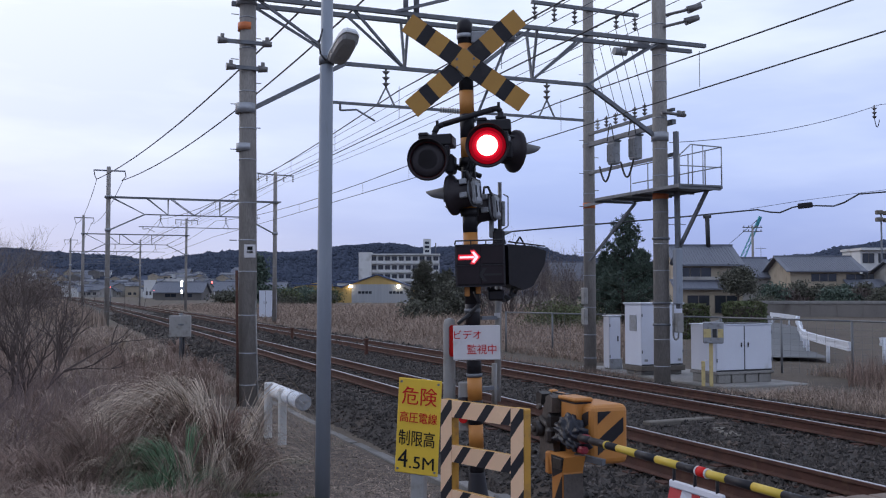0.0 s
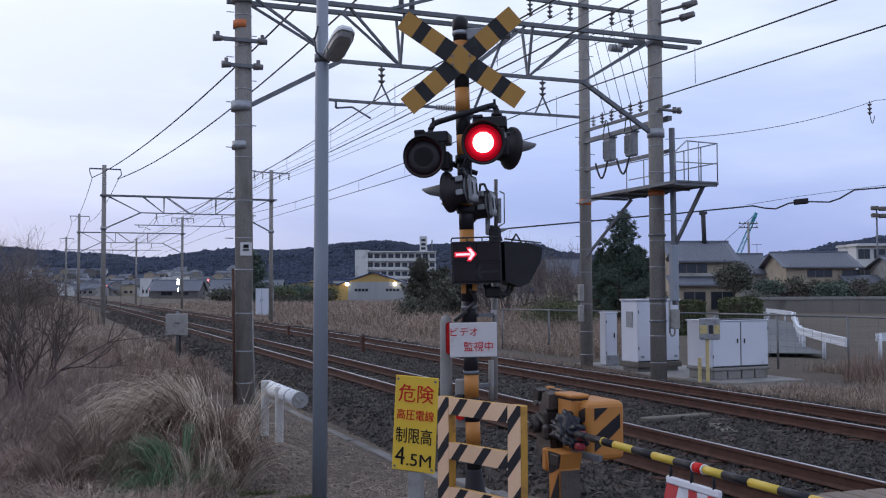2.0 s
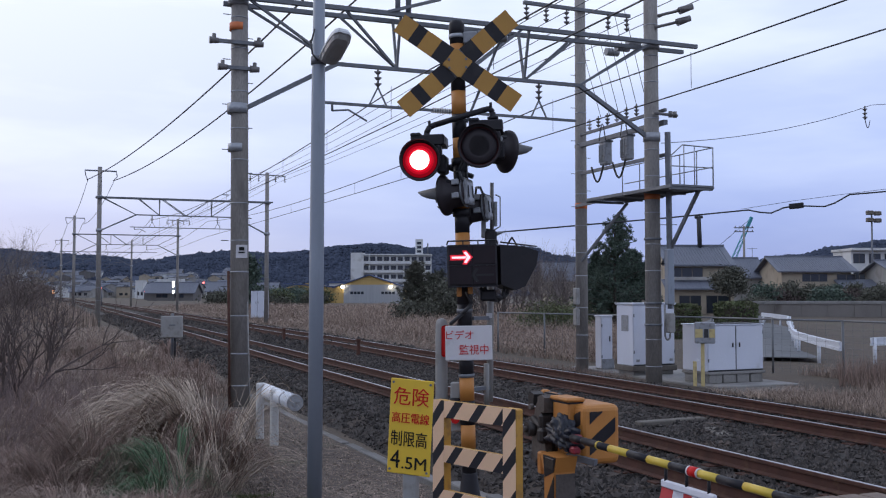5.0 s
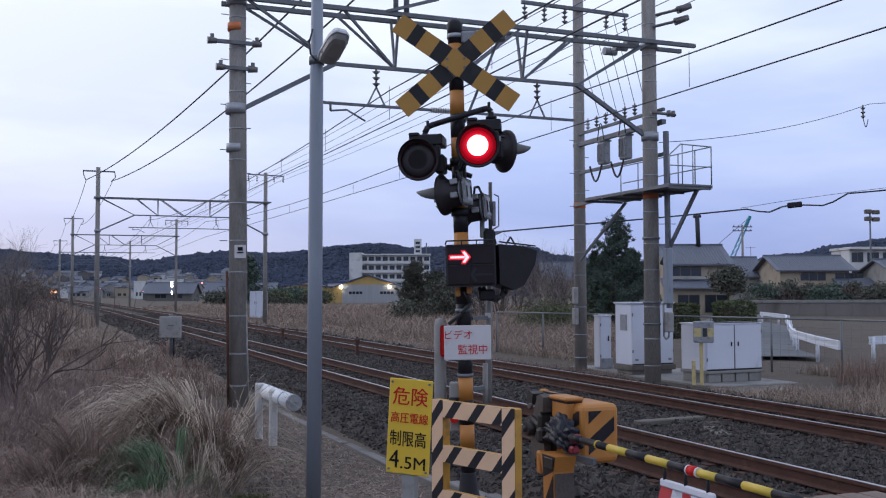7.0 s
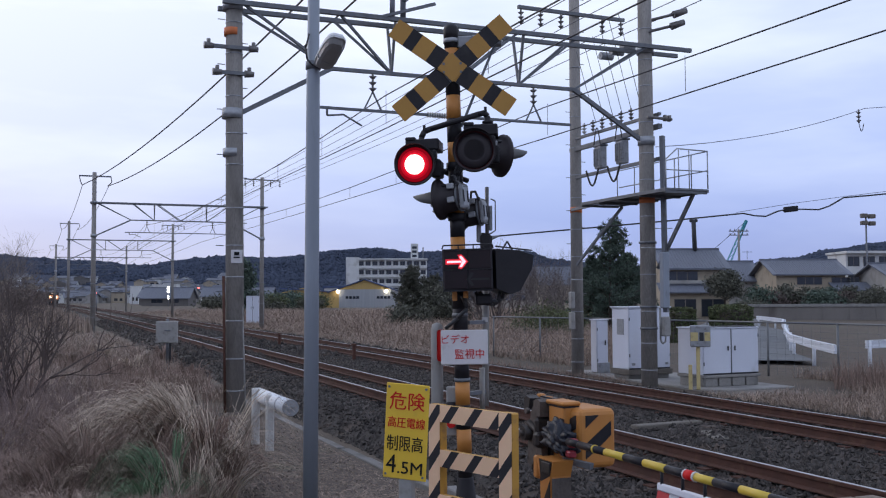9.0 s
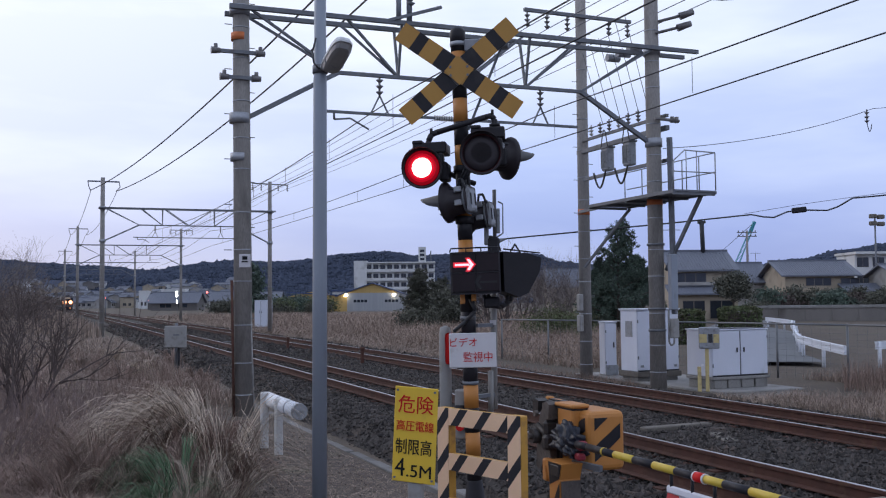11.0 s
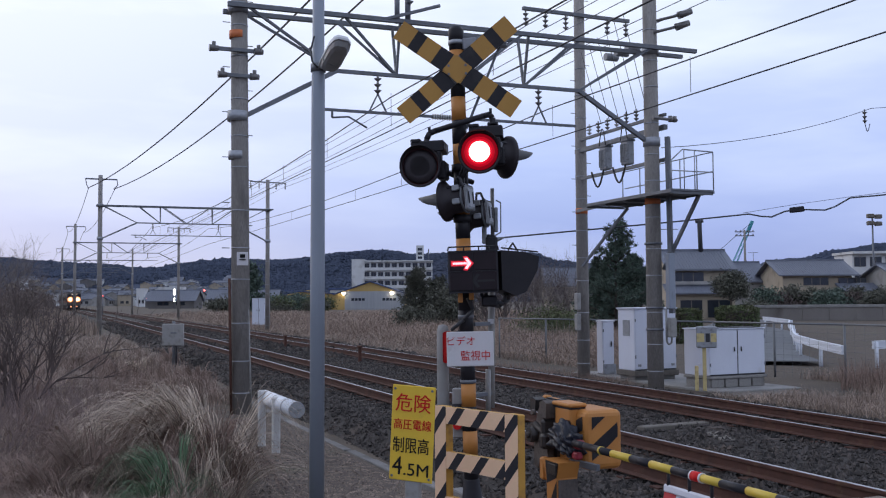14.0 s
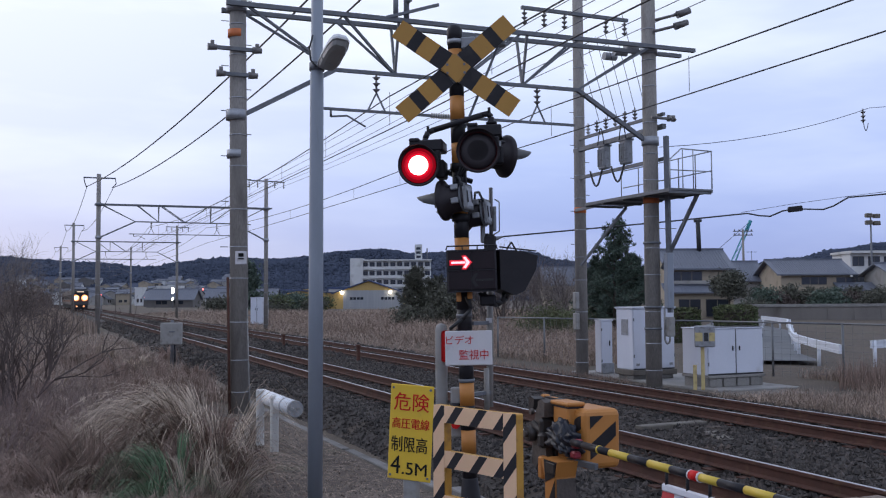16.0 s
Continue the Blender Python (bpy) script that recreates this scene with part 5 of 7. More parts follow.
part("cable_pipe", rod(B(), (0.1, 0.0, 0), (0.1, 0.0, 0.82), 0.035), M_BLACK, rb)


# ---- beyond the tracks ----
A0 = radians(21.46)


def place(right, ahead):
    """World n, s of a spot so far to the right and ahead along the first line of sight."""
    return right * math.cos(A0) + ahead * math.sin(A0), -right * math.sin(A0) + ahead * math.cos(A0)


def stand(right, ahead, z=None, turn=0.0):
    n, s = place(right, ahead)
    return pose(n, s, ground_z(n, s) if z is None else z, 0, 0, -21.46 + turn)


# concrete yard slab with equipment cabinets
yard = tagged(new("yard_slab", mesh_of("yard_slab", box(B(), (13.65, 17.9, -0.55), (16.0, 24.4, -0.30), 0.02), M_SLAB)), "pale concrete slab under the cabinets", "slab", kind="structure")


def cabinet(m, w, d, h, plinth, doors, label, roof=0.03):
    c = thing("equipment_cabinet", m=m, label=label, category="cabinet", group="trackside cabinets")
    part("plinth", box(B(), (-w / 2 + 0.02, 0.03, 0), (w / 2 - 0.02, d - 0.03, plinth), 0.01), M_SLAB, c, "concrete plinth")
    part("body", box(B(), (-w / 2, 0, plinth), (w / 2, d, plinth + h), 0.012), M_CABINET, c)
    part("roof", box(B(), (-w / 2 - 0.02, -0.03, plinth + h), (w / 2 + 0.02, d + 0.03, plinth + h + roof), 0.008), M_CABINET, c)
    k = w / doors
    for i in range(doors):
        x = -w / 2 + k * i
        dr = part("door", box(B(), (x + 0.015, -0.022, plinth + 0.03), (x + k - 0.015, -0.002, plinth + h - 0.02), 0.006), M_CABINET, c)
        part("handle", box(B(), (x + (0.08 if i else k - 0.12), -0.05, plinth + h * 0.52), (x + (0.11 if i else k - 0.09), -0.022, plinth + h * 0.62), 0.006), M_CABDARK, dr)
        for zz in (0.2, 0.8):
            part("hinge", box(B(), (x + (k - 0.03 if i else 0.0), -0.03, plinth + h * zz), (x + (k if i else 0.03), -0.02, plinth + h * zz + 0.08)), M_STEEL, dr)
        if i:
            part("seam", box(B(), (x - 0.014, -0.012, plinth + 0.03), (x + 0.014, -0.004, plinth + h - 0.02)), M_CABDARK, c)
    part("gap", box(B(), (-w / 2 + 0.01, -0.01, plinth - 0.0), (w / 2 - 0.01, -0.003, plinth + 0.028)), M_CABDARK, c)
    return c


cabinet(pose(14.13, 23.2, -0.30), 0.36, 0.30, 1.40, 0.02, 1, "tall narrow pale cabinet beside the mast")
SMALL = thing("cabinet_footing", m=pose(14.13, 23.18, -0.30), label="grey painted footing box under a narrow cabinet", category="footing")
part("box", box(B(), (-0.19, -0.05, 0.0), (0.19, 0.0, 0.28), 0.008), M_GREYBOX, SMALL)
c = cabinet(pose(14.26, 21.15, -0.30, 0, 0, 1), 1.25, 0.74, 1.52, 0.24, 2, "large pale grey equipment cabinet on a dark plinth")
part("side_vent", box(B(), (-0.639, 0.2, 1.1), (-0.626, 0.5, 1.5)), M_GREYBOX, c)
part("footing", box(B(), (-0.66, -0.06, 0.10), (0.66, 0.80, 0.235), 0.01), M_OLDSLAB, c, "stained plinth edge")
part("roof_lip", box(B(), (-0.66, -0.045, 1.785), (0.66, 0.785, 1.815), 0.006), M_CABINET, c)
for x in (-0.5, 0.0, 0.5):
    part("anchor", box(B(), (x - 0.05, -0.034, 0.34), (x + 0.05, -0.023, 0.40), 0.004), M_GREYBOX, c)
c = cabinet(pose(14.78, 18.63, -0.30, 0, 0, 3), 1.64, 0.88, 1.05, 0.27, 2, "wide pale cabinet with two doors on a concrete plinth")
part("dark_lid", box(B(), (-0.72, -0.02, 1.351), (0.76, 0.5, 1.365), 0.004), M_CABDARK, c, "dark lid edge")
part("ledge", box(B(), (-0.84, -0.06, 0.20), (0.84, 0.90, 0.262), 0.01), M_SLAB, c, "concrete ledge")
for i in range(4):
    part("plinth_block", box(B(), (-0.78 + 0.40 * i, -0.03, 0.0), (-0.42 + 0.40 * i, 0.028, 0.195), 0.01), M_SLAB, c)
# cream marker post with striped head
mk = thing("marker_post", m=pose(13.47, 18.15, -0.30, 0, 0, -34), label="cream marker post with a grey and cream boxed head", category="marker post")
for x, h in ((-0.14, 0.55), (0.03, 1.02)):
    part("leg", box(B(), (x - 0.04, -0.04, 0), (x + 0.04, 0.04, h), 0.01), M_CREAM, mk)
part("head", box(B(), (-0.14, -0.12, 0.95), (0.30, 0.1, 1.42), 0.02), M_GREYBOX, mk, "grey boxed head")
for x0, x1, mm in ((-0.13, 0.03, M_CREAM), (0.06, 0.15, M_CABDARK), (0.17, 0.29, M_CREAM)):
    part("head_panel", box(B(), (x0, -0.126, 1.08), (x1, -0.119, 1.27), 0.002), mm, mk)
part("pale_tag", box(B(), (-0.1, -0.05, 0.56), (-0.05, -0.04, 0.6)), M_SIGNWHITE, mk)
for n, s in ((9.15, 29.9), (9.1, 40.2)):
    o = thing("track_marker", m=pose(n, s, -0.24), label="short rust-brown marker post between the tracks", category="marker post", group="track markers")
    part("shaft", box(B(), (-0.05, -0.05, 0), (0.05, 0.05, 0.5), 0.01), M_RUST, o)
    part("head", box(B(), (-0.07, -0.07, 0.5), (0.07, 0.07, 0.56), 0.01), M_RUST, o)
# low kerb slab before the yard
tagged(new("step_slab", mesh_of("step_slab", box(B(), (13.5, 16.85, -0.5), (15.5, 17.88, -0.335), 0.02), M_OLDSLAB)), "low concrete step beside the yard", "slab", kind="structure")

# wire fence behind the yard
M_FENCE = mat("fence_pipe", (0.17, 0.175, 0.185), (0.13, 0.135, 0.14), 8, 0.6, 0.3)
fence = thing("wire_fence", label="grey pipe fence with thin wire mesh", category="fence")
F0 = [(15.0, 32.0), (16.2, 27.2), (17.6, 23.2), (18.15, 18.8), (18.7, 15.5), (19.2, 12.0)]
for (a, b), (c, d) in zip(F0, F0[1:]):
    L = math.hypot(c - a, d - b)
    k = max(1, round(L / 2.0))
    za, zb = ground_z(a, b), ground_z(c, d)
    part("top_rail", rod(B(), (a, b, za + 1.42), (c, d, zb + 1.42), 0.024, seg=8), M_FENCE, fence)
    for i in range(k):
        u = i / k
        part("post", rod(B(), (a + (c - a) * u, b + (d - b) * u, za + (zb - za) * u - 0.1), (a + (c - a) * u, b + (d - b) * u, za + (zb - za) * u + 1.45), 0.03, seg=8), M_FENCE, fence)
    bm = B()
    for i in range(1, 9):
        zz = 0.15 * i
        bar(bm, (a, b, za + zz), (c, d, zb + zz), 0.004, 0.004)
    for i in range(int(L / 0.28)):
        u = i * 0.28 / L
        bar(bm, (a + (c - a) * u, b + (d - b) * u, za + 0.05), (a + (c - a) * u, b + (d - b) * u, za + 1.4), 0.004, 0.004)
    tagged(part("mesh", bm, M_FENCE, fence, "thin wire mesh"), kind="stuff")

# side road that climbs away behind the fence, with a guard rail
def ribbon(name, pts, w, material, label, lift=0.03):
    vs, fs = [], []
    for i, (n, s, z) in enumerate(pts):
        a, b = pts[max(0, i - 1)], pts[min(len(pts) - 1, i + 1)]
        d = Vector((b[0] - a[0], b[1] - a[1], 0)).normalized()
        p = Vector((d.y, -d.x, 0)) * (w / 2)
        vs += [(n - p.x, s - p.y, z + lift), (n + p.x, s + p.y, z + lift)]
    fs = [(2 * i, 2 * i + 1, 2 * i + 3, 2 * i + 2) for i in range(len(pts) - 1)]
    return tagged(new(name, raw(name, vs, fs, material)), label, "road", kind="structure")


RAIL_LINE = [(43.4, 52.0), (42.0, 48.8), (38.9, 44.4), (35.6, 40.7), (31.8, 36.2), (28.4, 32.3), (25.6, 29.0), (23.7, 26.7), (21.7, 23.6), (20.0, 20.8)]
rd = [(60.0, 74.0, ground_z(60.0, 74.0))] + [(n - 1.4, s + 1.05, ground_z(n - 1.4, s + 1.05)) for n, s in RAIL_LINE[:-1]]
ribbon("side_road", rd, 3.9, mat("worn_asphalt", (0.135, 0.14, 0.15), (0.10, 0.105, 0.112), 0.8, 0.9, bump=0.4, fine=40, speck=0.75), "worn grey asphalt side road", 0.13)
M_WHITERAIL = mat("guard_rail_white", (0.66, 0.68, 0.74), (0.56, 0.58, 0.63), 2, 0.5, stain=(0.36, 0.33, 0.30), spots=3, cover=0.33)


def guard_rail(line, label):
    """Two ridged beams on posts along a line of spots."""
    g = thing("guard_rail", label=label, category="guard rail", group="white guard rails")
    for (a, b), (c, d) in zip(line, line[1:]):
        zp, zq = ground_z(a, b), ground_z(c, d)
        for h in (0.60, 0.68, 0.76):
            part("rail_beam", bar(B(), (a, b, zp + h), (c, d, zq + h), 0.05 if h == 0.68 else 0.09, 0.08), M_WHITERAIL, g)
        for u in (0.0,):
            n, s, z = a + (c - a) * u, b + (d - b) * u, zp + (zq - zp) * u
            part("post", rod(B(), (n + 0.08, s - 0.06, z - 0.1), (n + 0.08, s - 0.06, z + 0.78), 0.055), M_WHITERAIL, g)
    return g


guard_rail(RAIL_LINE, "white steel guard rail curving along the side road")
guard_rail([(22.8, 22.5), (24.8, 22.3), (27.5, 22.0)], "short white guard rail beside the side road")

# retaining wall below the houses
M_WALL = mat("retaining_wall", (0.20, 0.18, 0.165), (0.15, 0.135, 0.125), 0.8, 0.95, bump=0.3, fine=12, stain=(0.08, 0.07, 0.06), spots=0.6, stretch=(1, 1, 0.4))
wl = thing("retaining_wall", m=stand(28.0, 88.0, -0.6), label="weathered grey concrete retaining wall with a pale coping", category="wall", kind="structure")
part("face", box(B(), (0.0, 0.0, 0.0), (60.0, 0.6, 1.35), 0.02), M_WALL, wl)
part("coping", box(B(), (-0.05, -0.08, 1.352), (60.0, 0.7, 1.62), 0.02), M_SLAB, wl, "pale coping")
for i in range(24):
    part("pier", box(B(), (2.4 * i, -0.05, 0.0), (2.4 * i + 0.14, -0.002, 1.34)), M_WALL, wl)

M_BEIGE = mat("house_render", (0.38, 0.32, 0.245), (0.31, 0.26, 0.20), 0.7, 0.9, bump=0.2, fine=20, stain=(0.12, 0.10, 0.08), spots=0.5)
M_GREYWALL = mat("house_grey_wall", (0.34, 0.325, 0.31), (0.26, 0.25, 0.24), 0.7, 0.9, stain=(0.13, 0.11, 0.10), spots=0.5)
M_DIMWALL = mat("dull_board_wall", (0.15, 0.14, 0.135), (0.11, 0.10, 0.10), 0.6, 0.9)
M_WHITEWALL = mat("pale_wall", (0.60, 0.60, 0.60), (0.52, 0.52, 0.52), 0.5, 0.9, stain=(0.26, 0.24, 0.22), spots=0.3)
M_TILE = mat("roof_tiles", (0.14, 0.15, 0.185), (0.10, 0.11, 0.14), 1.2, 0.6, bump=0.6, fine=9, stretch=(6, 1, 1))
M_GLASS = mat("window_glass", (0.03, 0.035, 0.045), (0.02, 0.023, 0.03), 1.5, 0.08)
M_FRAME = mat("window_frame", (0.14, 0.12, 0.10), None, 5, 0.6)
M_BLUEROOF = mat("blue_sheet_roof", (0.045, 0.07, 0.16), (0.035, 0.055, 0.12), 0.8, 0.55)
M_OCHREWALL = mat("ochre_sheet", (0.46, 0.31, 0.11), (0.40, 0.27, 0.095), 0.5, 0.7, stretch=(8, 8, 0.3))
M_GREYSHEET = mat("grey_sheet", (0.33, 0.34, 0.36), (0.27, 0.28, 0.30), 0.5, 0.7, stretch=(8, 8, 0.3))


def gable_roof(parent, x0, x1, y0, y1, ze, zr, over, material, ribs=0):
    """Two slopes with the ridge along x, tiles in courses."""
    ym = (y0 + y1) / 2
    bm = B()
    t = 0.16
    for a, b in ((y0 - over, ym), (y1 + over, ym)):
        k = (zr - ze) / (ym - y0)
        za = ze - over * k
        vs = [bm.verts.new(v) for v in ((x0 - over, a, za), (x1 + over, a, za), (x1 + over, b, zr), (x0 - over, b, zr), (x0 - over, a, za + t), (x1 + over, a, za + t), (x1 + over, b, zr + t), (x0 - over, b, zr + t))]
        for f in ((0, 1, 2, 3), (4, 5, 6, 7), (0, 1, 5, 4), (1, 2, 6, 5), (3, 0, 4, 7), (2, 3, 7, 6)):
            bm.faces.new([vs[i] for i in f])
    roof = part("roof", bm, material, parent)
    part("ridge", bar(B(), (x0 - over, ym, zr + t), (x1 + over, ym, zr + t), 0.35, 0.28), material, roof)
    if ribs:
        k = (zr - ze) / (ym - y0)
        n = int((x1 - x0) / ribs)
        bm = B()
        for i in range(n + 1):
            x = x0 + i * (x1 - x0) / n
            bar(bm, (x, y0 - over, ze - over * k + t + 0.02), (x, ym, zr + t + 0.02), 0.09, 0.05)
        tagged(part("tiling", bm, material, roof), kind="stuff")
    return roof


def window(parent, x0, x1, z0, z1, y, panes=2):
    w = part("window", box(B(), (x0, y - 0.05, z0), (x1, y - 0.01, z1)), M_FRAME, parent)
    k = (x1 - x0) / panes
    for i in range(panes):
        part("pane", box(B(), (x0 + k * i + 0.05, y - 0.07, z0 + 0.06), (x0 + k * (i + 1) - 0.05, y - 0.052, z1 - 0.06)), M_GLASS, w)


def house(m, w, d, ze, zr, wall, label, lower=None, openings=(), over=0.6):
    h = thing("house", m=m, label=label, category="house", group="houses beyond the road")
    ym = d / 2
    bm = B()
    vs = [(-w / 2, 0, -0.3), (w / 2, 0, -0.3), (w / 2, d, -0.3), (-w / 2, d, -0.3), (-w / 2, 0, ze), (w / 2, 0, ze), (w / 2, d, ze), (-w / 2, d, ze), (-w / 2, ym, zr), (w / 2, ym, zr)]
    v = [bm.verts.new(p) for p in vs]
    for f in ((0, 1, 5, 4), (1, 2, 6, 9, 5), (2, 3, 7, 6), (3, 0, 4, 8, 7), (4, 5, 9, 8), (7, 8, 9, 6), (3, 2, 1, 0)):
        bm.faces.new([v[i] for i in f])
    part("wall", bm, wall, h)
    gable_roof(h, -w / 2, w / 2, 0, d, ze, zr, over, M_TILE, 0.3)
    if lower:
        x0, x1, z0, z1, depth = lower
        bm = B()
        v = [bm.verts.new(p) for p in ((x0, -depth, z0), (x1, -depth, z0), (x1, 0, z1), (x0, 0, z1), (x0, -depth, z0 + 0.15), (x1, -depth, z0 + 0.15), (x1, 0, z1 + 0.15), (x0, 0, z1 + 0.15))]
        for f in ((0, 1, 2, 3), (4, 5, 6, 7), (0, 1, 5, 4), (1, 2, 6, 5), (3, 0, 4, 7), (2, 3, 7, 6)):
            bm.faces.new([v[i] for i in f])
        part("porch_roof", bm, M_TILE, h)
        part("porch_wall", box(B(), (x0 + 0.5, -depth + 0.7, -0.3), (x1 - 0.5, -0.01, z0 + 0.02)), wall, h)
    for o in openings:
        window(h, *o)
    return h


h1 = house(stand(26.7, 99.0, -0.6), 5.9, 7.5, 5.3, 7.1, M_BEIGE, "two-storey beige house with grey tiled roof",
           lower=(-3.9, 3.6, 2.65, 3.6, 1.8), openings=((-2.9, 0.3, 3.75, 4.9, 0.0, 3), (-2.4, -0.2, 0.3, 2.1, -1.1, 2), (0.3, 2.6, 0.3, 2.1, -1.1, 2)))
part("balcony_rail", box(B(), (-3.2, -0.75, 3.62), (1.2, -0.62, 3.95), 0.02), M_GREYWALL, h1)
part("chimney_pipe", rod(B(), (1.0, 3.5, 6.8), (0.9, 3.5, 10.3), 0.24), M_CABDARK, h1, "dark flue pipe")
part("chimney_cap", rod(B(), (0.5, 3.5, 10.25), (1.3, 3.5, 10.3), 0.16), M_CABDARK, h1)
house(stand(48.2, 124.0, -0.6), 8.8, 8.5, 5.2, 6.9, M_BEIGE, "two-storey ochre house with a long grey tiled roof", lower=(2.2, 7.6, 2.9, 3.9, 2.4),
      openings=((-1.8, 1.4, 3.75, 4.75, 0.0, 3), (2.6, 5.0, 3.9, 4.7, 0.0, 2), (-4.4, -2.4, 1.0, 2.4, 0.0, 2)), over=0.7)
house(stand(40.2, 132.0, -0.6), 8.0, 8.0, 4.6, 7.0, M_GREYWALL, "grey house with tiled roof among garden trees", over=0.6, openings=((-2, 0, 2.6, 3.6, 0.0, 2),))
house(stand(58.5, 118.0, -0.6), 6.5, 8.0, 4.9, 6.2, M_GREYWALL, "low grey house with dark tiled roof", openings=((-2.4, -0.8, 3.0, 4.0, 0.0, 2),))
house(stand(25.8, 190.0, -0.6), 9.0, 8.0, 5.0, 8.2, M_BEIGE, "weathered house behind bare trees", openings=((-3, -1, 3.0, 4.2, 0.0, 2),))

# apartment block, school block and shed, far off
def block(m, w, d, storeys, sh, label, bays, wall, rail=True):
    b = thing("apartment_building", m=m, label=label, category="building")
    H = storeys * sh
    part("wall", box(B(), (-w / 2, 0.9, -4.5), (w / 2, d, H)), wall, b)
    part("roof", box(B(), (-w / 2 - 0.3, -0.4, H + 0.004), (w / 2 + 0.3, d + 0.3, H + 0.5)), wall, b)
    for f in range(storeys):
        z = f * sh
        if rail:
            part("balcony", box(B(), (-w / 2, -0.3, z + 0.0), (w / 2, 0.89, z + 0.2)), wall, b)
            part("balcony_rail", box(B(), (-w / 2, -0.35, z + 0.201), (w / 2, -0.15, z + 1.25)), wall, b)
        k = w / bays
        for i in range(bays):
            x = -w / 2 + k * i
            window(b, x + 0.4, x + k - 0.4, z + (0.5 if rail else 1.0), z + sh - 0.6, 0.9, 2)
            if rail:
                part("pier", box(B(), (x - 0.12, -0.3, z), (x + 0.12, 0.89, z + sh)), wall, b)
    return b


sc = block(stand(-15.5, 398.0, 2.6), 28.0, 12, 4, 3.6, "long white four-storey block with open galleries", 10, M_WHITEWALL)
part("end_wall", box(B(), (-18.6, -0.8, -4.5), (-13.4, 10, 15.4)), M_WHITEWALL, sc, "blank white end wall")
part("tower", box(B(), (7.5, 2, 14.4), (10.5, 6, 21.0)), M_WHITEWALL, sc, "pale rooftop tower")
part("tower_mast", rod(B(), (12.5, 4, 14.4), (12.5, 4, 19.5), 0.25), M_STEEL, sc)
for i in range(3):
    part("tower_window", box(B(), (8.1, 1.94, 15.5 + 1.7 * i), (9.9, 1.99, 16.5 + 1.7 * i)), M_GLASS, sc)
block(stand(92.5, 198.0, -0.5), 16.0, 10, 3, 3.6, "white three-storey apartment block beyond the houses", 5, M_WHITEWALL, rail=False)
block(stand(95.0, 172.0, -0.5), 9.0, 8, 2, 3.4, "pale block beyond the garden trees", 3, M_WHITEWALL, rail=False)

sd = thing("shed", m=stand(-14.0, 209.0, -0.7), label="wide shed with ochre gable, grey wall and blue sheet roof", category="shed")
bm = B()
prism(bm, [(-7.3, 0), (7.3, 0), (7.3, 3.6), (0, 6.1), (-7.3, 3.6)], 0.0, 22.0)
part("wall", bm, M_OCHREWALL, sd)
part("lower_wall", box(B(), (-5.4, -0.12, 0), (7.2, -0.01, 4.2)), M_GREYSHEET, sd, "grey sheet wall")
for sgn in (-1, 1):
    bm = B()
    v = [bm.verts.new(p) for p in ((sgn * 7.9, -0.5, 3.45), (sgn * 7.9, 22.5, 3.45), (0, 22.5, 6.2), (0, -0.5, 6.2), (sgn * 7.9, -0.5, 3.65), (sgn * 7.9, 22.5, 3.65), (0, 22.5, 6.4), (0, -0.5, 6.4))]
    for f in ((0, 1, 2, 3), (4, 5, 6, 7), (0, 1, 5, 4), (1, 2, 6, 5), (3, 0, 4, 7), (2, 3, 7, 6)):
        bm.faces.new([v[i] for i in f])
    part("roof", bm, M_BLUEROOF, sd)
for x in (-4.0, 2.6):
    for i in range(4):
        part("window", box(B(), (x + 0.75 * i, -0.17, 2.2), (x + 0.6 + 0.75 * i, -0.13, 2.75)), M_GLASS, sd)
M_FLOOD = mat("flood_lamp", (0.8, 0.8, 0.7), None, 9, 0.3, glow=(1.0, 0.86, 0.62, 14.0))
for x in (-5.6, 4.6):
    part("flood_lamp", rod(B(), (x, -0.8, 3.75), (x, -0.55, 3.75), 0.33, seg=14), M_FLOOD, sd, "lit flood lamp")
    part("lamp_bracket", bar(B(), (x, -0.55, 3.75), (x, -0.1, 3.75), 0.08, 0.08), M_STEEL, sd)
sd2 = thing("shed", m=stand(-27.0, 216.0, -0.7), label="low shed with ochre wall and blue roof", category="shed")
part("wall", prism(B(), [(-6, 0), (6, 0), (6, 3.4), (-1, 4.6), (-6, 3.6)], 0.0, 14.0), M_OCHREWALL, sd2)
part("roof", box(B(), (-6.4, -0.4, 3.5), (6.5, 14, 3.75), m=pose(0, 0, 0.5, 0, 4, 0)), M_BLUEROOF, sd2)
sd3 = thing("shed", m=stand(-19.0, 260.0, -0.7), label="long pale shed with blue roof behind another shed", category="shed")
part("wall", box(B(), (-9, 0, 0), (6, 10, 5.0)), M_WHITEWALL, sd3)
part("roof", box(B(), (-9.4, -0.4, 5.01), (6.4, 10, 5.5)), M_BLUEROOF, sd3)

# trackside cabinet pair by the second gantry
cabinet(pose(15.3, 77.0, -0.4, 0, 0, -38), 1.1, 0.9, 2.1, 0.2, 2, "tall pale cabinet beside a far mast")
cabinet(pose(14.2, 78.5, -0.4, 0, 0, -38), 0.8, 0.6, 1.5, 0.2, 1, "small pale cabinet beside a far mast")

# village at the foot of the hills
random.seed(11)
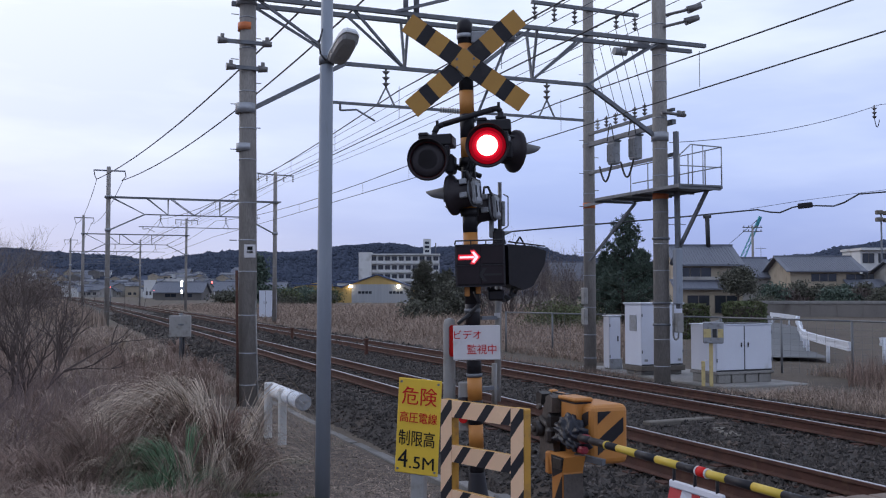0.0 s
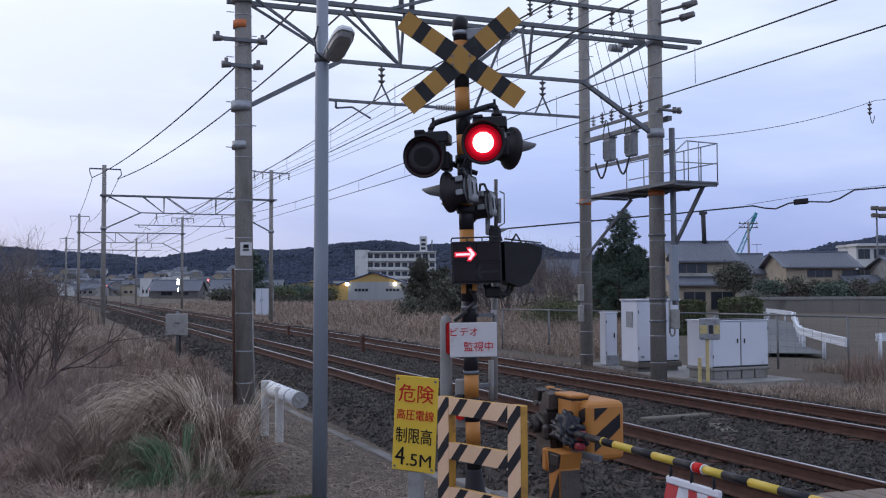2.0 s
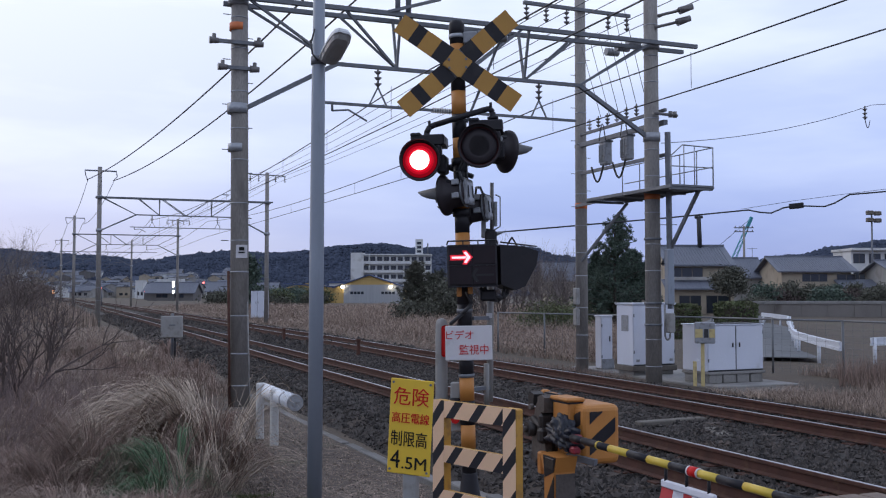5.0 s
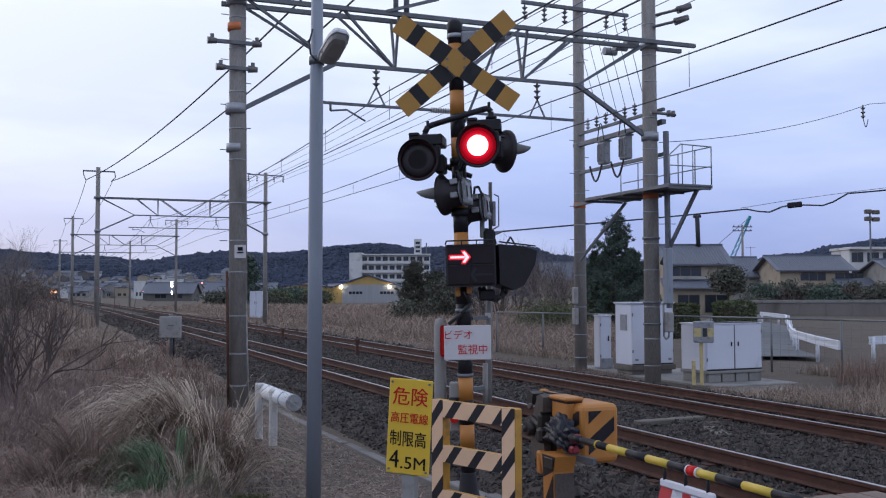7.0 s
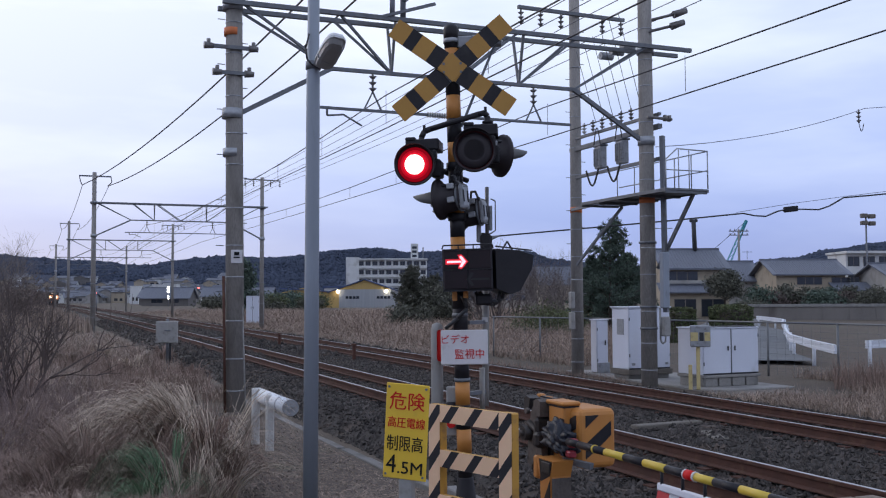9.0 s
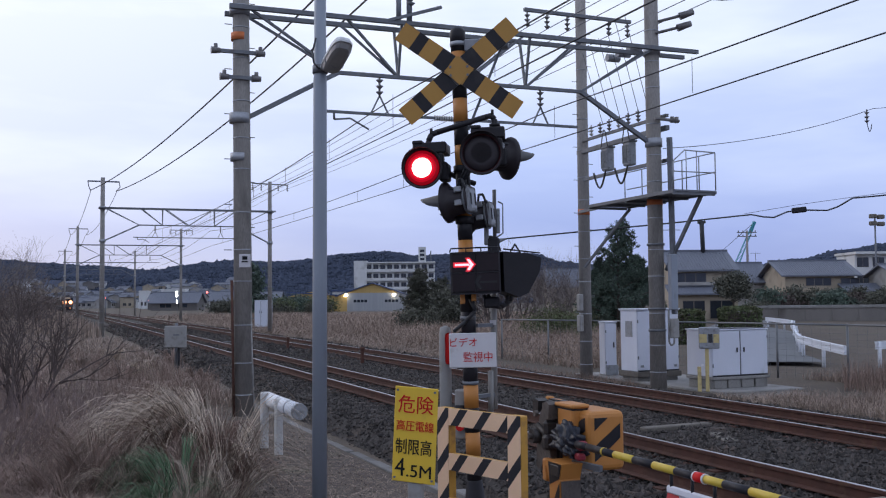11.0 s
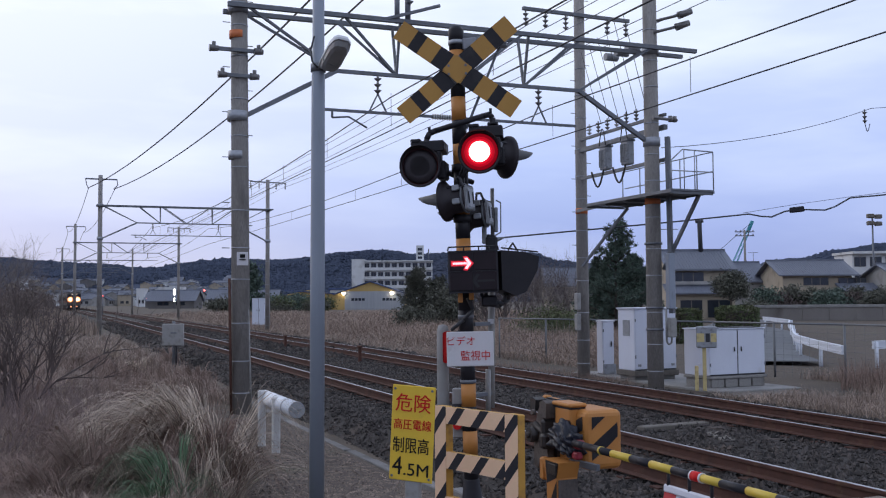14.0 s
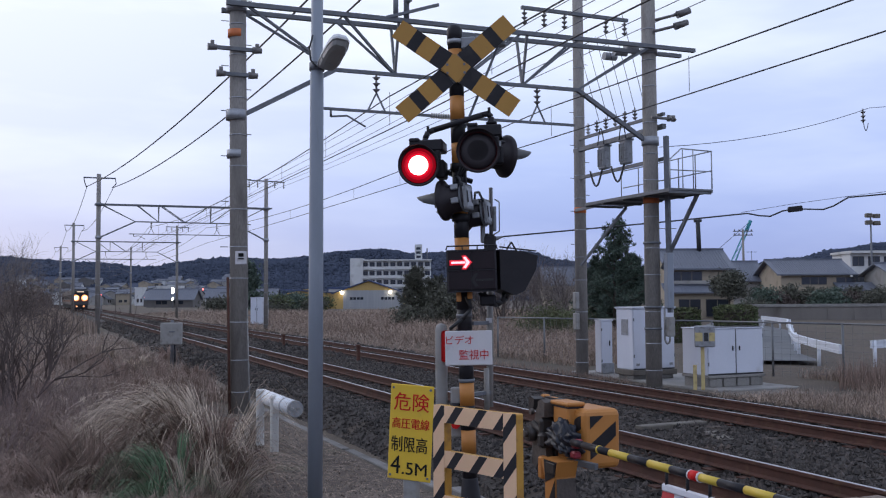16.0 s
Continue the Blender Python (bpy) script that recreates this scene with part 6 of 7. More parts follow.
for i in range(100):
    z = random.uniform(430, 635)
    px = random.uniform(-0.42, -0.20)
    n, s = place(px * z, z)
    if -9 < n - bend(s) - 8.5 < 9:
        continue
    w, ze = random.uniform(6, 10), random.uniform(2.6, 5.4)
    big_roof = random.random() < 0.75
    house(pose(n, s, ground_z(n, s), 0, 0, -21 + random.choice((0, 90, 15, -20))), w, random.uniform(7, 10), ze, ze + (2.0 if big_roof else 0.6), random.choice((M_GREYWALL, M_GREYWALL, M_GREYWALL, M_WHITEWALL, M_BEIGE)),
          random.choice(("pale village house with grey tiled roof", "grey village house with tiled roof")), openings=((-w * 0.3, -w * 0.05, 1.0, 2.2, 0.0, 2), (w * 0.1, w * 0.3, 1.0, 2.2, 0.0, 2)))
for right, ahead, w, H in ((-89.0, 330.0, 8, 6.5), (-111.0, 370.0, 3.0, 6.5), (-104, 380, 10, 4.5)):
    b = thing("house", m=stand(right, ahead), label="white flat-roofed village building", category="house")
    part("wall", box(B(), (-w / 2, 0, -0.5), (w / 2, 5, H), 0.05), M_WHITEWALL, b)
    part("parapet", box(B(), (-w / 2 - 0.1, -0.1, H + 0.004), (w / 2 + 0.1, 5.1, H + 0.35)), M_WHITEWALL, b)
    for k in range(2):
        window(b, -w / 2 + 0.8 + k * w * 0.45, -w / 2 + 0.8 + k * w * 0.45 + w * 0.25, 1.2, 2.6, 0.0, 2)
for right, ahead, w, ze, zr, mw in ((-72.0, 268.0, 12.5, 2.3, 4.9, M_DIMWALL), (-64.0, 300.0, 11.0, 2.8, 5.4, M_DIMWALL), (-84.5, 300.0, 8.0, 2.6, 4.8, M_DIMWALL), (-52.0, 290.0, 10.0, 2.8, 5.2, M_DIMWALL)):
    house(stand(right, ahead), w, 9.0, ze, zr, mw, "low village house with a broad dark tiled roof", openings=((-w * 0.3, -w * 0.05, 0.8, 1.9, 0.0, 2), (w * 0.1, w * 0.3, 0.8, 1.9, 0.0, 2)))
M_STREETLIT = mat("lit_street_lamp", (0.8, 0.8, 0.7), None, 9, 0.3, glow=(1.0, 0.9, 0.75, 12.0))
M_REDLIT = mat("lit_red_light", (0.6, 0.1, 0.1), None, 9, 0.3, glow=(1.0, 0.12, 0.10, 6.0))
for right, ahead, z, mm, kind, r in ((-0.2655, 250, 4.0, M_STREETLIT, "sign", 0.72), (-0.2655, 250, 2.0, M_STREETLIT, "sign", 0.42), (-0.235, 330, 5.2, M_REDLIT, "lamp", 0.3), (-0.294, 300, 2.2, M_REDLIT, "lamp", 0.25), (-0.338, 150, 2.6, M_REDLIT, "lamp", 0.05)):
    n, s = place(right * ahead, ahead)
    o = thing("lit_sign" if kind == "sign" else "signal_lamp", m=pose(n, s, -0.5, 0, 0, -21), label="lit white roadside sign on a post" if kind == "sign" else "small red light on a post", category="sign" if kind == "sign" else "lamp")
    part("post", rod(B(), (0, 0.1, 0), (0, 0.1, z + 0.5), 0.08), M_STEEL, o)
    if kind == "sign":
        part("panel", box(B(), (-0.35 * r, -0.05, z + 0.5 - r), (0.35 * r, 0.05, z + 0.5 + r), 0.04), mm, o)
    else:
        part("lens", rod(B(), (0, -0.06, z + 0.5), (0, 0.06, z + 0.5), r, seg=12), mm, o)

# utility pole, crane, floodlight mast, aerials behind the houses
up = thing("utility_pole", m=stand(47.3, 150.0, -0.6), label="slim concrete utility pole with crossarms", category="utility pole")
part("shaft", rod(B(), (0, 0, 0), (0, 0, 12.6), 0.24, 0.15, seg=10), M_CONCRETE, up)
for z in (12.3, 11.7):
    part("crossarm", bar(B(), (-1.5, 0, z), (1.5, 0, z), 0.14, 0.14), M_STEEL, up)
    for x in (-1.3, -0.6, 0.6, 1.3):
        part("insulator", rod(B(), (x, 0, z), (x, 0, z + 0.3), 0.08), M_INSUL, up)
cr = thing("crane", m=stand(60.0, 200.0, -0.6), label="teal lattice crane boom above the roofs", category="crane")
b0, b1 = Vector((-3.2, 0, 0.0)), Vector((4.6, 0, 17.6))
for dx, dy in ((-0.6, -0.5), (0.6, -0.5), (-0.6, 0.5), (0.6, 0.5)):
    part("boom_chord", bar(B(), b0 + Vector((dx, dy, 0)), b1 + Vector((dx * 0.4, dy * 0.4, 0)), 0.11, 0.11), M_TEAL, cr)
for i in range(14):
    u, w = i / 14, (i + 1) / 14
    k, l = 0.6 * (1 - 0.6 * u), 0.6 * (1 - 0.6 * w)
    part("lacing", bar(B(), b0.lerp(b1, u) + Vector((-k, -0.4, 0)), b0.lerp(b1, w) + Vector((l, -0.4, 0)), 0.08, 0.08), M_TEAL, cr)
part("boom_head", bar(B(), b1 + Vector((-0.8, 0, -1.9)), b1 + Vector((0.1, 0, 0.2)), 0.6, 0.6), M_TEAL, cr)
part("stay", rod(B(), b1, (-9.0, 0, 6.0), 0.05, seg=5), M_WIRE, cr)
part("cab", box(B(), (-6, -1.5, 0), (-2, 1.5, 3.0), 0.2), M_TEAL, cr)
fm = thing("floodlight_mast", m=stand(67.0, 150.0, -0.6), label="dark floodlight cluster on a slim mast", category="floodlight")
part("shaft", rod(B(), (0, 0, 0), (0, 0, 14.6), 0.2, 0.12), M_STEEL, fm)
for x, z in ((-0.3, 14.6), (0.9, 14.5), (0.9, 13.4), (-0.3, 13.5)):
    part("flood_lamp", box(B(), (x - 0.5, -0.4, z - 0.3), (x + 0.5, 0.4, z + 0.35), 0.1), M_FRAME, fm)
for right, ahead, top in ((26.2, 110.0, 9.6), (61.5, 190.0, 10.5)):
    an = thing("roof_aerial", m=stand(right, ahead, 6.2), label="thin aerial above a tiled roof", category="aerial")
    part("shaft", rod(B(), (0, 0, -6.5), (0, 0, top - 6.2), 0.05, seg=6), M_STEEL, an)
    part("element", rod(B(), (-1.0, 0, top - 6.4), (1.0, 0, top - 6.4), 0.04, seg=6), M_STEEL, an)

# wooded hills along the skyline; distance haze is painted into their blue-grey
M_HAZEHILL = mat("hazy_wooded_hill", (0.070, 0.083, 0.118), (0.050, 0.060, 0.088), 0.016, 1.0, island=0.07, stain=(0.102, 0.106, 0.130), spots=0.010, cover=0.45, spec=0.0)
SKYLINE = [(-0.62, 46), (-0.45, 50), (-0.40, 46), (-0.35, 43), (-0.325, 41), (-0.31, 38.5), (-0.285, 39), (-0.26, 44), (-0.235, 47), (-0.21, 48), (-0.17, 45), (-0.125, 49), (-0.10, 53), (-0.055, 55), (-0.02, 50), (0.02, 50), (0.09, 50), (0.13, 42), (0.2, 36), (0.3, 34), (0.37, 43), (0.41, 52), (0.46, 58), (0.7, 52)]


def skyline(u):
    for (a, h), (b, g) in zip(SKYLINE, SKYLINE[1:]):
        if u <= b:
            k = (u - a) / (b - a)
            k = k * k * (3 - 2 * k)
            return h + (g - h) * k
    return SKYLINE[-1][1]


hrng = np.random.default_rng(8)


def hill_z(u, z, n, s):
    k = smooth(640, 1010, z)
    return (skyline(u) - 5.0) * k + noise.noise((n * 0.012, s * 0.012, 3)) * 9 * k * (1 - 0.8 * smooth(930, 1010, z))


vs, fs = [], []
cols, rws = 200, 16
for i in range(cols + 1):
    u = -0.62 + 1.32 * i / cols
    for j in range(rws + 1):
        z = 640 + 33 * j
        n, s = place(u * z, z)
        vs.append((n, s, hill_z(u, z, n, s) - (3 if j == 0 else 0)))
fs = [(i * (rws + 1) + j, (i + 1) * (rws + 1) + j, (i + 1) * (rws + 1) + j + 1, i * (rws + 1) + j + 1) for i in range(cols) for j in range(rws)]
tagged(new("hills", raw("hills", vs, fs, M_HAZEHILL)), "dark wooded hills on the skyline, blue-grey with painted haze", "hills", kind="structure")
# the wood on them: ragged crowns, too many and too far to count
ico = B()
bmesh.ops.create_icosphere(ico, subdivisions=1, radius=1.0)
ico_v = np.array([v.co[:] for v in ico.verts])
ico_f = np.array([[v.index for v in f.verts] for f in ico.faces])
ico.free()
vs, fs = [], []
count = 0
for i in range(60000):
    u = -0.56 + 1.12 * hrng.random()
    z = 650 + 380 * hrng.random() ** 0.6
    if -0.44 < u < -0.19 and z < 800 + 25 * math.sin(u * 60):
        continue
    n, s = place(u * z, z)
    w, h = 0.8 + 1.5 * hrng.random() ** 2, 0.7 + 1.1 * hrng.random() ** 2
    if i % 40 == 0:
        w, h = 1.6 + 2.4 * hrng.random(), 1.2 + 1.5 * hrng.random()
    p = ico_v * (w, w, h) * (0.55 + 0.9 * hrng.random((len(ico_v), 1)))
    vs.append(p + (n, s, hill_z(u, z, n, s) + 0.35 * h))
    fs.append(ico_f + len(ico_v) * count)
    count += 1
tagged(new("hill_woods", raw("hill_woods", np.concatenate(vs).tolist(), np.concatenate(fs).tolist(), M_HAZEHILL, smooth=True)), "dense dark mixed wood on the hills, blue-grey with painted haze", "wood", kind="stuff")


# upper rows of the village, on the foot of the hills
random.seed(23)
for i in range(110):
    z = random.uniform(650, 800)
    u = random.uniform(-0.425, -0.195)
    n, s = place(u * z, z)
    w, ze = random.uniform(7, 12), random.uniform(3.0, 6.0)
    house(pose(n, s, hill_z(u, z, n, s) - 0.8, 0, 0, -21 + random.choice((0, 90, 12, -18))), w, random.uniform(7, 10), ze, ze + random.uniform(1.2, 2.4), random.choice((M_GREYWALL, M_DIMWALL, M_WHITEWALL, M_WHITEWALL, M_BEIGE)),
          "village house with a tiled roof at the foot of the hills", openings=((-w * 0.3, -w * 0.05, 1.0, 2.2, 0.0, 2), (w * 0.1, w * 0.3, 1.0, 2.2, 0.0, 2)))


# ---- plants ----
M_STRAW = mat("withered_grass", (0.335, 0.255, 0.205), (0.21, 0.157, 0.127), 0.6, 0.9, island=0.5)
M_REED = mat("dry_reed", (0.32, 0.238, 0.185), (0.22, 0.16, 0.128), 0.3, 0.9, island=0.45)
M_PAMPAS = mat("pale_drooping_grass", (0.45, 0.36, 0.28), (0.25, 0.19, 0.145), 2.2, 0.85, island=0.6)
M_RUSSET = mat("russet_dead_grass", (0.19, 0.118, 0.088), (0.105, 0.066, 0.052), 2.0, 0.9, island=0.5)
M_BROWNWEED = mat("brown_weed", (0.265, 0.185, 0.15), (0.165, 0.112, 0.09), 1.5, 0.9, island=0.45)
M_GREENGRASS = mat("green_grass", (0.11, 0.18, 0.095), (0.07, 0.115, 0.06), 1.5, 0.8, island=0.4)
M_REDWEED = mat("dark_red_weed", (0.085, 0.018, 0.022), (0.05, 0.014, 0.016), 1.5, 0.8, island=0.4)
M_MOSS = mat("olive_moss", (0.10, 0.115, 0.04), (0.07, 0.08, 0.03), 1.5, 0.9, island=0.4)
M_SCRUB = mat("purple_brown_scrub", (0.20, 0.145, 0.135), (0.12, 0.085, 0.08), 2, 0.9)
M_TWIG = mat("bare_twig", (0.10, 0.075, 0.067), (0.065, 0.05, 0.046), 5, 0.9)
M_GREYTWIG = mat("grey_bare_branch", (0.18, 0.15, 0.14), (0.125, 0.105, 0.098), 3, 0.9)
M_PINE = mat("pine_needles", (0.085, 0.118, 0.09), (0.05, 0.072, 0.058), 1.2, 0.85, island=0.5)
M_SHRUB = mat("garden_leaves", (0.10, 0.10, 0.075), (0.065, 0.062, 0.05), 1.0, 0.85, island=0.5)
M_HEDGE = mat("hedge_leaves", (0.085, 0.11, 0.045), (0.085, 0.062, 0.035), 1.5, 0.85, island=0.5)
M_DRYBUSH = mat("dry_brown_leaves", (0.15, 0.112, 0.095), (0.10, 0.075, 0.064), 1.0, 0.9, island=0.45)
M_BARK = mat("bark", (0.07, 0.055, 0.045), (0.045, 0.036, 0.03), 4, 0.95, bump=0.4, fine=20)
prng = np.random.default_rng(21)


def blades(name, root, height, reach, width, droop, material, label, category="grass", away=None, kind="stuff", parent=None, steps_up=(0.0, 0.35, 0.65, 0.88, 1.0), arch=1.7):
    """Thin curved blades from the given roots; away: the ways in which they lean."""
    k = len(root)
    root = np.asarray(root, float)
    a = prng.random(k) * 2 * np.pi if away is None else np.asarray(away)
    d = np.stack((np.cos(a), np.sin(a), np.zeros(k)), 1)
    b = a + np.pi / 2 + prng.normal(0, 0.5, k)
    side = np.stack((np.cos(b), np.sin(b), prng.normal(0, 0.2, k)), 1)
    rows = []
    m = len(steps_up)
    for u in steps_up:
        p = root + d * (reach * u ** arch)[:, None]
        p[:, 2] += height * (u - droop * u ** 3)
        w = (width * (1 - 0.88 * u))[:, None] * side * 0.5
        rows.append(p - w)
        rows.append(p + w)
    v = np.stack(rows, 1).reshape(-1, 3)
    o = (np.arange(k) * 2 * m)[:, None]
    f = np.concatenate([o + np.array((2 * j, 2 * j + 1, 2 * j + 3, 2 * j + 2)) for j in range(m - 1)], 1).reshape(-1, 4)
    me = raw(name, v.tolist(), f.tolist(), material)
    ob = new(name, me)
    if parent:
        ob.parent = parent
        return tagged(ob, label)
    return tagged(ob, label, category, kind=kind)


def view_scatter(count, u0, u1, z0, z1, power, ok):
    """Spots scattered evenly to the eye between two bearings and two distances."""
    out = []
    while len(out) < count:
        z = z0 * (z1 / z0) ** (prng.random() ** power)
        n, s = place((u0 + (u1 - u0) * prng.random()) * z, z)
        if ok(n, s):
            out.append((n, s, ground_z(n, s) - 0.02))
    return np.array(out)


def patch(p, f):
    return np.array([noise.noise((x * f, y * f, 5.0)) for x, y, _ in p])


left_ok = lambda n, s: n - bend(s) < (1.25 + 0.35 * noise.noise((s * 0.8, 1, 0)) if s < 17 else (2.6 if s < 21 else 3.85)) and s > 7.5
r = view_scatter(30000, -0.50, -0.10, 8.5, 60, 0.9, left_ok)
q = patch(r, 0.35)
blades("withered_grass", r, (0.34 + 0.28 * prng.random(len(r))) * (1 + 0.5 * q) * np.where(r[:, 1] < 17, 0.6, 1.0), 0.15 + 0.4 * prng.random(len(r)), 0.007 + 0.00035 * r[:, 1], 0.25 + 0.55 * prng.random(len(r)), M_STRAW, "withered straw-coloured grass on the bank")
r = view_scatter(15000, -0.50, -0.13, 8.0, 40, 0.9, left_ok)
q = patch(r, 0.5)
r, q = r[q > -0.05], q[q > -0.05]
blades("brown_weeds", r, (0.45 + 0.40 * prng.random(len(r))) * (1 + 0.5 * q) * np.where(r[:, 1] < 16, 0.6, 0.9), 0.08 + 0.28 * prng.random(len(r)), 0.006 + 0.0003 * r[:, 1], 0.1 + 0.5 * prng.random(len(r)), M_BROWNWEED, "dense dry brown weeds on the bank", "weeds")
r = view_scatter(5000, -0.46, -0.10, 60, 330, 1.0, lambda n, s: n - bend(s) < 3.2)
blades("far_grass", r, 0.7 + 0.6 * prng.random(len(r)), 0.3 * prng.random(len(r)), 0.0012 * r[:, 1], 0.2 * prng.random(len(r)), M_STRAW, "withered grass beside the far line")

# the large drooping tufts by the path
def tuft(n, s, count, h, spread, material, label, rad=0.28, width=0.009, turn=None, low=0.55, droop=(0.30, 0.72), main=0.86):
    # blades hang together in locks
    k = max(8, count // 20)
    lock = prng.integers(0, k, count)
    a = prng.random(k) * 2 * np.pi if turn is None else np.where(prng.random(k) < main, prng.normal(turn, 0.6, k), prng.normal(turn + np.pi, 0.8, k))
    a = a[lock] + prng.normal(0, 0.13, count)
    rr = (rad * np.sqrt(prng.random(k)))[lock] + prng.normal(0, 0.03, count)
    lh, ls, ld = prng.random(k)[lock], prng.random(k)[lock], prng.random(k)[lock]
    free = prng.random(count) < 0.12
    lh, ls, ld = (np.clip(np.where(free, prng.random(count), x + prng.normal(0, 0.07, count)), 0, 1) for x in (lh, ls, ld))
    z = ground_z(n, s)
    root = np.stack((n + rr * np.cos(a), s + rr * np.sin(a), np.full(count, z - 0.02)), 1)
    hh = h * (low + (1 - low) * lh)
    return blades("grass_tuft", root, hh, spread * (0.35 + 0.75 * ls), width * (0.6 + 0.7 * prng.random(count)), droop[0] + (droop[1] - droop[0]) * ld, material, label, "grass tuft",
                  away=a + prng.normal(0, 0.16, count), kind="", steps_up=(0.0, 0.28, 0.48, 0.63, 0.76, 0.88, 1.0), arch=1.25)


for n, s, c, h, sp in ((1.78, 11.7, 900, 2.7, 1.6), (1.85, 12.0, 700, 2.8, 1.75), (1.62, 11.4, 800, 2.45, 1.5), (1.86, 11.4, 500, 2.2, 1.0), (1.75, 10.9, 420, 1.8, 1.0), (1.45, 11.6, 500, 2.4, 1.4)):
    tuft(n, s, c, h, sp, M_PAMPAS, "large pale arching withered grass tuft by the path", width=0.013, rad=0.20, droop=(0.62, 0.98), turn=2.75, low=0.35, main=0.95)
for n, s, c, h, sp in ((1.50, 11.0, 800, 2.2, 1.0), (1.22, 11.2, 700, 2.0, 1.0), (1.80, 11.3, 600, 2.1, 0.9), (1.0, 10.8, 500, 1.5, 0.8), (1.80, 11.6, 400, 2.0, 0.5)):
    tuft(n, s, c, h, sp, M_RUSSET, "russet dead grass tuft under paler grass", width=0.011, rad=0.24, droop=(0.55, 0.98), turn=2.75, low=0.35, main=0.88)
for n, s, c, h, sp in ((0.55, 11.0, 800, 1.9, 0.8), (1.62, 11.2, 500, 1.9, 0.5), (0.95, 10.7, 600, 1.7, 0.6), (0.20, 10.5, 450, 1.3, 0.7), (1.30, 10.2, 420, 1.2, 0.5), (-0.20, 10.8, 450, 1.1, 0.8), (-0.7, 11.6, 400, 1.2, 0.7), (-1.0, 10.7, 350, 0.9, 0.6), (1.15, 9.55, 200, 0.5, 0.4), (0.1, 9.6, 200, 0.6, 0.5), (-0.5, 9.7, 250, 0.6, 0.5)):
    tuft(n, s, c, h, sp, M_BROWNWEED, "dry brown grass tuft by the path", width=0.009, droop=(0.6, 1.0), turn=2.9, low=0.4)
for n, s, c, h in ((1.22, 10.25, 230, 1.75), (1.12, 10.05, 200, 1.5), (1.02, 9.9, 150, 1.2), (0.92, 9.8, 100, 0.95)):
    tuft(n, s, c, h, 0.62, M_GREENGRASS, "fresh green grass tuft among withered grass", rad=0.09, width=0.011, droop=(0.66, 1.0), turn=2.75, low=0.35, main=0.85)
for n, s, c, h in ((0.85, 10.5, 200, 1.4), (1.42, 10.4, 280, 1.5), (1.36, 10.05, 110, 1.4)):
    tuft(n, s, c, h, 0.8, M_PAMPAS, "pale drooping withered grass tuft over green grass", rad=0.2, width=0.010, droop=(0.66, 1.0), turn=2.75, low=0.4)
for i in range(22):
    u, z = -0.41 + 0.19 * ((i * 0.618) % 1), 13.5 + 24 * ((i * 0.414) % 1) ** 1.5
    n, s = place(u * z, z)
    if left_ok(n, s):
        tuft(n, s, 260, 0.9 + 0.5 * ((i * 0.733) % 1), 0.5, (M_PAMPAS, M_BROWNWEED, M_STRAW)[i % 3], "withered drooping grass clump on the bank", rad=0.2, width=0.012 + 0.0005 * z, droop=(0.5, 0.95))
for n, s in ((1.42, 9.05), (1.55, 9.25), (1.3, 9.3)):
    tuft(n, s, 150, 0.22, 0.16, M_REDWEED, "low dark red weed by the path", rad=0.10, width=0.02)
r = view_scatter(9000, -0.215, -0.12, 8.3, 10.6, 1.0, lambda n, s: noise.noise((n * 1.6, s * 1.6, 3)) > -0.1 and n < 2.5)
r[:, 2] += 0.03
blades("short_moss_grass", r, 0.02 + 0.04 * prng.random(len(r)), 0.03 * prng.random(len(r)), np.full(len(r), 0.009), 0.3 * prng.random(len(r)), M_MOSS, "short olive grass on the path")
r = view_scatter(9000, -0.23, -0.01, 8.6, 21, 1.0, lambda n, s: 1.2 < n < 4.0)
r[:, 2] += 0.03
blades("path_litter", r, 0.01 + 0.05 * prng.random(len(r)) ** 2, 0.05 + 0.16 * prng.random(len(r)), np.full(len(r), 0.008), 0.5 + 0.4 * prng.random(len(r)), M_STRAW, "dry straw scattered on the path", "straw")

# reeds beyond the tracks
right_ok = lambda n, s: n - bend(s) > 13.3 + 1.6 * (s < 34) * (s > 15) and not (13.5 < n < 18 and 16 < s < 26)
r = view_scatter(46000, -0.30, 0.20, 26, 150, 0.85, right_ok)
q = patch(r, 0.12)
blades("reed_field", r, (0.65 + 0.55 * prng.random(len(r))) * (1 + 0.6 * q) * np.clip(0.35 + (r[:, 0] - 13.3) / 7, 0.35, 1), 0.25 + 0.9 * prng.random(len(r)), 0.006 + 0.0004 * r[:, 1], 0.2 + 0.6 * prng.random(len(r)), M_REED, "tan dry reeds in the field beyond the tracks", "reeds")
r = view_scatter(9000, -0.30, 0.20, 26, 110, 0.85, right_ok)
blades("brown_reeds", r, (0.5 + 0.5 * prng.random(len(r))) * np.clip(0.35 + (r[:, 0] - 13.3) / 7, 0.35, 1), 0.2 + 0.7 * prng.random(len(r)), 0.006 + 0.0004 * r[:, 1], 0.35 * prng.random(len(r)), M_BROWNWEED, "brown weeds among the reeds", "weeds")
r = view_scatter(9000, 0.28, 0.50, 16, 25.5, 0.9, lambda n, s: n > 13.2 and not (13.5 < n < 18 and 17 < s < 26) and not (15 < n < 16.7 and 15.8 < s < 17.5))
q = patch(r, 0.4)
blades("yard_grass", r, (0.10 + 0.22 * prng.random(len(r))) * (1 + 0.8 * q), 0.05 + 0.2 * prng.random(len(r)), 0.007 + 0.0004 * r[:, 1], 0.3 * prng.random(len(r)), M_STRAW, "short withered grass round the yard")
r = view_scatter(1300, 0.41, 0.50, 18, 24, 0.9, lambda n, s: n > 16.5)
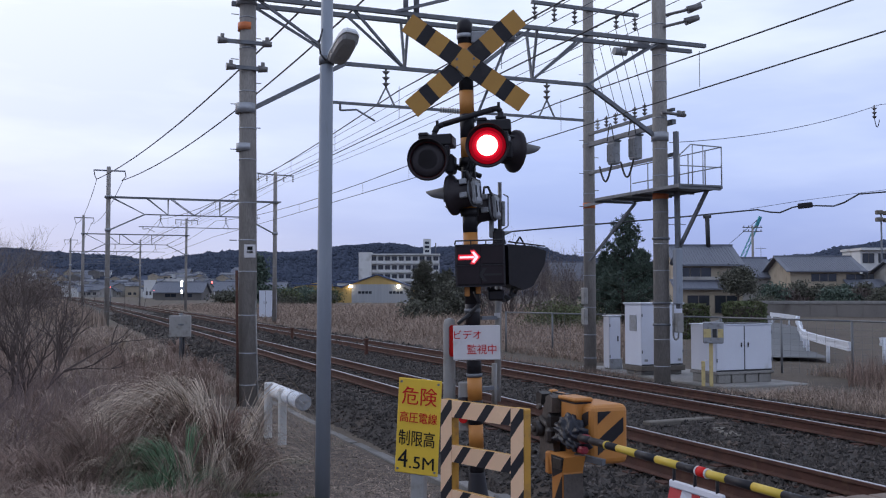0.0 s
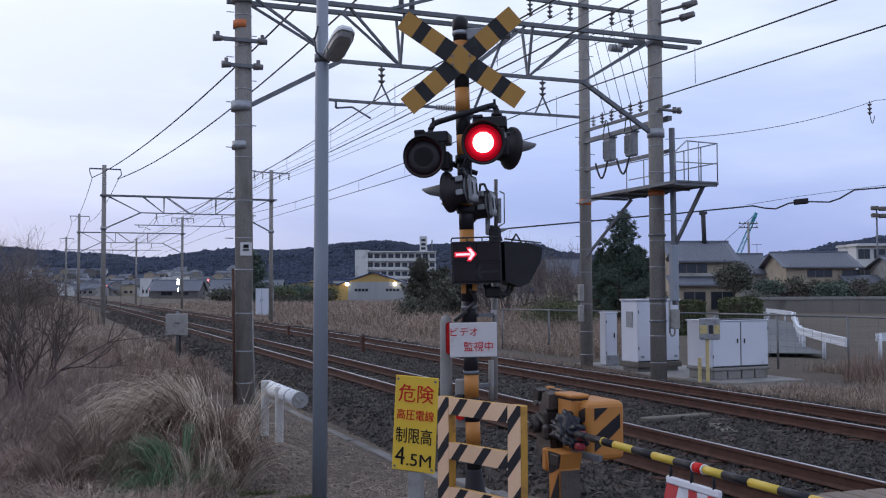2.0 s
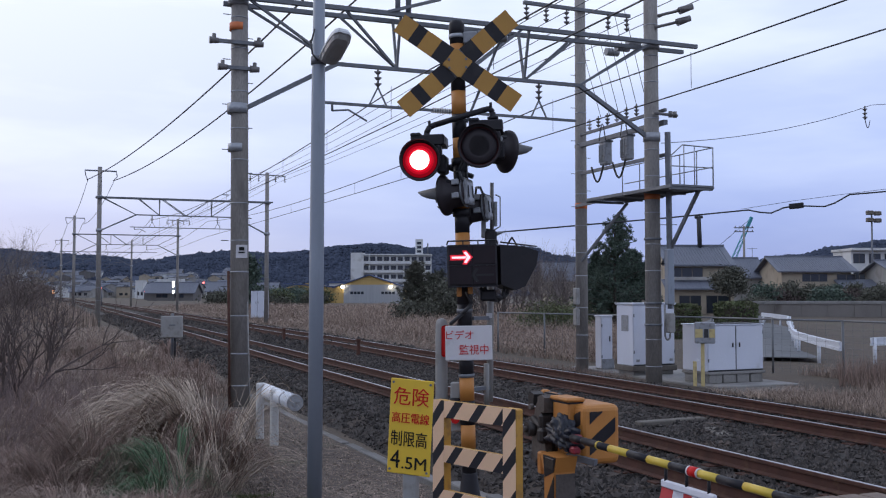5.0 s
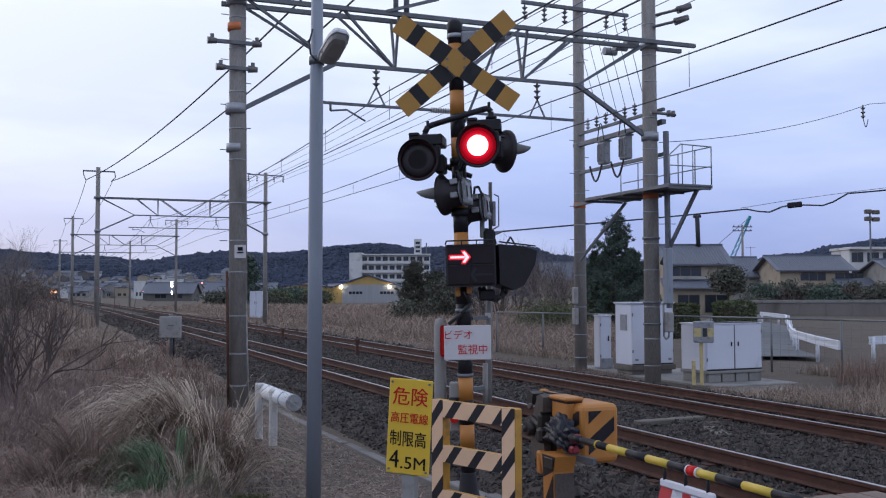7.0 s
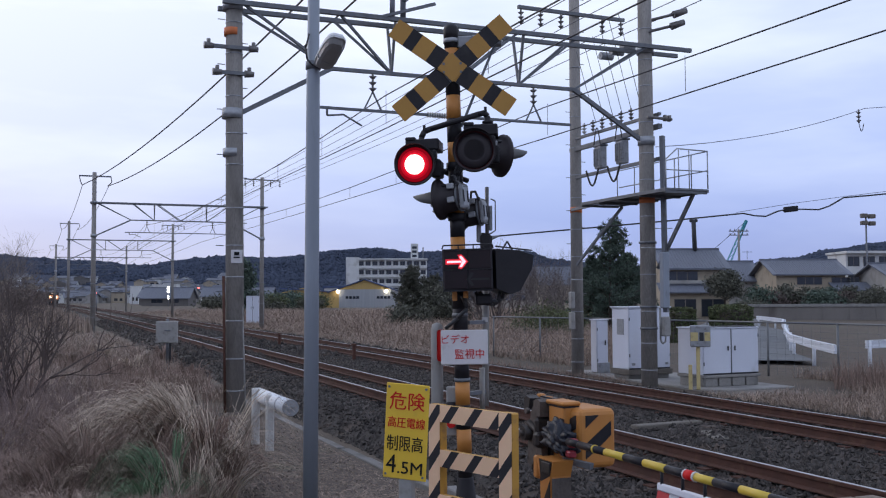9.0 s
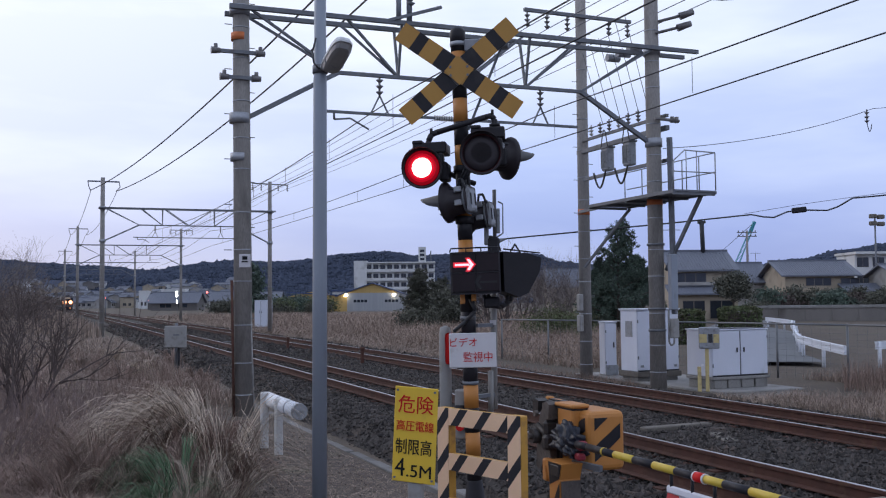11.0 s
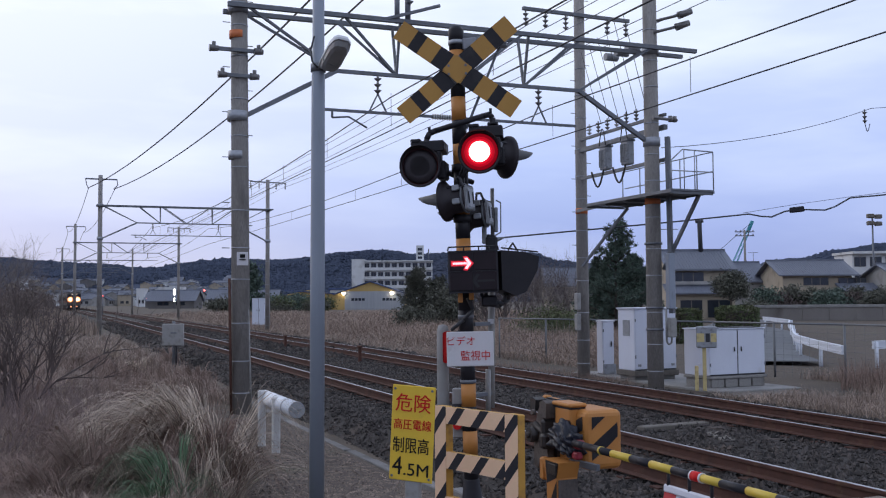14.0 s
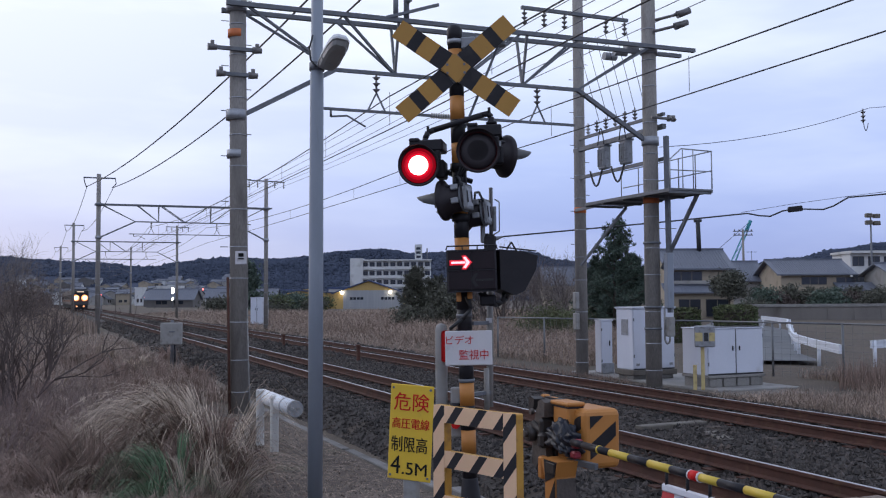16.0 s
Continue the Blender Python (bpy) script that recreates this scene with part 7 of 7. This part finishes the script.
blades("yard_weeds", r, 0.4 + 0.5 * prng.random(len(r)), 0.05 + 0.25 * prng.random(len(r)), np.full(len(r), 0.012), 0.3 * prng.random(len(r)), M_BROWNWEED, "brown weeds by the fence", "weeds")
r = view_scatter(1500, -0.02, 0.20, 14, 40, 0.9, lambda n, s: 12.6 < n < 13.6)
blades("verge_weeds", r, 0.08 + 0.2 * prng.random(len(r)), 0.05 + 0.1 * prng.random(len(r)), np.full(len(r), 0.012), 0.3 * prng.random(len(r)), M_BROWNWEED, "sparse dry weeds along the ballast", "weeds")


def branches(seed, height, spread, depth, stems, r0, fork=3, up=0.5, wob=0.35):
    """Bare branches as thin three-sided limbs; returns verts, faces, tips."""
    g = np.random.default_rng(seed)
    vs, fs, tips = [], [], []

    def limb(p, d, ln, r, lv):
        d = d / np.linalg.norm(d)
        x = np.cross(d, (0.3, 0.7, 0.2))
        x /= np.linalg.norm(x)
        y = np.cross(d, x)
        pts = [p]
        for i in range(3):
            d = d + g.normal(0, wob * 0.35, 3) + np.array((0, 0, 0.05 * up))
            d /= np.linalg.norm(d)
            pts.append(pts[-1] + d * ln / 3)
        o = len(vs)
        for i, c in enumerate(pts):
            rr = r * (1 - 0.22 * i)
            for k in range(3):
                a = 2.094 * k
                vs.append(c + rr * (math.cos(a) * x + math.sin(a) * y))
        for i in range(3):
            for k in range(3):
                fs.append((o + 3 * i + k, o + 3 * i + (k + 1) % 3, o + 3 * i + 3 + (k + 1) % 3, o + 3 * i + 3 + k))
        if lv == 0:
            tips.append(pts[-1])
            return
        for i in range(fork):
            at = pts[1 + int(g.integers(0, 3))] if i else pts[-1]
            nd = d + g.normal(0, spread, 3) + np.array((0, 0, up * 0.4))
            limb(at, nd, ln * (0.62 + 0.25 * g.random()), r * 0.55, lv - 1)

    for i in range(stems):
        d = np.array((g.normal(0, spread * 0.8), g.normal(0, spread * 0.8), 1.0))
        limb(np.array((g.normal(0, 0.05 * stems ** 0.5), g.normal(0, 0.05 * stems ** 0.5), -0.1)), d, height * (0.36 + 0.1 * g.random()), r0 * (0.7 + 0.5 * g.random()), depth)
    return vs, fs, tips


def bare_shrub(u, ahead, seed, height, stems, spread, material, label, r0=0.02, depth=3, fork=3, name="bare_shrub", category="shrub"):
    vs, fs, _ = branches(seed, height, spread, depth, stems, r0, fork)
    ob = new(name, raw(name, vs, fs, material))
    n, s = place(u * ahead, ahead)
    ob.matrix_world = pose(n, s, ground_z(n, s), 0, 0, seed * 37)
    return tagged(ob, label, category)


for u, z, sd, h, st in ((-0.425, 16.5, 1, 2.3, 6), (-0.402, 19.5, 2, 2.1, 4), (-0.452, 20.0, 3, 2.4, 5), (-0.435, 27.0, 4, 2.6, 5), (-0.465, 15.5, 5, 2.0, 5), (-0.40, 33.0, 6, 2.6, 5), (-0.44, 42.0, 15, 3.4, 6)):
    bare_shrub(u, z, sd, h, st, 0.42, M_TWIG, "leafless dark brown shrub in the withered grass", r0=0.042 if z < 20 else 0.026)
for i in range(26):
    bare_shrub(-0.47 + 0.15 * ((i * 0.618) % 1), 11.2 + 6.5 * ((i * 0.414) % 1), 300 + i, 0.75 + 0.4 * ((i * 0.733) % 1), 7, 0.5, M_SCRUB, "low tangled purple-brown scrub on the bank", r0=0.009, depth=3, fork=3, name="scrub", category="scrub")
for u, z, sd, h in ((-0.315, 16.0, 7, 1.0), (-0.30, 17.0, 8, 1.1), (-0.325, 19.0, 9, 1.2), (-0.235, 15.5, 10, 0.8), (-0.37, 15.0, 11, 1.0), (-0.41, 13.0, 12, 1.1), (-0.35, 22.0, 13, 1.2), (-0.31, 18.0, 16, 1.3), (-0.305, 18.6, 17, 1.1), (-0.26, 21.0, 18, 1.0), (-0.28, 25.0, 19, 1.2), (-0.34, 28.0, 20, 1.3), (-0.22, 17.0, 21, 0.7)):
    bare_shrub(u, z, sd, h, 10, 0.22, M_BROWNWEED, "reddish brown upright dead stalks", r0=0.010, depth=2, name="dead_weed", category="weeds")
for i, (u, z, h) in enumerate(((-0.47, 95, 7.5), (-0.445, 105, 8.5), (-0.425, 120, 7.5), (-0.46, 130, 9.0), (-0.405, 150, 6.5), (-0.39, 190, 6.5), (-0.415, 175, 7.5), (-0.44, 160, 8.5))):
    bare_shrub(u, z, 30 + i, h, 4, 0.38, M_GREYTWIG, "leafless grey tree beside the far line", r0=0.11, depth=4, name="bare_tree", category="tree")
for i in range(16):
    u, z = 0.045 + 0.10 * ((i * 0.618) % 1), 68 + 26 * ((i * 0.414) % 1)
    bare_shrub(u, z, 50 + i, 3.6 + 2.2 * ((i * 0.73) % 1), 5, 0.40, M_GREYTWIG if i % 2 else M_TWIG, "leafless thicket tree beyond the reed field", r0=0.07, depth=4, name="bare_tree", category="tree")


def leafy(u, ahead, seed, height, width, material, label, leaf=0.12, clumps=60, per=55, shape="round", base=0.0, name="tree", category="tree", trunk=0.12):
    """Trunk with limbs and a ragged crown of small leaves in clumps."""
    g = np.random.default_rng(seed)
    n, s = place(u * ahead, ahead)
    t = thing(name, m=pose(n, s, ground_z(n, s), 0, 0, seed * 31), label=label, category=category)
    pts = []
    for i in range(clumps):
        h = g.random()
        a = g.random() * 6.283
        if shape == "cone":
            rr = width / 2 * (1.02 - h) ** 0.8 * (0.35 + 0.75 * g.random())
            c = (rr * math.cos(a), rr * math.sin(a), base + (height - base) * h)
        elif shape == "tiers":
            tier = int(g.integers(0, 5))
            rr = width / 2 * (1.0 - 0.14 * tier) * math.sqrt(g.random())
            c = (rr * math.cos(a) + 0.15 * width * math.sin(tier * 2.3), rr * math.sin(a), base + (height - base) * (tier + 0.5) / 5 + g.normal(0, 0.04 * height))
        else:
            v = g.normal(0, 1, 3)
            v /= np.linalg.norm(v)
            rr = (0.45 + 0.6 * g.random())
            c = (v[0] * width / 2 * rr, v[1] * width / 2 * rr, base + (height - base) * (0.5 + 0.5 * v[2] * rr))
        pts.append(c)
    pts = np.array(pts)
    crad = width * 0.13
    c = np.repeat(pts, per, 0) + g.normal(0, crad, (clumps * per, 3)) * (1, 1, 0.6)
    k = len(c)
    a, b = g.normal(0, 1, (k, 3)), g.normal(0, 1, (k, 3))
    a = a / np.linalg.norm(a, axis=1)[:, None] * leaf
    b = b / np.linalg.norm(b, axis=1)[:, None] * leaf * 0.45
    v = np.stack((c - a, c + b, c + a, c - b), 1).reshape(-1, 3)
    f = np.arange(4 * k).reshape(-1, 4)
    part("crown", raw("crown", v.tolist(), f.tolist(), material), [], t)
    bm = B()
    rod(bm, (0, 0, -0.2), (0.05 * height * g.normal(0, 0.3), 0, height * 0.85), trunk, trunk * 0.3, seg=8)
    for p in pts[:: max(1, clumps // 14)]:
        z0 = max(0.15 * height, p[2] - 0.25 * width)
        rod(bm, (0, 0, min(z0, height * 0.8)), tuple(p), trunk * 0.35, trunk * 0.1, seg=5)
    part("trunk", bm, M_BARK, t)
    return t


def pine(u, ahead, seed, height, width, label, lean=0.0, material=M_PINE):
    """A pine: tapered trunk, whorls of rising limbs, and tufts of needles along them."""
    g = np.random.default_rng(seed)
    n, s = place(u * ahead, ahead)
    t = thing("pine_tree", m=pose(n, s, ground_z(n, s), 0, 0, seed * 41), label=label, category="tree")
    trunk = B()
    rod(trunk, (0, 0, -0.2), (lean, 0, height * 0.92), 0.13, 0.03, seg=9)
    tufts = []
    for k in range(15):
        h = height * (0.10 + 0.86 * (k / 14) ** 0.9)
        reach = width / 2 * (1.12 - h / height) ** 0.62 * (0.75 + 0.4 * g.random())
        for j in range(6 if k < 12 else 4):
            a = g.random() * 6.283
            ln = reach * (0.65 + 0.5 * g.random())
            rise = ln * (0.18 + 0.35 * g.random() + 0.5 * (h / height) ** 3)
            p0 = np.array((lean * h / height, 0, h))
            p1 = p0 + (ln * math.cos(a), ln * math.sin(a), rise)
            rod(trunk, tuple(p0), tuple(p1), 0.028, 0.010, seg=5)
            for q in range(9):
                f = 0.25 + 0.75 * (q + g.random()) / 9
                c = p0 + (p1 - p0) * f + g.normal(0, 0.09 * width / 3, 3)
                tufts.append((c, a))
    tufts.append((np.array((lean, 0, height)), 0.0))
    cs = np.repeat(np.array([c for c, _ in tufts]), 26, 0)
    k = len(cs)
    d = g.normal(0, 1, (k, 3)) + (0, 0, 0.9)
    d /= np.linalg.norm(d, axis=1)[:, None]
    ln = (0.13 + 0.14 * g.random(k))[:, None] * d
    w = np.cross(d, g.normal(0, 1, (k, 3)))
    w /= np.linalg.norm(w, axis=1)[:, None] / 0.022
    v = np.stack((cs - w, cs + w, cs + ln + w * 0.3, cs + ln - w * 0.3), 1).reshape(-1, 3)
    part("needles", raw("needles", v.tolist(), np.arange(4 * k).reshape(-1, 4).tolist(), material), [], t)
    part("trunk", trunk, M_BARK, t)
    return t


def hedge(u, ahead, seed, w, d, h, z0=0.0):
    """A clipped hedge: small leaves close to the faces of a rounded block."""
    g = np.random.default_rng(seed)
    n, s = place(u * ahead, ahead)
    t = thing("hedge_bush", m=pose(n, s, ground_z(n, s), 0, 0, -21), label="clipped green and brown hedge block", category="bush")
    k = 5200
    p = g.uniform(-1, 1, (k, 3))
    far = np.max(np.abs(p), 1)[:, None]
    p = p / far * (0.86 + 0.16 * g.random((k, 1)))
    p *= 1 - 0.10 * (np.abs(p[:, [1, 2, 0]]) > 0.8)
    p = p * (w / 2, d / 2, h / 2) + (0, 0, h / 2 + z0)
    a, b = g.normal(0, 1, (k, 3)), g.normal(0, 1, (k, 3))
    a, b = a / np.linalg.norm(a, axis=1)[:, None] * 0.07, b / np.linalg.norm(b, axis=1)[:, None] * 0.04
    v = np.stack((p - a, p + b, p + a, p - b), 1).reshape(-1, 3)
    part("leaves", raw("leaves", v.tolist(), np.arange(4 * k).reshape(-1, 4).tolist(), M_HEDGE), [], t)
    bm = B()
    box(bm, (-w * 0.40, -d * 0.38, 0.0), (w * 0.40, d * 0.38, z0 + h * 0.86), 0.1)
    part("inner_brush", bm, M_TWIG, t)
    return t


pine(0.183, 55.0, 1, 6.0, 4.3, "dark green pine beside the yard")
pine(0.203, 57.0, 2, 4.4, 3.2, "lower dark green pine beside the yard", 0.2)
pine(0.166, 58.0, 3, 3.9, 3.2, "lower dark green pine beside the yard")
pine(-0.018, 70.0, 4, 4.0, 3.6, "dark olive pine in the reed field", material=M_SHRUB)
pine(0.002, 72.0, 5, 3.3, 3.8, "low dark olive pine in the reed field", material=M_SHRUB)
leafy(0.012, 68.0, 6, 3.0, 3.0, M_SHRUB, "dark evergreen bush in the reed field", 0.13, 50, 70, "round", 0.1)
leafy(-0.022, 66.0, 7, 1.7, 2.4, M_SHRUB, "dark evergreen bush in the reed field", 0.13, 40, 60, "round", 0.0)
leafy(0.300, 82.0, 8, 3.9, 2.7, M_SHRUB, "trained garden pine before a house", 0.13, 70, 110, "tiers", 2.5)
for i, (u, z, w, h) in enumerate(((0.252, 46.0, 1.5, 1.62), (0.306, 46.0, 1.85, 1.72))):
    hedge(u, z, 20 + i, w, 1.2, h)
for i, (u, z, h, w) in enumerate(((0.115, 50.0, 1.5, 3.0), (0.135, 52.0, 1.5, 2.6), (0.225, 50.0, 1.2, 2.0))):
    leafy(u, z, 24 + i, h, w, M_HEDGE, "clipped green and brown hedge bush", 0.07, 55, 90, "round", 0.0, name="hedge_bush", category="bush", trunk=0.05)
for i in range(22):
    u = 0.325 + 0.14 * ((i * 0.618) % 1)
    z = 91 + 14 * ((i * 0.414) % 1)
    leafy(u, z, 40 + i, 1.9 + 1.3 * ((i * 0.733) % 1), 2.4 + 1.2 * ((i * 0.27) % 1), (M_SHRUB, M_PINE, M_TWIG, M_SHRUB)[i % 4], "dark trimmed garden tree behind the wall", 0.17, 34, 45, ("round", "tiers")[i % 2], 0.3, name="garden_tree")
for i in range(14):
    u = -0.165 + 0.05 * ((i * 0.618) % 1)
    leafy(u, 170 + 30 * ((i * 0.414) % 1), 80 + i, 1.8 + 1.4 * ((i * 0.733) % 1), 5.0, (M_SHRUB, M_PINE, M_HEDGE)[i % 3], "dark bush along the field's far edge", 0.24, 30, 60, "round", 0.0, name="field_bush", category="bush")
for i in range(2):
    u = -0.215 + 0.03 * ((i * 0.618) % 1)
    leafy(u, 190 + 90 * ((i * 0.414) % 1), 120 + i, 2.2 + 1.8 * ((i * 0.733) % 1), 6.0, (M_SHRUB, M_PINE)[i % 2], "dark trees before the village", 0.30, 34, 60, "round", 0.2, name="village_tree")
leafy(-0.19, 150.0, 140, 7.5, 5.0, M_PINE, "dark evergreen by the far mast", 0.35, 60, 50, "cone", 0.5)
for i in range(9):
    u = -0.414 + 0.0022 * i
    leafy(u, 215 + 11 * i, 160 + i, 3.6 + 0.8 * ((i * 0.618) % 1), 5.0, M_DRYBUSH, "dense dry brown bush beside the far line", 0.30, 40, 60, "round", 0.0, name="dry_bush", category="bush")
for i in range(12):
    u = -0.475 + 0.07 * ((i * 0.618) % 1)
    leafy(u, 55 + 70 * ((i * 0.414) % 1), 180 + i, 2.6 + 1.4 * ((i * 0.733) % 1), 4.0, M_DRYBUSH, "dry tangled bush on the bank", 0.085, 34, 46, "round", 0.0, name="dry_bush", category="bush")


# ---- the train ----
M_TRAINBODY = mat("train_steel", (0.10, 0.095, 0.095), (0.08, 0.075, 0.075), 2, 0.4, 0.5)
M_TRAINDARK = mat("train_dark", (0.03, 0.03, 0.035), None, 4, 0.6, spec=0.2)
M_TRAINORANGE = mat("train_orange", (0.22, 0.07, 0.025), None, 4, 0.5)
M_TRAINGLASS = mat("train_glass", (0.012, 0.014, 0.018), None, 4, 0.08)
M_HEADLIGHT = mat("headlight", (0.8, 0.7, 0.5), None, 9, 0.3, glow=(1.0, 0.70, 0.42, 5.0))
# orange emission painting the headlights' halo and their gleam on the rails
M_HEADGLOW = mat("headlight_glow", (0.6, 0.35, 0.2), None, 9, 0.3, glow=(1.0, 0.32, 0.11, 1.7))
M_SIGNLIGHT = mat("destination_light", (0.8, 0.7, 0.5), None, 9, 0.3, glow=(1.0, 0.62, 0.42, 0.7))
train = thing("train", m=pose(6.52, 330, 0), label="steel commuter train with bright warm headlights coming up the line", category="train")
for c in range(3):
    y = 20.2 * c
    body = part("car_body", box(B(), (-1.42, y, 0.95), (1.42, y + 19.6, 3.55), 0.16, seg=3), M_TRAINBODY, train)
    part("roof", box(B(), (-1.2, y + 0.15, 3.5), (1.2, y + 19.45, 3.72), 0.1, seg=2), M_TRAINDARK, body)
    part("underframe", box(B(), (-1.2, y + 0.5, 0.35), (1.2, y + 19.1, 0.96), 0.05), M_TRAINDARK, body)
    for sx in (-1, 1):
        part("waist_stripe", box(B(), (sx * 1.422 - 0.004, y + 0.2, 1.55), (sx * 1.422 + 0.004, y + 19.4, 1.8)), M_TRAINORANGE, body)
        for k in range(7):
            part("side_window", box(B(), (sx * 1.424 - 0.004, y + 1.2 + 2.6 * k, 1.95), (sx * 1.424 + 0.004, y + 2.9 + 2.6 * k, 2.75)), M_TRAINGLASS, body)
    for b in (2.8, 16.6):
        for dy in (-1.05, 1.05):
            bm = B()
            for sx in (-0.57, 0.57):
                rod(bm, (sx - 0.06, y + b + dy, 0.43), (sx + 0.06, y + b + dy, 0.43), 0.43, seg=20)
            part("wheelset", bm, M_TRAINDARK, body)
part("front_mask", box(B(), (-1.3, -0.06, 2.0), (1.3, 0.02, 3.4), 0.04), M_TRAINDARK, train, "black front mask")
part("windscreen", box(B(), (-1.15, -0.075, 2.45), (-0.1, -0.055, 3.15), 0.008), M_TRAINGLASS, train)
part("windscreen", box(B(), (0.1, -0.075, 2.45), (1.15, -0.055, 3.15), 0.008), M_TRAINGLASS, train)
part("destination_panel", box(B(), (-0.6, -0.08, 3.2), (0.6, -0.055, 3.36), 0.004), M_SIGNLIGHT, train, "lit destination panel")
part("front_stripe", box(B(), (-1.3, -0.07, 1.55), (1.3, -0.01, 1.8), 0.01), M_TRAINORANGE, train)
for x in (-0.72, 0.72):
    # oversized disc paints the orange halo round the bulb
    hl = part("headlight", rod(B(), (x, -0.13, 2.2), (x, -0.03, 2.2), 0.56, seg=20), M_HEADGLOW, train, "warm headlight with a painted orange halo")
    part("bulb", rod(B(), (x, -0.16, 2.2), (x, -0.131, 2.2), 0.32, seg=20), M_HEADLIGHT, hl)
    # low glowing disc added for the headlight's reflection on the rail
    part("marker_light", rod(B(), (x * 0.8, -0.10, 0.70), (x * 0.8, -0.03, 0.70), 0.14, seg=12), M_HEADGLOW, train, "small orange glow standing for headlight reflection on the rails")
part("skirt", box(B(), (-1.25, -0.02, 0.25), (1.25, 0.25, 0.95), 0.05), M_TRAINDARK, train)
part("coupler", box(B(), (-0.15, -0.45, 0.75), (0.15, 0.0, 1.0), 0.04), M_TRAINDARK, train)


# ---- what moves: the train, and the flashing lamps' turning lenses ----
def motions():
    # the train comes up the near track at a steady pace
    rows = []
    for i in range(17):
        s = 185.5 + 17.7 * (16 - i)
        way = math.degrees(math.atan(9.0e-5 * max(0.0, s - 40)))
        rows.append((float(i), pose(6.52 + bend(s), s, 0, 0, 0, way)))
    walk(train, rows)
    # each lens shows its glowing or its dark face; the two take turns
    half, first = 0.5995, 0.146
    for key, start in (("right", 180), ("left", 0)):
        lens, angle = LAMPS[key], start
        rows = [(0.0, pose(0, -0.004, 0, 0, 0, angle))]
        t = first
        while t < 15.9:
            t0 = round(t * 30) / 30
            rows.append((t0 - 1 / 30, pose(0, -0.004, 0, 0, 0, angle)))
            rows.append((t0, pose(0, -0.004, 0, 0, 0, angle + 60)))
            rows.append((t0 + 1 / 30, pose(0, -0.004, 0, 0, 0, angle + 120)))
            rows.append((t0 + 2 / 30, pose(0, -0.004, 0, 0, 0, angle + 180)))
            angle = (angle + 180) % 360
            t += half
        rows.append((16.0, pose(0, -0.004, 0, 0, 0, angle)))
        walk(lens, rows)


motions()
